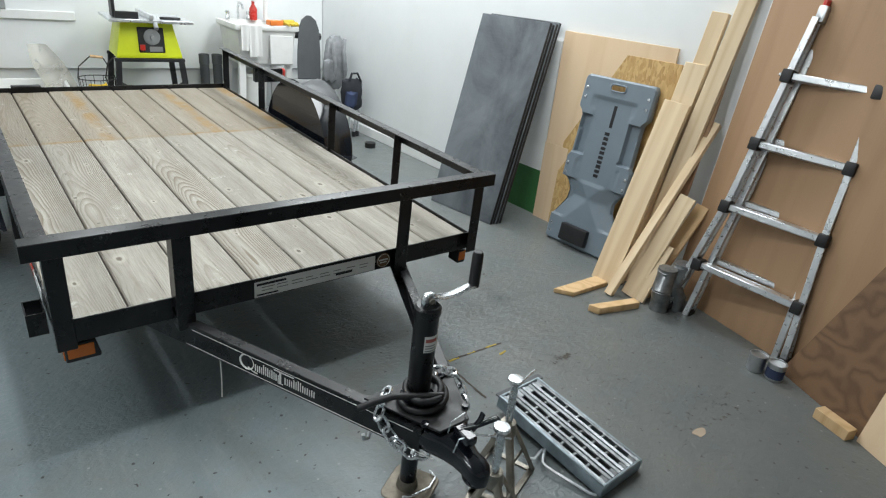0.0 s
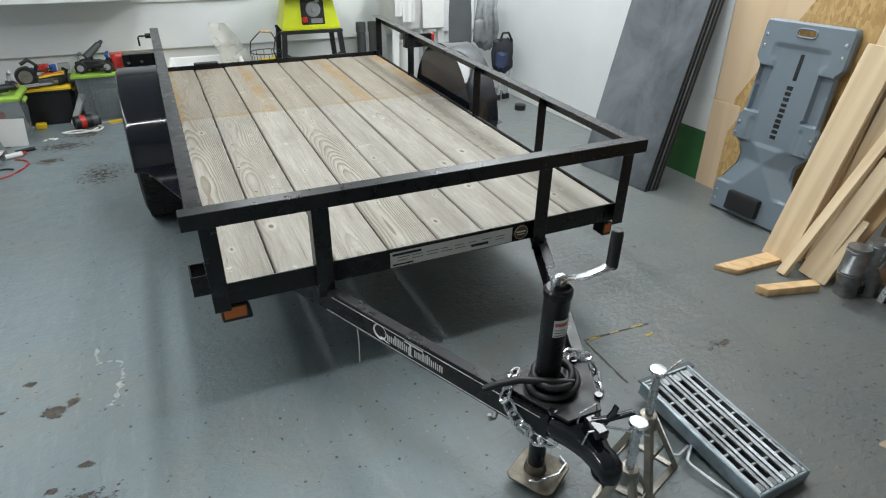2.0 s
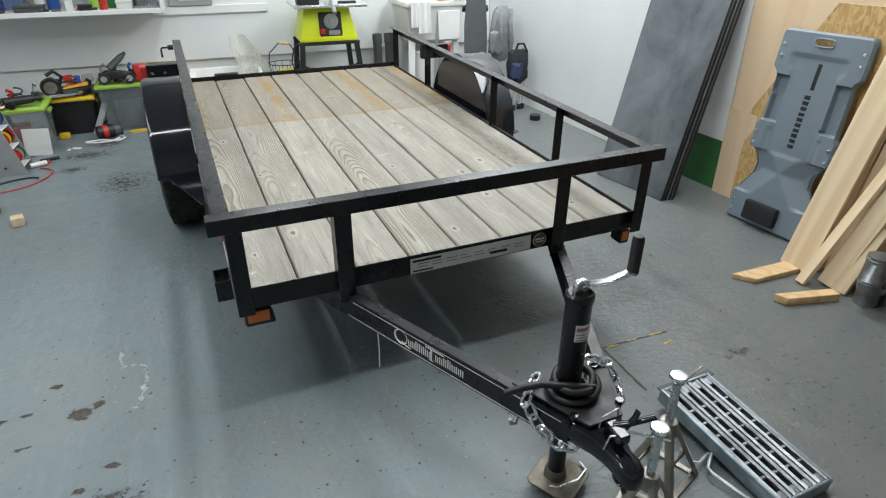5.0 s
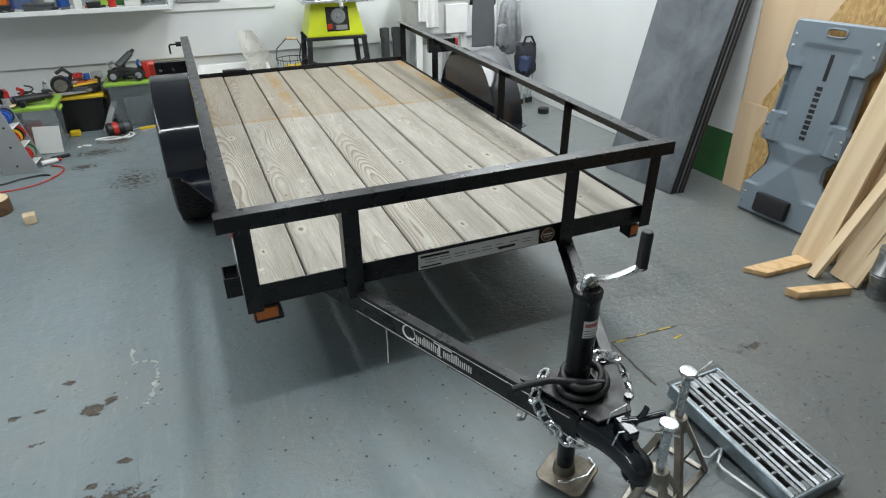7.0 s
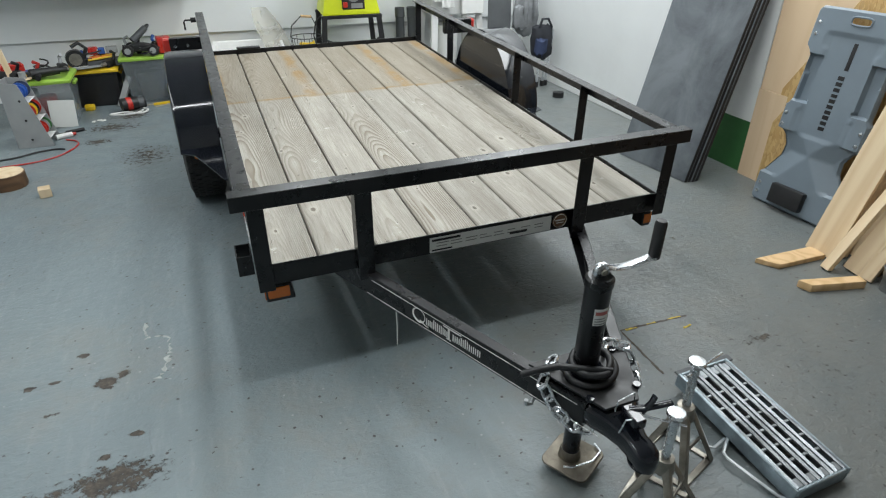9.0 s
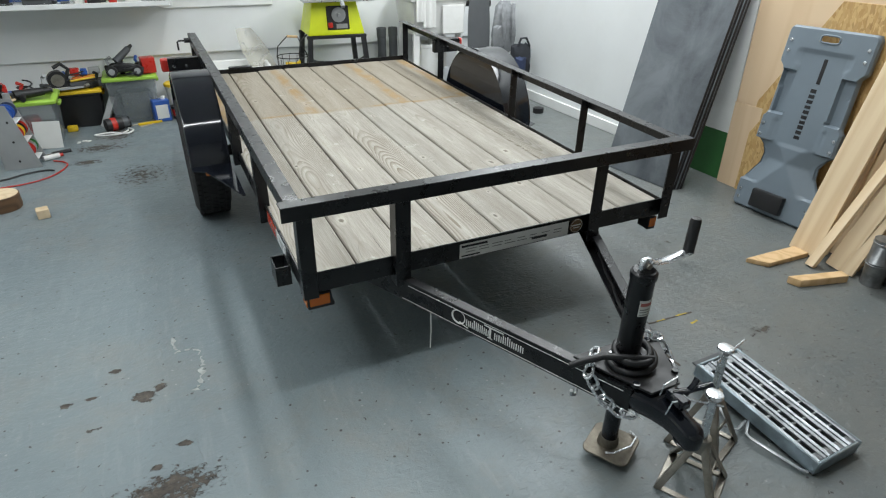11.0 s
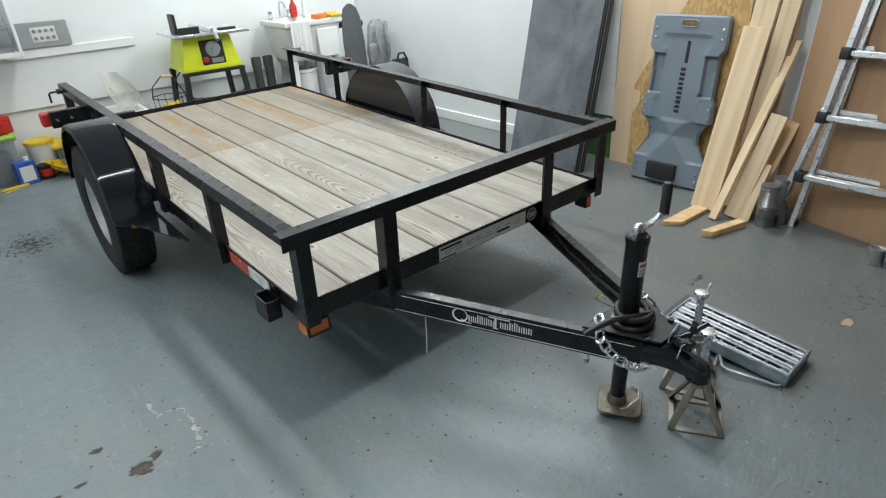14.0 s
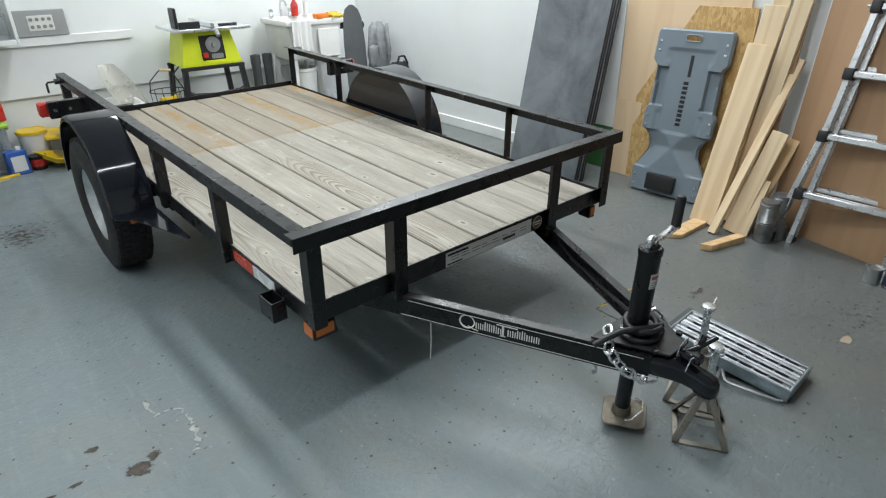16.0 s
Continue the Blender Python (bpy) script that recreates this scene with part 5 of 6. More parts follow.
# lies a little tilted: its far end rests on the folded leg
ramp = thing("steel_ramp", pose(1.243, -1.045, 0.004, 4.6, 0, 1.5), "galvanised slotted steel ramp lying on its folded leg", "ramp")
for x0, x1 in ((0, 0.012), (RW - 0.012, RW)):
    part("side_channel", bbox(x0, 0, 0, x1, RL, 0.05, 0.003), M_RAMPSIDE, ramp)
for y0 in (0.0, RL - 0.01):
    part("end_bar", bbox(0.0125, y0, 0.0, RW - 0.0125, y0 + 0.01, 0.05, 0.003), M_RAMPSIDE, ramp)
# black sheet added below the slats to stand in for shade in the slots
part("slot_shade_plate", bbox(0.013, 0.011, 0.016, RW - 0.013, RL - 0.011, 0.02, 0.001), M_PLASTIC, ramp, "black plate standing in for the shade under the slots")
for k in range(4):
    xc = 0.036 + k * 0.05
    for y0, y1 in ((0.012, 0.04), (0.085, 0.095), (0.14, 0.15), (0.195, 0.205), (0.25, 0.26), (0.305, 0.315), (0.36, 0.37), (0.43, RL - 0.011)):
        part("slot_bridge", bbox(xc - 0.0095, y0, 0.036, xc + 0.0095, y1, 0.043, 0.002), M_RAMP, ramp)
    for s in (-1, 1):
        pr = [(s * 0.01, 0.043), (s * 0.016, 0.049), (s * 0.0225, 0.044), (s * 0.0225, 0.03), (s * 0.01, 0.036)]
        part("slat", rings(bmnew(), [[(xc + a, y, z) for a, z in pr] for y in (0.011, RL - 0.011)]), M_RAMP, ramp)
leg1 = [(-0.012, 0.39, 0.012), (-0.07, 0.25, 0.001), (-0.075, 0.235, 0.0), (-0.06, 0.225, 0.0), (-0.005, 0.24, 0.0)]
part("folded_leg", sweep(bmnew(), leg1, 0.0055, 6, False, 0.6), M_GALV, ramp)
leg2 = [(0.0, 0.235, 0.004), (-0.05, 0.2, 0.002), (-0.055, 0.18, 0.004), (-0.018, 0.03, 0.006), (-0.006, 0.012, 0.008)]
part("folded_leg", sweep(bmnew(), leg2, 0.0055, 6, False, 0.6), M_GALV, ramp)
part("lip_plate", bbox(0.02, RL + 0.001, 0.02, RW + 0.04, RL + 0.03, 0.027, 0.002), M_DGREY, ramp)
part("far_foot", bbox(0.03, RL - 0.03, -0.042, RW - 0.03, RL - 0.02, 0.0, 0.002), M_GALV, ramp)

# hatch in the floor: a thin frame and remains of yellow paint
def strip_on_floor(name, pts, w, mat, label, h=0.0015, seed=1, rag=0.3):
    """A flat ragged strip along a line."""
    r = random.Random(seed)
    b = bmnew()
    pts = [Vector((*p, 0)) for p in pts]
    line = []
    for a, c in zip(pts, pts[1:]):
        n = max(2, int((c - a).length / 0.012))
        line += [a.lerp(c, k / n) for k in range(n)]
    line.append(pts[-1])
    loops = []
    for i, p in enumerate(line):
        d = (line[min(i + 1, len(line) - 1)] - line[max(i - 1, 0)]).normalized()
        s = Vector((-d.y, d.x, 0))
        a, c = w * (1 - rag * r.random()) / 2, w * (1 - rag * r.random()) / 2
        loops.append([p + s * a, p - s * c, p - s * c + Vector((0, 0, h)), p + s * a + Vector((0, 0, h))])
    return solo(name, rings(b, loops), mat, pose(0, 0, 0), label, "floor mark", kind="structure")


M_SEAM = plain("dirty_seam", (0.08, 0.065, 0.05), 0.8, vary=0.4, scale=30.0)
M_CHALK = plain("peeling_strip", (0.42, 0.43, 0.42), 0.7, vary=0.3, scale=40.0)
M_FLECK = plain("yellow_flecks", (0.5, 0.36, 0.03), 0.6, vary=0.3, scale=40.0)
strip_on_floor("floor_seam", [(1.585, -0.228), (1.28, -0.214), (1.27, -0.48)], 0.012, M_SEAM, "dirty seam of a hatch in the floor", seed=3, rag=0.7)
strip_on_floor("floor_mark", [(1.3, -0.219), (1.35, -0.222)], 0.012, M_FLECK, "flecks of old yellow paint on the floor", 0.0024, 4, 0.9)
strip_on_floor("floor_mark", [(1.4, -0.22), (1.44, -0.222)], 0.014, M_FLECK, "flecks of old yellow paint on the floor", 0.0024, 5, 0.9)
strip_on_floor("floor_mark", [(1.5, -0.222), (1.56, -0.226)], 0.012, M_FLECK, "flecks of old yellow paint on the floor", 0.0024, 6, 0.9)
strip_on_floor("floor_mark", [(1.52, -0.29), (1.56, -0.285)], 0.012, M_FLECK, "flecks of old yellow paint on the floor", 0.0024, 7, 0.9)
for k, pts in enumerate(([(-0.452, 0.515), (-0.437, 0.47), (-0.44, 0.425)], [(-0.442, 0.405), (-0.42, 0.41)], [(-0.405, 0.413), (-0.378, 0.41), (-0.36, 0.395), (-0.352, 0.36)], [(-0.351, 0.345), (-0.354, 0.285)], [(-0.356, 0.272), (-0.368, 0.21), (-0.378, 0.185)], [(-0.382, 0.175), (-0.39, 0.15)])):
    strip_on_floor("floor_mark", pts, (0.03, 0.02, 0.026, 0.03, 0.038, 0.042)[k], M_CHALK, "ragged remains of pale peeling tape", 0.0012, 8 + k, 1.4)
solo("floor_mark", prism(bmnew(), [(0.03 * (1 + 0.25 * math.sin(3 * t + 1)) * math.cos(t), 0.022 * (1 + 0.2 * math.cos(2 * t)) * math.sin(t)) for t in (2 * math.pi * k / 18 for k in range(18))], 0.0, 0.0015), plain("tan_spot", (0.42, 0.33, 0.24), 0.7), pose(1.821, -1.049, 0), "tan spot of spilt filler on the floor", "floor mark", kind="structure")

# ---- along the back wall ----
# table saw on a folding stand
saw = thing("table_saw", far_pose(1.203, 3.715, 0.0, 0, 0, -4), "lime-green table saw on a black folding stand", "table saw")
b = bmnew()
rings(b, [[(-0.255, -0.2, 0.69), (0.255, -0.2, 0.69), (0.255, 0.24, 0.69), (-0.255, 0.24, 0.69)], [(-0.25, -0.2, 0.72), (0.25, -0.2, 0.72), (0.25, 0.24, 0.72), (-0.25, 0.24, 0.72)],
           [(-0.205, -0.17, 0.93), (0.205, -0.17, 0.93), (0.205, 0.2, 0.93), (-0.205, 0.2, 0.93)], [(-0.2, -0.165, 0.965), (0.2, -0.165, 0.965), (0.2, 0.2, 0.965), (-0.2, 0.2, 0.965)]])
part("housing", bev(b, 0.012, 2), M_LIME, saw, "lime-green housing")
part("front_panel", place(bbox(-0.1, -0.008, 0.0, 0.1, 0.004, 0.2, 0.006), pose(0.02, -0.197, 0.735, -8)), M_PLASTIC, saw, "black control panel")
hw = place(lathe(bmnew(), [(0.02, 0), (0.06, 0.004), (0.064, 0.014), (0.05, 0.022), (0.018, 0.02), (0.014, 0.05)], 24), pose(0.025, -0.185, 0.86, 90))
part("hand_wheel", hw, M_MGREY, saw, "grey hand wheel")
part("switch", bbox(-0.075, -0.225, 0.755, -0.035, -0.205, 0.8, 0.004), M_RED, saw, "red switch")
part("warning_label", place(bbox(-0.03, -0.004, 0, 0.07, 0.0, 0.04, 0.001), pose(0.03, -0.203, 0.745, -8)), M_INK, saw)
tb = part("tabletop", bbox(-0.29, -0.29, 0.975, 0.34, 0.3, 1.0, 0.005), M_ALU, saw, "grey metal tabletop")
part("fence", bbox(0.0, -0.3, 1.001, 0.035, 0.3, 1.04, 0.004), M_ALU, tb)
part("mitre_gauge", bbox(-0.24, -0.26, 1.001, -0.07, -0.235, 1.055, 0.004), M_PLASTIC, tb)
part("blade_guard", bbox(-0.25, -0.2, 1.001, -0.225, -0.05, 1.16, 0.006), M_PLASTIC, tb, "black raised guard")
part("push_stick", bbox(0.1, -0.2, 1.001, 0.26, -0.17, 1.02, 0.005), M_PLASTIC, tb)
part("rail_knob", rod(bmnew(), (0.04, -0.3, 0.98), (0.04, -0.34, 0.94), 0.018), M_MGREY, saw)
for sx in (-1, 1):
    for sy in (-0.19, 0.23):
        part("leg", bev(rings(bmnew(), [[(sx * x - 0.022, y - 0.02, z), (sx * x + 0.022, y - 0.02, z), (sx * x + 0.022, y + 0.02, z), (sx * x - 0.022, y + 0.02, z)] for x, y, z in ((0.3, sy * 1.25, 0.0), (0.24, sy, 0.69))]), 0.004), M_PLASTIC, saw)
part("stand_frame", bbox(-0.27, -0.21, 0.662, 0.27, -0.175, 0.689, 0.004), M_PLASTIC, saw)
part("stand_frame", bbox(-0.27, 0.215, 0.662, 0.27, 0.25, 0.689, 0.004), M_PLASTIC, saw)
part("stretcher", sweep(bmnew(), [(-0.275, -0.2, 0.5), (-0.2, -0.205, 0.462), (0.0, -0.21, 0.448), (0.2, -0.205, 0.462), (0.275, -0.2, 0.5)], 0.016, 8), M_PLASTIC, saw)
part("cord", sweep(bmnew(), [(-0.2, 0.05, 0.7), (-0.3, 0.0, 0.62), (-0.34, -0.1, 0.52), (-0.32, -0.12, 0.42), (-0.26, -0.15, 0.36)], 0.006, 6), M_PLASTIC, saw)

# two grey pipes on end
for k in range(2):
    t = thing("pipe", far_pose(1.72 + 0.11 * k, 3.89 - 0.01 * k, 0), "dark grey plastic pipe standing on end", "pipe", "standing pipes")
    part("tube", lathe(bmnew(), [(0.036, 0.0), (0.042, 0.0), (0.042, 0.585), (0.047, 0.59), (0.047, 0.675), (0.041, 0.675), (0.038, 0.62)], 22), M_DGREY, t)

# laundry sink
sink = thing("laundry_sink", far_pose(2.168, 3.773, 0.0, 0, 0, -3), "white plastic laundry sink with splashes of paint", "sink")
b = bmnew()
def rect(w, d, z):
    return [(-w, -d, z), (w, -d, z), (w, d, z), (-w, d, z)]
rings(b, [rect(0.23, 0.21, 0.62), rect(0.24, 0.235, 0.64), rect(0.275, 0.265, 0.93), rect(0.30, 0.29, 0.94), rect(0.30, 0.29, 0.985), rect(0.27, 0.25, 0.985), rect(0.24, 0.22, 0.7)])
part("tub", bev(b, 0.01, 2), M_WHITE, sink)
for sx in (-1, 1):
    for sy in (-1, 1):
        part("leg", bev(rings(bmnew(), [[(sx * x - 0.03, sy * y - 0.02, z), (sx * x + 0.03, sy * y - 0.02, z), (sx * x + 0.03, sy * y + 0.02, z), (sx * x - 0.03, sy * y + 0.02, z)] for x, y, z in ((0.25, 0.23, 0.0), (0.22, 0.2, 0.65))]), 0.004), M_WHITE, sink)
tap = part("faucet", sweep(bmnew(), [(-0.1, 0.23, 0.985), (-0.1, 0.23, 1.1), (-0.1, 0.2, 1.14), (-0.1, 0.12, 1.13), (-0.1, 0.09, 1.09)], 0.011, 8), M_ZINC, sink, "chrome faucet")
for dx in (-0.2, 0.0):
    part("tap_handle", lathe(bmnew(), [(0.02, 0.985), (0.02, 1.01), (0.012, 1.02), (0.022, 1.04), (0.018, 1.06)], 12, pose(dx, 0.24, 0)), M_ZINC, sink)
part("drain_pipe", sweep(bmnew(), [(0, 0, 0.63), (0, 0, 0.42), (0.04, 0.05, 0.36), (0.08, 0.15, 0.4), (0.08, 0.25, 0.42)], 0.022, 10), M_WHITE, sink)
part("front_apron", bbox(0.02, -0.285, 0.64, 0.24, -0.262, 0.90, 0.006), M_WHITE, sink)


def cloth(w, h, folds, seed):
    r = random.Random(seed)
    b = bmnew()
    n = 16
    rows = []
    for j in range(10):
        z = h * j / 9
        rows.append([(w * (i / n - 0.5), -0.006 - 0.008 * math.sin(folds * i / n * 6.28 + seed) * (1 - 0.5 * j / 9), z + 0.004 * math.sin(3 * i)) for i in range(n + 1)] + [(w * (i / n - 0.5), 0.002 - 0.008 * math.sin(folds * i / n * 6.28 + seed) * (1 - 0.5 * j / 9), z + 0.004 * math.sin(3 * i)) for i in range(n, -1, -1)])
    return rings(b, rows)


solo("towel", cloth(0.12, 0.27, 2.0, 2), M_WHITE, far_pose(2.036, 3.492, 0.6728, 0, 0, -3), "white cloth hanging over the sink's rim", "towel")
solo("towel", cloth(0.1, 0.22, 1.5, 3), M_WHITE, far_pose(1.96, 3.496, 0.7229, 0, 0, -3), "white rag hanging over the sink's rim", "towel")
t = thing("bucket", far_pose(2.1, 3.72, 0.0), "white plastic bucket below the sink", "bucket")
part("pail", lathe(bmnew(), [(0.095, 0.0), (0.1, 0.004), (0.125, 0.5), (0.132, 0.505), (0.132, 0.535), (0.122, 0.53), (0.09, 0.02)], 24), M_WHITE, t)
solo("rag_pile", lathe(bmnew(), [(0.11, 0.0), (0.13, 0.04), (0.1, 0.12), (0.12, 0.2), (0.06, 0.3), (0.02, 0.33)], 14), M_GREY, far_pose(2.244, 3.53, 0.0), "heap of grey rags under the sink", "rags")
t = thing("spray_bottle", far_pose(2.225, 3.99, 0.9308), "red spray bottle on the sink's rim", "bottle")
part("bottle", lathe(bmnew(), [(0.035, 0.0), (0.036, 0.1), (0.014, 0.14), (0.014, 0.17)], 16), M_RED, t)
part("trigger_head", bbox(-0.02, -0.05, 0.17, 0.02, 0.02, 0.2, 0.006), M_WHITE, t)
t = thing("caulk_tubes", far_pose(2.338, 3.981, 0.9308), "white upright tube on the sink's rim", "bottle")
part("tube", lathe(bmnew(), [(0.024, 0), (0.024, 0.2), (0.008, 0.21), (0.006, 0.26)], 14), M_WHITE, t)
solo("orange_sponge", bbox(-0.07, -0.04, 0, 0.07, 0.04, 0.045, 0.01, 2), M_ORANGE, far_pose(2.234, 3.541, 0.9318, 0, 0, 10), "orange sponge on the sink's rim", "sponge")
gl = bmnew()
for k in range(5):
    sweep(gl, [(0.03 * k, 0, 0.02), (0.03 * k + 0.01, -0.05, 0.025), (0.03 * k + 0.02 * math.sin(k), -0.1, 0.012)], 0.012, 8)
rod(gl, (0.0, 0.0, 0.025), (0.13, 0.0, 0.025), 0.026)
solo("work_glove", gl, plain("yellow_glove", (0.55, 0.4, 0.04), 0.8, vary=0.25, scale=30.0), far_pose(2.31, 3.556, 0.9308, 0, 0, 15), "yellow work glove lying on the sink's rim", "glove")

# longboard leaning in the corner
bl = bmnew()
prof = [(0.02, 0.0), (0.075, 0.03), (0.105, 0.12), (0.115, 0.35), (0.115, 0.75), (0.1, 0.98), (0.07, 1.06), (0.02, 1.1)]
poly = [(x, z) for x, z in prof] + [(-x, z) for x, z in prof[::-1]]
lbm, _ = stand_pose((2.483, 3.363, 0.0), (2.54, 3.505, 1.04), (1, -0.12, 0))
lbd = thing("longboard", lbm @ Matrix.Scale(0.945, 4), "black longboard standing on its tail in the corner", "skateboard")
part("deck", bev(rings(bmnew(), [[(x, y, z) for x, z in poly] for y in (0, 0.012)]), 0.003), M_DGREY, lbd)
for z in (0.2, 0.92):
    part("truck", bbox(-0.09, 0.013, z - 0.015, 0.09, 0.05, z + 0.015, 0.004), M_GALV, lbd)
    for s in (-1, 1):
        part("wheel", rod(bmnew(), (s * 0.085, 0.05, z), (s * 0.13, 0.05, z), 0.032, seg=16), M_PLASTIC, lbd)


def blob(pts, mat_seed):
    """A soft lumpy roll through points of x, y, z, radius."""
    r = random.Random(mat_seed)
    b = bmnew()
    loops = []
    for x, y, z, q in pts:
        loops.append([(x + q * (1 + 0.16 * r.uniform(-1, 1)) * math.cos(t), y + 0.62 * q * (1 + 0.16 * r.uniform(-1, 1)) * math.sin(t), z + 0.02 * r.uniform(-1, 1)) for t in (2 * math.pi * k / 18 for k in range(18))])
    return rings(b, loops)


# grey bag hung against the side wall
bag = thing("grey_backpack", far_pose(2.789, 3.446, 0.0), "grey fabric backpack hanging on the white wall", "bag")
part("body", blob([(0, 0, 0.42, 0.04), (0, 0, 0.45, 0.1), (-0.01, 0, 0.6, 0.13), (0, 0.0, 0.75, 0.11), (0, 0.02, 0.86, 0.1), (0, 0.02, 0.91, 0.05)], 3), M_GREY, bag)
part("pocket", blob([(-0.1, -0.06, 0.5, 0.03), (-0.1, -0.06, 0.53, 0.075), (-0.1, -0.06, 0.68, 0.07), (-0.1, -0.06, 0.7, 0.03)], 4), M_GREY, bag)
for s in (-0.06, 0.05):
    part("strap", sweep(bmnew(), [(s, -0.07, 0.9), (s - 0.03, -0.12, 0.8), (s - 0.02, -0.13, 0.66), (s, -0.09, 0.55)], 0.018, 8, False, 0.35), M_GREY, bag)
# folded camp chair in its bag
cc = thing("folding_chair", far_pose(2.798, 3.153, 0.0), "folded camp chair with navy and black cloth", "chair")
part("cloth", blob([(0, 0, 0.26, 0.06), (0, 0, 0.3, 0.1), (0, 0, 0.44, 0.11), (0, 0, 0.54, 0.1), (0, 0, 0.56, 0.05)], 5), M_DARK, cc)
part("pocket", blob([(-0.04, -0.06, 0.3, 0.03), (-0.04, -0.06, 0.33, 0.06), (-0.04, -0.06, 0.44, 0.06), (-0.04, -0.06, 0.45, 0.02)], 6), M_NAVY, cc)
part("handle", sweep(bmnew(), [(-0.05, -0.03, 0.55), (-0.03, -0.04, 0.62), (0.03, -0.04, 0.62), (0.08, -0.03, 0.54)], 0.011, 8), M_DARK, cc)
for dx, top in ((-0.05, 0.32), (0.03, 0.5), (0.07, 0.52)):
    part("leg", rod(bmnew(), (dx, -0.02 + dx * 0.3, 0.02), (dx + 0.03, -0.02, top), 0.013, seg=10), M_ALU, cc)
    part("foot", rod(bmnew(), (dx, -0.02 + dx * 0.3, 0.0), (dx, -0.02 + dx * 0.3, 0.05), 0.022, seg=12), M_PLASTIC, cc)

# outlet plate and the long shelf
pl = thing("outlet_panel", far_pose(0.177, 4.195, 1.013, 0, 0, ROOM_TURN), "grey metal outlet panel leaning on the ledge", "outlet panel")
part("plate", bbox(-0.185, -0.02, -0.1, 0.185, 0.0, 0.1, 0.006), M_MGREY, pl)
part("socket_card", bbox(-0.09, -0.024, -0.055, 0.09, -0.0205, 0.06, 0.002), M_PAPER, pl)
for k in range(8):
    part("socket", rod(bmnew(), (-0.065 + 0.043 * (k % 4), -0.03, -0.025 + 0.055 * (k // 4)), (-0.065 + 0.043 * (k % 4), -0.0245, -0.025 + 0.055 * (k // 4)), 0.014, seg=12), M_INK, pl)

# things behind the trailer
tr = thing("plastic_tray", far_pose(0.344, 3.782, 0.0, 0, 0, -4), "shallow white plastic storage tub", "tub")
b = bmnew()
rings(b, [rect(0.25, 0.17, 0.0), rect(0.29, 0.2, 0.44), rect(0.305, 0.215, 0.445), rect(0.305, 0.215, 0.465), rect(0.28, 0.19, 0.46), rect(0.24, 0.16, 0.02)])
part("tub", bev(b, 0.008, 2), M_WHITE, tr)
ms = bmnew()
loops = []
for j in range(9):
    z = j / 8
    yy, bulge = 0.3 * z + 0.03 * math.sin(3 * z), 0.04
    w = 0.115 if j < 7 else 0.1 - 0.035 * (j - 7)
    loops.append([(w * (i / 6 - 1) - 0.28 * z, yy + bulge * math.cos((i / 6 - 1) * 1.5), 0.74 * z) for i in range(13)] + [(w * (i / 6 - 1) - 0.28 * z, yy + bulge * math.cos((i / 6 - 1) * 1.5) + 0.004, 0.74 * z) for i in range(12, -1, -1)])
rings(ms, loops)
solo("plastic_sheet", ms, M_SHEETCLR, far_pose(0.745, 3.614, 0.0, 0, 0, 0), "curled milky plastic sheet leaning on the wall", "plastic sheet")
bk = thing("wire_basket", far_pose(0.802, 3.572, 0.0), "black wire basket with yellow things in it", "basket")
for z, r in ((0.02, 0.10), (0.2, 0.115), (0.38, 0.125), (0.53, 0.135)):
    part("hoop", sweep(bmnew(), [(r * math.cos(t), r * math.sin(t), z) for t in (2 * math.pi * k / 20 for k in range(20))], 0.004, 6, True), M_PLASTIC, bk)
for k in range(12):
    t = 2 * math.pi * k / 12
    part("wire", rod(bmnew(), (0.1 * math.cos(t), 0.1 * math.sin(t), 0.0), (0.135 * math.cos(t), 0.135 * math.sin(t), 0.53), 0.0025, seg=6), M_PLASTIC, bk)
part("handle", sweep(bmnew(), [(-0.135, 0, 0.53), (-0.12, 0, 0.62), (-0.03, 0, 0.7), (0.06, 0, 0.69), (0.135, 0, 0.53)], 0.005, 6), M_PLASTIC, bk)
part("grip", rod(bmnew(), (-0.03, 0, 0.7), (0.06, 0, 0.69), 0.011), M_PINE2, bk)
solo("yellow_sponges", blob([(0, 0, 0.0, 0.06), (0, 0, 0.03, 0.085), (0.02, 0, 0.36, 0.085), (0.02, 0, 0.47, 0.06)], 9), M_YELLOW, far_pose(0.783, 3.572, 0.0057), "heap of yellow sponges in the wire basket", "sponges")

# ---- shelf and tubs along the back wall's left half ----
shelf = thing("wall_shelf", far_pose(-0.065, 3.79, 0.9166, 0, 0, ROOM_TURN), "long white painted wall shelf crowded with supplies", "shelf")
part("board", bbox(-2.7, 0.0, 0.0, 0.0, 0.475, 0.03, 0.003), M_TRIM, shelf)
part("front_lip", bbox(-2.7, -0.008, -0.004, 0.0, -0.0005, 0.034, 0.003), M_TRIM, shelf)
part("side_panel", bbox(0.0005, -0.008, -0.004, 0.022, 0.475, 0.5, 0.003), M_TRIM, shelf)



def on_shelf(x, y):
    return far_pose(-0.065, 3.79, 0.9455, 0, 0, ROOM_TURN) @ pose(x, y, 0)


def carton(x, y, w, d, h, mat, label, turn=0.0, name="box", cat="box"):
    t = thing(name, on_shelf(x, y) @ pose(0, 0, 0, 0, 0, turn), label, cat, "supplies on the shelf")
    part("body", bbox(-w / 2, 0, 0, w / 2, d, h, 0.004), mat, t)
    part("lid", bbox(-w / 2 - 0.003, -0.003, h + 0.0005, w / 2 + 0.003, d + 0.003, h + 0.02, 0.003), mat, t)


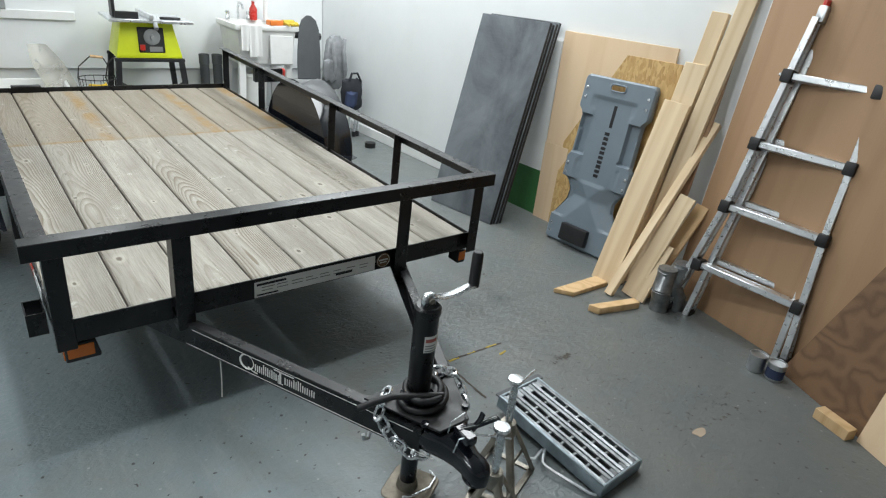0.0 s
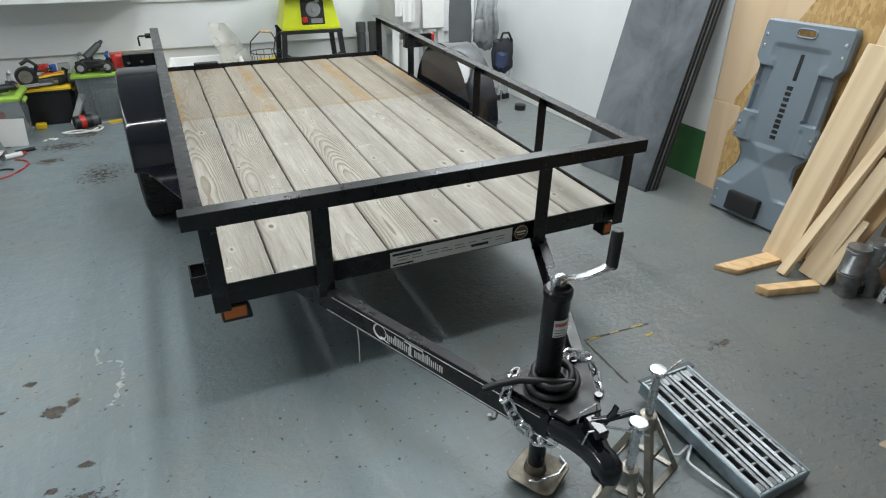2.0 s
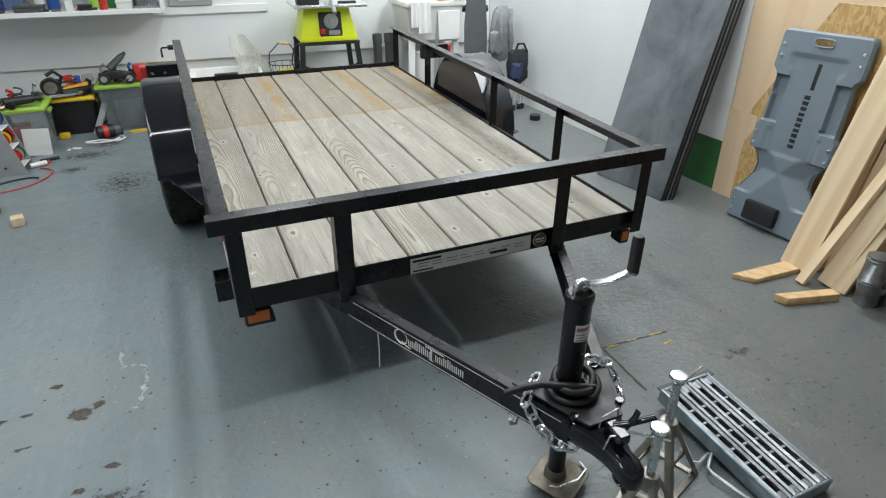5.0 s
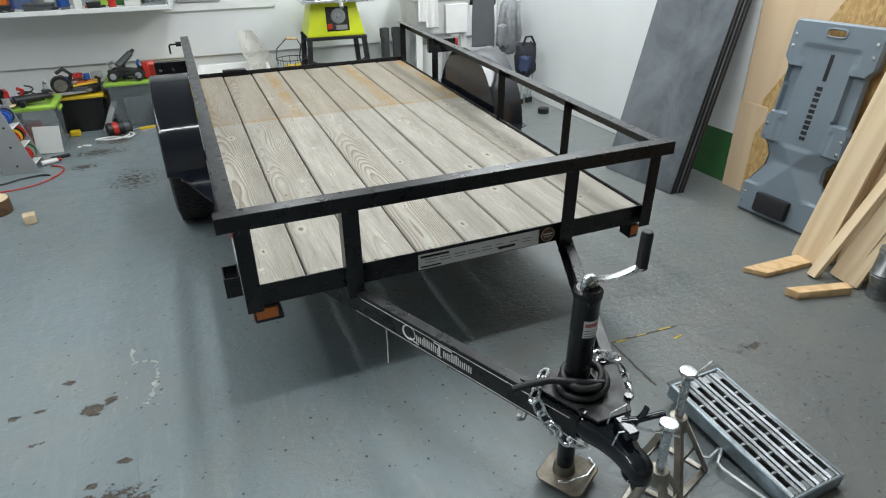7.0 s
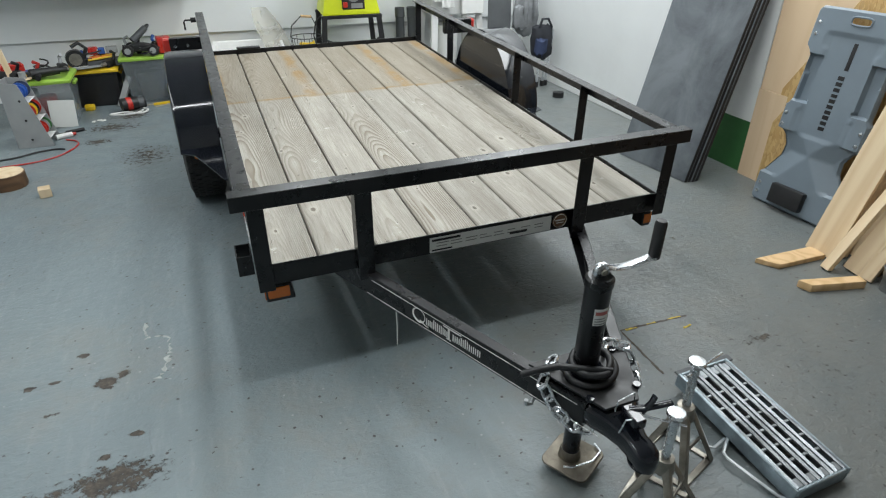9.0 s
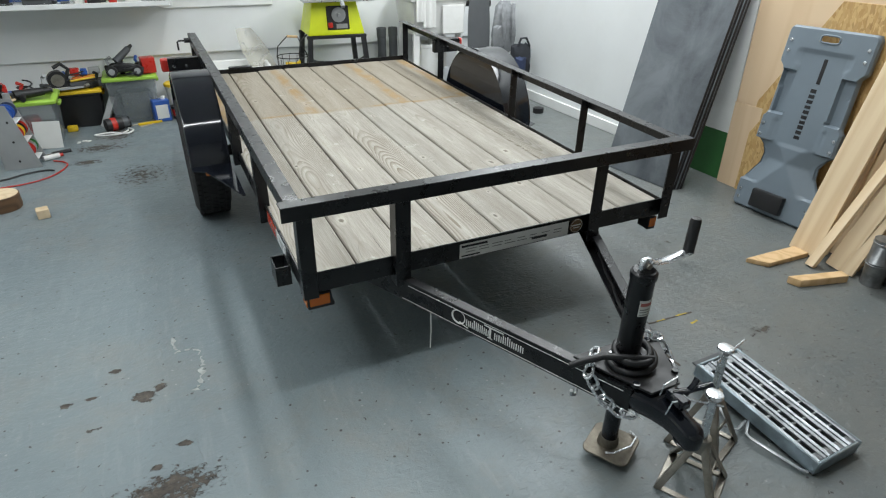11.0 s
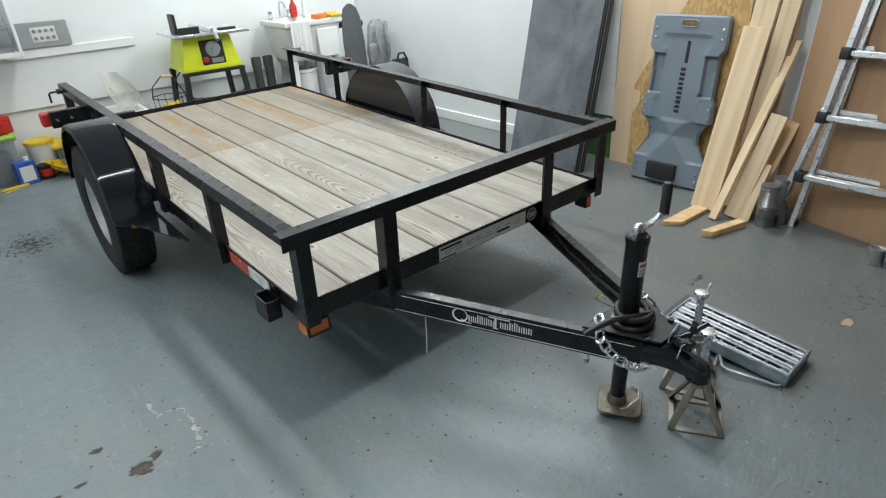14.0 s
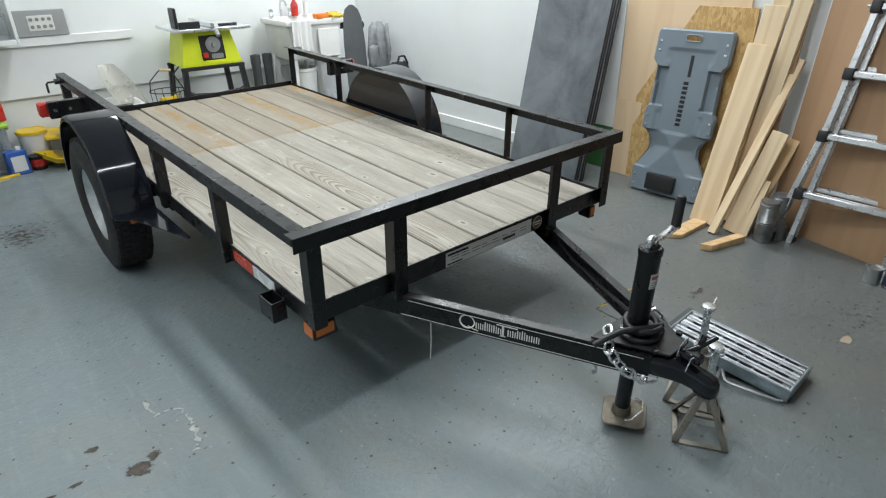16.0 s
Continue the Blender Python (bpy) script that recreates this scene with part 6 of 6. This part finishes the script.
def canister(x, y, r, h, mat, label, capmat=None, name="can", cat="can"):
    t = thing(name, on_shelf(x, y), label, cat, "supplies on the shelf")
    part("body", lathe(bmnew(), [(r * 0.96, 0), (r, 0.004), (r, h * 0.78), (r * 0.5, h * 0.88), (r * 0.45, h * 0.9)], 18), mat, t)
    part("cap", lathe(bmnew(), [(r * 0.55, h * 0.88), (r * 0.55, h), (r * 0.3, h * 1.01)], 16), capmat or M_WHITE, t)


carton(-0.1, 0.03, 0.15, 0.2, 0.16, M_BIN, "clear plastic box on the shelf")
carton(-0.27, 0.06, 0.12, 0.12, 0.045, M_PAPER, "flat white carton on the shelf")
canister(-0.42, 0.05, 0.03, 0.1, M_RED, "red can lying among supplies on the shelf", M_PLASTIC)
carton(-0.36, 0.2, 0.18, 0.18, 0.14, M_GREEN, "green cardboard box on the shelf")
carton(-0.55, 0.02, 0.1, 0.09, 0.025, M_PLASTIC, "black tool case on the shelf", 10)
carton(-0.66, 0.03, 0.06, 0.04, 0.085, M_PAPER, "white packet standing on the shelf", 25)
canister(-0.78, 0.12, 0.045, 0.26, M_BLUE, "blue spray can on the shelf")
canister(-0.87, 0.14, 0.045, 0.28, M_WHITE, "white bottle with a blue cap on the shelf", M_BLUE, "bottle", "bottle")
carton(-0.95, 0.02, 0.2, 0.1, 0.035, M_DGREY, "dark grey tool case on the shelf", -6)
carton(-1.0, 0.2, 0.28, 0.2, 0.14, M_BIN, "clear drawer box on the shelf")
carton(-1.2, 0.03, 0.14, 0.1, 0.03, M_PLASTIC, "black flat case on the shelf", 14)
carton(-1.24, 0.2, 0.1, 0.16, 0.2, M_ORANGE, "orange cardboard box on the shelf")
carton(-1.36, 0.05, 0.13, 0.2, 0.12, M_DGREY, "dark grey plastic case on the shelf")
carton(-1.5, 0.04, 0.09, 0.16, 0.11, M_PAPER, "white box with grey print on the shelf")
carton(-1.62, 0.04, 0.11, 0.18, 0.15, M_GREEN, "dark green box on the shelf")
carton(-1.75, 0.05, 0.1, 0.12, 0.06, M_PAPER, "small white carton on the shelf")
carton(-1.9, 0.05, 0.15, 0.2, 0.16, M_BLUE, "blue box on the shelf")
random.seed(21)
for k in range(9):
    x = -0.45 - 0.13 * k + random.uniform(-0.03, 0.03)
    m = on_shelf(x, 0.02) @ pose(0, 0, 0.012, 0, 0, random.uniform(-50, 50))
    t = thing("hand_tool", m, "small dark hand tool lying on the shelf edge", "tool", "tools on the shelf")
    part("handle", rod(bmnew(), (-0.05, 0.03, 0), (0.01, 0.03, 0.0), 0.011, 0.009), (M_PLASTIC, M_RED, M_DGREY)[k % 3], t)
    part("shaft", rod(bmnew(), (0.0105, 0.03, 0), (0.07, 0.03, 0.0), 0.004), M_ZINC, t)


def tote(x0, y0, x1, y1, h, body, lid, label, turn=0.0):
    """A storage tub with sloping sides, a rim and a lid."""
    cx, cy, w, d = (x0 + x1) / 2, (y0 + y1) / 2, (x1 - x0) / 2, (y1 - y0) / 2
    t = thing("storage_tote", pose(cx, cy, 0, 0, 0, turn), label, "storage bin", "storage bins")
    b = bmnew()
    rings(b, [rect(w - 0.04, d - 0.04, 0.0), rect(w - 0.03, d - 0.03, 0.006), rect(w - 0.012, d - 0.012, h - 0.05), rect(w - 0.002, d - 0.002, h - 0.048), rect(w - 0.002, d - 0.002, h - 0.035),
              rect(w - 0.016, d - 0.016, h - 0.036), rect(w - 0.034, d - 0.034, 0.012)])
    part("tub", bev(b, 0.012, 2, 50), body, t)
    b = bmnew()
    rings(b, [rect(w + 0.006, d + 0.006, h - 0.034), rect(w + 0.008, d + 0.008, h - 0.012), rect(w - 0.01, d - 0.01, h), rect(w - 0.03, d - 0.03, h), rect(w - 0.04, d - 0.04, h - 0.012)])
    part("lid", bev(b, 0.006, 2, 50), lid, t)
    for s in (-1, 1):
        part("handle", bbox(s * (w + 0.004) - 0.012, -0.06, h - 0.075, s * (w + 0.004) + 0.012, 0.06, h - 0.05, 0.005), lid, t)
    return t


t1 = tote(-1.417, 3.425, -0.977, 3.803, 0.352, M_BIN, M_LIMELID, "clear storage bin with a green lid, tools on top")
t2 = tote(-1.087, 3.895, -0.699, 4.255, 0.307, M_PLASTIC, M_YELLOW, "black storage bin with a yellow lid, tools on top")
t3 = tote(-0.668, 3.870, -0.272, 4.238, 0.383, M_BIN, M_LIMELID, "clear storage bin with a green lid, tools on top")
t4 = tote(-0.05, 3.92, 0.21, 4.2, 0.23, M_BIN, M_YELLOW, "clear storage bin with a yellow lid")
for x, y, w, d, h, mat, lab in ((-1.199, 3.614, 0.16, 0.16, 0.2, M_RED, "red parts inside the clear bin"), (-1.077, 3.595, 0.1, 0.16, 0.12, M_MGREY, "grey parts inside the clear bin"), (-1.303, 3.633, 0.14, 0.16, 0.25, M_DGREY, "dark parts inside the clear bin"), (-0.465, 4.049, 0.26, 0.2, 0.24, M_DGREY, "dark tools inside the clear bin")):
    solo("bin_contents", bbox(-w / 2, -d / 2, 0.0, w / 2, d / 2, h, 0.02, 2), mat, far_pose(x, y, 0.012, 0, 0, 12), lab, "parts")
solo("grey_card", bbox(-0.09, -0.003, 0, 0.09, 0.003, 0.21, 0.001), M_PAPER, far_pose(-1.086, 3.408, 0.0028, -4, 5, 4), "sheet of grey card leaning on the bin", "card")

# tools on the tubs
def hand_saw(x, y, z, turn):
    t = thing("circular_saw", far_pose(x, y, z, 0, 0, turn), "black circular saw lying on the bin lid", "power tool")
    part("blade_guard", rod(bmnew(), (0, -0.03, 0.075), (0, 0.03, 0.075), 0.074, seg=24), M_PLASTIC, t)
    part("blade", rod(bmnew(), (0, -0.034, 0.075), (0, -0.0305, 0.075), 0.05, seg=24), M_STEEL, t)
    part("motor", rod(bmnew(), (0.02, 0.031, 0.09), (0.02, 0.13, 0.09), 0.045, seg=18), M_PLASTIC, t)
    part("handle", sweep(bmnew(), [(0.06, 0.01, 0.06), (0.1, 0.01, 0.15), (0.05, 0.01, 0.2), (-0.01, 0.01, 0.17)], 0.016, 8), M_PLASTIC, t)


hand_saw(-0.988, 3.99, 0.308, 12)
t = thing("pencil_box", far_pose(-0.798, 4.028, 0.3081, 0, 0, 5), "clear box of orange sticks on the bin", "box")
part("tray", bbox(-0.12, -0.08, 0, 0.14, 0.08, 0.05, 0.004), M_DGREY, t)
for k in range(7):
    part("stick", rod(bmnew(), (-0.11 + 0.004 * k, -0.06 + 0.018 * k, 0.06 + 0.004 * (k % 3)), (0.1 - 0.006 * k, -0.05 + 0.017 * k, 0.078 + 0.005 * (k % 2)), 0.0085, seg=8), M_ORANGE if k % 3 else M_YELLOW, t)
part("red_block", bbox(-0.1, 0.0, 0.09, -0.03, 0.07, 0.15, 0.012, 2), M_RED, t)
part("blue_block", bbox(-0.02, 0.0, 0.09, 0.03, 0.06, 0.14, 0.006), M_BLUE, t)
part("grey_block", bbox(0.04, 0.0, 0.09, 0.13, 0.07, 0.145, 0.01, 2), M_MGREY, t)
t = thing("sheet_stack", far_pose(-0.921, 3.914, 0.3194, 0, 0, 14), "stack of pale papers lying on the bin lid", "papers")
part("paper", bbox(-0.14, -0.04, 0.0, 0.16, 0.06, 0.004, 0.001), M_PAPER, t)
part("paper", bbox(-0.1, -0.06, 0.0045, 0.14, 0.02, 0.008, 0.001), M_MGREY, t)
t = thing("toy_car", far_pose(-0.484, 3.955, 0.3837, 0, 0, -6), "black remote-control car on the bin lid", "toy car")
part("body", bev(rings(bmnew(), [[(-0.15, y, 0.03), (0.14, y, 0.03), (0.15, y, 0.06), (0.03, y, 0.09), (-0.06, y, 0.095), (-0.15, y, 0.06)] for y in (-0.055, 0.055)]), 0.008), M_PLASTIC, t)
for sx in (-0.1, 0.1):
    for sy in (-1, 1):
        w = part("wheel", rod(bmnew(), (sx, sy * 0.056, 0.045), (sx, sy * 0.095, 0.045), 0.045, seg=18), M_RUBBER, t)
        part("rim", rod(bmnew(), (sx, sy * 0.0955, 0.045), (sx, sy * 0.098, 0.045), 0.026, seg=14), M_MGREY, w)
t = thing("power_drill", far_pose(-0.465, 4.078, 0.3837, 0, -20, 30), "grey and black drill lying on the bin", "power tool")
part("barrel", rod(bmnew(), (-0.06, 0, 0.13), (0.1, 0, 0.17), 0.032, 0.026), M_DGREY, t)
part("grip", rod(bmnew(), (-0.02, 0, 0.12), (-0.06, 0, 0.012), 0.022), M_PLASTIC, t)
part("chuck", rod(bmnew(), (0.1, 0, 0.17), (0.14, 0, 0.18), 0.02, 0.012), M_PLASTIC, t)
solo("red_case", bbox(-0.05, -0.06, 0, 0.06, 0.06, 0.13, 0.008, 2), M_RED, far_pose(-0.319, 3.993, 0.3837, 0, 0, 8), "red plastic case on the bin lid", "case")
t = thing("folder", far_pose(-1.266, 3.633, 0.3525, 0, 0, 10), "blue plastic folder lying on the bin lid", "folder")
part("cover", bbox(-0.1, -0.06, 0.0, 0.12, 0.09, 0.028, 0.004), M_BLUE, t)
solo("red_box", bbox(-0.08, -0.06, 0, 0.08, 0.06, 0.085, 0.006), M_RED, far_pose(-1.369, 3.69, 0.3525, 0, 0, 20), "dull red box lying on the bin lid", "box")
t = thing("heat_gun", far_pose(-1.114, 3.519, 0.3525, 0, 0, 25), "black power tool lying on the bin lid", "power tool")
part("body", rod(bmnew(), (-0.12, 0, 0.04), (0.08, 0, 0.04), 0.038, 0.03), M_PLASTIC, t)
part("nozzle", rod(bmnew(), (0.081, 0, 0.04), (0.14, 0, 0.04), 0.018, 0.016), M_PLASTIC, t)
part("grip", rod(bmnew(), (-0.06, 0.0, 0.03), (-0.1, -0.1, 0.022), 0.02), M_PLASTIC, t)
timber("wood_strip", (-1.265, 3.363, 0.006), (-1.367, 3.497, 0.567), 0.04, 0.012, "thin pine strip leaning on the bin", M_PINE, (1, 0, 0))
t = thing("angle_grinder", far_pose(-1.332, 3.482, 0.3525, 0, 0, -30), "pale and black grinder lying on the bin lid", "power tool")
part("body", rod(bmnew(), (-0.1, 0, 0.04), (0.06, 0, 0.04), 0.03), M_PLASTIC, t)
part("disc", rod(bmnew(), (0.09, 0, 0.015), (0.09, 0, 0.022), 0.055, seg=22), M_PINE, t)
part("head", rod(bmnew(), (0.09, 0, 0.0225), (0.09, 0, 0.07), 0.026), M_MGREY, t)

# wire spool rack
rk = thing("spool_rack", far_pose(-1.125, 2.986, 0.0, 0, 0, -4), "grey metal rack of coloured wire spools", "rack")
sidep = [(-0.20, 0.0), (0.03, 0.0), (-0.085, 0.455), (-0.20, 0.47)]
for y0 in (0.0, 0.20):
    part("side_plate", bev(prism(bmnew(), sidep, y0, y0 + 0.006, Matrix(((1, 0, 0, 0), (0, 0, 1, 0), (0, 1, 0, 0), (0, 0, 0, 1)))), 0.001), M_MGREY, rk)
part("back_plate", bbox(-0.206, 0.0, 0.0, -0.2005, 0.206, 0.47, 0.001), M_MGREY, rk)
for row, (z, cols) in enumerate(((0.385, (M_BLUE, M_BLUE, M_NAVY)), (0.25, (M_RED, M_YELLOW, M_PLASTIC, M_RED)), (0.115, (M_RED, M_RED, M_MGREY, M_GREEN)))):
    xc = -0.085 + 0.255 * (0.385 - z) * 0.9
    part("shelf_bar", bbox(-0.2, 0.007, z - 0.066, xc + 0.03, 0.199, z - 0.06, 0.001), M_TRIM, rk)
    n = len(cols)
    for k, mm in enumerate(cols):
        y0 = 0.012 + k * 0.186 / n
        wd = 0.17 / n
        sp = part("spool", lathe(bmnew(), [(0.055, 0), (0.055, 0.005), (0.042, 0.006), (0.042, wd - 0.006), (0.055, wd - 0.005), (0.055, wd)], 20, Matrix(((1, 0, 0, xc - 0.035), (0, 0, 1, y0), (0, 1, 0, z), (0, 0, 0, 1)))), mm, rk)
for z in (0.06, 0.2, 0.34):
    part("screw", rod(bmnew(), (-0.1, -0.004, z), (-0.1, 0.0, z), 0.008, seg=8), M_PLASTIC, rk)

# loose things on the floor
t = thing("screwdriver", far_pose(-1.06, 3.229, 0.0132, 0, 0, 20), "black-handled screwdriver lying on the floor", "screwdriver")
part("handle", rod(bmnew(), (0.0, 0, 0), (0.13, 0, 0), 0.013, 0.014), M_PLASTIC, t)
part("shaft", rod(bmnew(), (-0.11, 0, 0), (-0.0005, 0, 0), 0.004), M_STEEL, t)
t = thing("glue_tube", far_pose(-1.051, 3.136, 0.0189, 0, 0, 25), "white tube lying on the floor", "tube")
part("tube", rod(bmnew(), (-0.06, 0, 0), (0.05, 0, 0), 0.019), M_WHITE, t)
part("cap", rod(bmnew(), (0.0505, 0, 0), (0.075, 0, 0), 0.012), M_RED, t)


def floor_cord(name, pts, r, mat, label):
    smooth = []
    pts = [Vector((*p, r + 0.0005)) for p in pts]
    for i in range(len(pts) - 1):
        p0, p1, p2, p3 = pts[max(i - 1, 0)], pts[i], pts[i + 1], pts[min(i + 2, len(pts) - 1)]
        for k in range(6):
            u = k / 6
            smooth.append(0.5 * ((2 * p1) + (p2 - p0) * u + (2 * p0 - 5 * p1 + 4 * p2 - p3) * u * u + (3 * p1 - p0 - 3 * p2 + p3) * u ** 3))
    smooth.append(pts[-1])
    return solo(name, sweep(bmnew(), smooth, r, 6), mat, pose(0, 0, 0), label, "cord")


floor_cord("extension_cord", [(-1.042, 3.078), (-0.977, 3.027), (-0.949, 2.944), (-0.986, 2.818), (-1.069, 2.709), (-1.209, 2.65), (-1.488, 2.634)], 0.005, M_RED, "thin red cord curling over the floor")
floor_cord("black_cord", [(-1.023, 2.86), (-1.079, 2.885), (-1.19, 2.86), (-1.302, 2.793), (-1.488, 2.759)], 0.006, M_PLASTIC, "black cord lying on the floor")
floor_cord("white_cord", [(-0.558, 3.656), (-0.614, 3.58), (-0.725, 3.572), (-0.8, 3.614), (-0.688, 3.639), (-0.577, 3.572), (-0.521, 3.648), (-0.558, 3.715)], 0.007, M_WHITE, "white cord coiled beside a power tool")
t = thing("router", far_pose(-0.632, 3.723, 0.0, 0, 0, 20), "dark red and black router lying on the floor", "power tool")
part("motor", rod(bmnew(), (-0.09, 0, 0.055), (0.04, 0, 0.055), 0.054, seg=18), M_PLASTIC, t)
part("band", rod(bmnew(), (-0.05, 0, 0.055), (-0.01, 0, 0.055), 0.0555, seg=18), M_RED, t)
part("collar", rod(bmnew(), (0.0405, 0, 0.055), (0.09, 0, 0.055), 0.045, seg=18), M_DGREY, t)
part("base_ring", rod(bmnew(), (0.0905, 0, 0.055), (0.1, 0, 0.055), 0.05, seg=18), M_PLASTIC, t)
timber("power_strip", (-0.744, 3.849, 0.004), (-0.632, 3.916, 0.227), 0.045, 0.025, "pale grey power strip leaning between the bins", M_MGREY, (1, -0.3, 0))
solo("yellow_tape", bbox(-0.04, -0.03, 0, 0.04, 0.03, 0.05, 0.015, 2), M_YELLOW, far_pose(-0.958, 3.832, 0.0), "yellow tape measure on the floor", "tape measure")
solo("yellow_level", bbox(-0.14, -0.012, 0, 0.06, 0.012, 0.02, 0.003), M_YELLOW, far_pose(-0.353, 3.815, 0.0, 0, 0, 12), "short yellow strip lying by the bin", "strip")
for k, (x, y) in enumerate(((-0.865, 3.497), (-0.837, 3.48), (-0.902, 3.472))):
    solo("plastic_scrap", bbox(-0.018, -0.012, 0, 0.018, 0.012, 0.008, 0.003), M_WHITE, pose(x, y, 0, 0, 0, 40 * k), "small scrap of white plastic", "scrap", "scraps on the floor")
lg = thing("log_slice", far_pose(-1.242, 2.29, 0.0, 0, 0, 20), "round slice of a pale log with bark", "log")
part("wood", lathe(bmnew(), [(0.1, 0.002), (0.103, 0.09), (0.1, 0.094), (0.05, 0.095)], 26), M_PINE, lg)
part("bark", lathe(bmnew(), [(0.104, 0.0), (0.109, 0.02), (0.107, 0.06), (0.108, 0.088), (0.1035, 0.0905)], 26, None, False), M_DARKPLY, lg)
solo("wood_block", bbox(-0.033, -0.035, 0, 0.033, 0.035, 0.055, 0.004), M_PINE, far_pose(-1.014, 2.051, 0.0, 0, 0, 12), "small pine block standing on the floor", "wood block")

# by the trailer's wheel
t = thing("solvent_can", far_pose(-0.285, 3.87, 0.0, 0, 0, 10), "blue metal solvent can on the floor", "can")
part("body", bbox(-0.07, -0.045, 0, 0.07, 0.045, 0.19, 0.006), M_BLUE, t)
part("label", bbox(-0.05, -0.0475, 0.03, 0.05, -0.0455, 0.15, 0.0005), M_PAPER, t, "pale printed label")
part("cap", rod(bmnew(), (0.03, 0, 0.19), (0.03, 0, 0.215), 0.018), M_WHITE, t)
t = thing("bucket", far_pose(-0.12, 4.05, 0.0), "white plastic pail with a yellow lid", "bucket")
part("pail", lathe(bmnew(), [(0.085, 0), (0.09, 0.004), (0.105, 0.25), (0.11, 0.255), (0.11, 0.265)], 24), M_WHITE, t)
part("lid", lathe(bmnew(), [(0.114, 0.262), (0.114, 0.285), (0.1, 0.29), (0.095, 0.284)], 24), M_YELLOW, t, "yellow lid")
t = thing("paint_tub", far_pose(-0.15, 3.9, 0.0), "small paint tub with a red and black label", "tub")
part("tub", lathe(bmnew(), [(0.05, 0), (0.06, 0.1), (0.065, 0.105), (0.065, 0.115)], 20), M_PLASTIC, t)
part("label", lathe(bmnew(), [(0.0545, 0.03), (0.0605, 0.09)], 20, None, False), M_RED, t)
pt = thing("paint_tray", far_pose(-0.01, 3.86, 0.0038, 9, 14, 30), "yellow plastic paint tray propped on the floor", "paint tray")
b = bmnew()
rings(b, [rect(0.12, 0.09, 0.0), rect(0.15, 0.12, 0.045), rect(0.165, 0.135, 0.046), rect(0.165, 0.135, 0.05), rect(0.145, 0.115, 0.05), rect(0.116, 0.086, 0.005)])
part("tray", place(bev(b, 0.005, 2), pose(0, 0, 0.045)), M_YELLOW, pt)


# more small things heaped on the tubs
random.seed(33)
HEAP = [(-1.351, 3.567, 0.352), (-1.209, 3.519, 0.352), (-1.039, 3.708, 0.352), (-0.931, 4.075, 0.308), (-0.742, 3.952, 0.308), (-0.836, 4.141, 0.308), (-0.579, 4.125, 0.384), (-0.371, 4.125, 0.384)]
for k, (x, y, z) in enumerate(HEAP):
    t = thing("cordless_tool", far_pose(x, y, z + 0.0005, 0, 0, random.uniform(0, 360)), "small black and coloured tool heaped on a bin", "power tool", "tools on the bins")
    part("body", bbox(-0.07, -0.028, 0.0, 0.06, 0.028, 0.055, 0.014, 2), (M_PLASTIC, M_DGREY)[k % 2], t)
    part("grip", sweep(bmnew(), [(-0.04, 0, 0.05), (-0.06, 0.01, 0.1), (-0.02, 0.015, 0.12)], 0.014, 8), (M_PLASTIC, M_RED, M_MGREY, M_BLUE)[k % 4], t)
    part("collar", rod(bmnew(), (0.0605, 0, 0.03), (0.1, 0, 0.03), 0.018, 0.014), (M_STEEL, M_YELLOW)[k % 2], t)
for k, (x, y, z, turn) in enumerate(((-0.884, 4.028, 0.34, 20), (-0.437, 3.898, 0.387, 60), (-1.162, 3.633, 0.359, 100))):
    pts = [(0.07 * math.cos(a * 0.6) * (1 + 0.02 * a), 0.05 * math.sin(a * 0.6), 0.012 + 0.004 * a) for a in range(22)]
    solo("extension_cord", sweep(bmnew(), pts, 0.006, 6), M_PLASTIC, pose(x, y, z - 0.01, 0, 0, turn), "black power cord coiled on a bin lid", "cord", "cords on the bins")
floor_cord("extension_cord", [(-0.67, 3.865), (-0.558, 3.798), (-0.419, 3.84), (-0.372, 3.782), (-0.465, 3.731)], 0.004, M_CLIP, "thin pale cord lying before the bin")
t = thing("wall_bottle", on_shelf(-0.5, 0.22), "green and white bottle on the shelf", "bottle", "supplies on the shelf")
part("bottle", lathe(bmnew(), [(0.04, 0), (0.042, 0.15), (0.018, 0.19), (0.018, 0.22)], 18), M_LIMELID, t)
part("cap", lathe(bmnew(), [(0.02, 0.221), (0.02, 0.25), (0.01, 0.252)], 14), M_WHITE, t)
for k in range(7):
    carton(-0.2 - 0.23 * k, 0.3, 0.17, 0.14, 0.12 + 0.05 * (k % 3), (M_DGREY, M_PAPER, M_BIN, M_CLIP, M_BLUE, M_MGREY, M_GREEN)[k], "box at the back of the shelf behind other supplies")
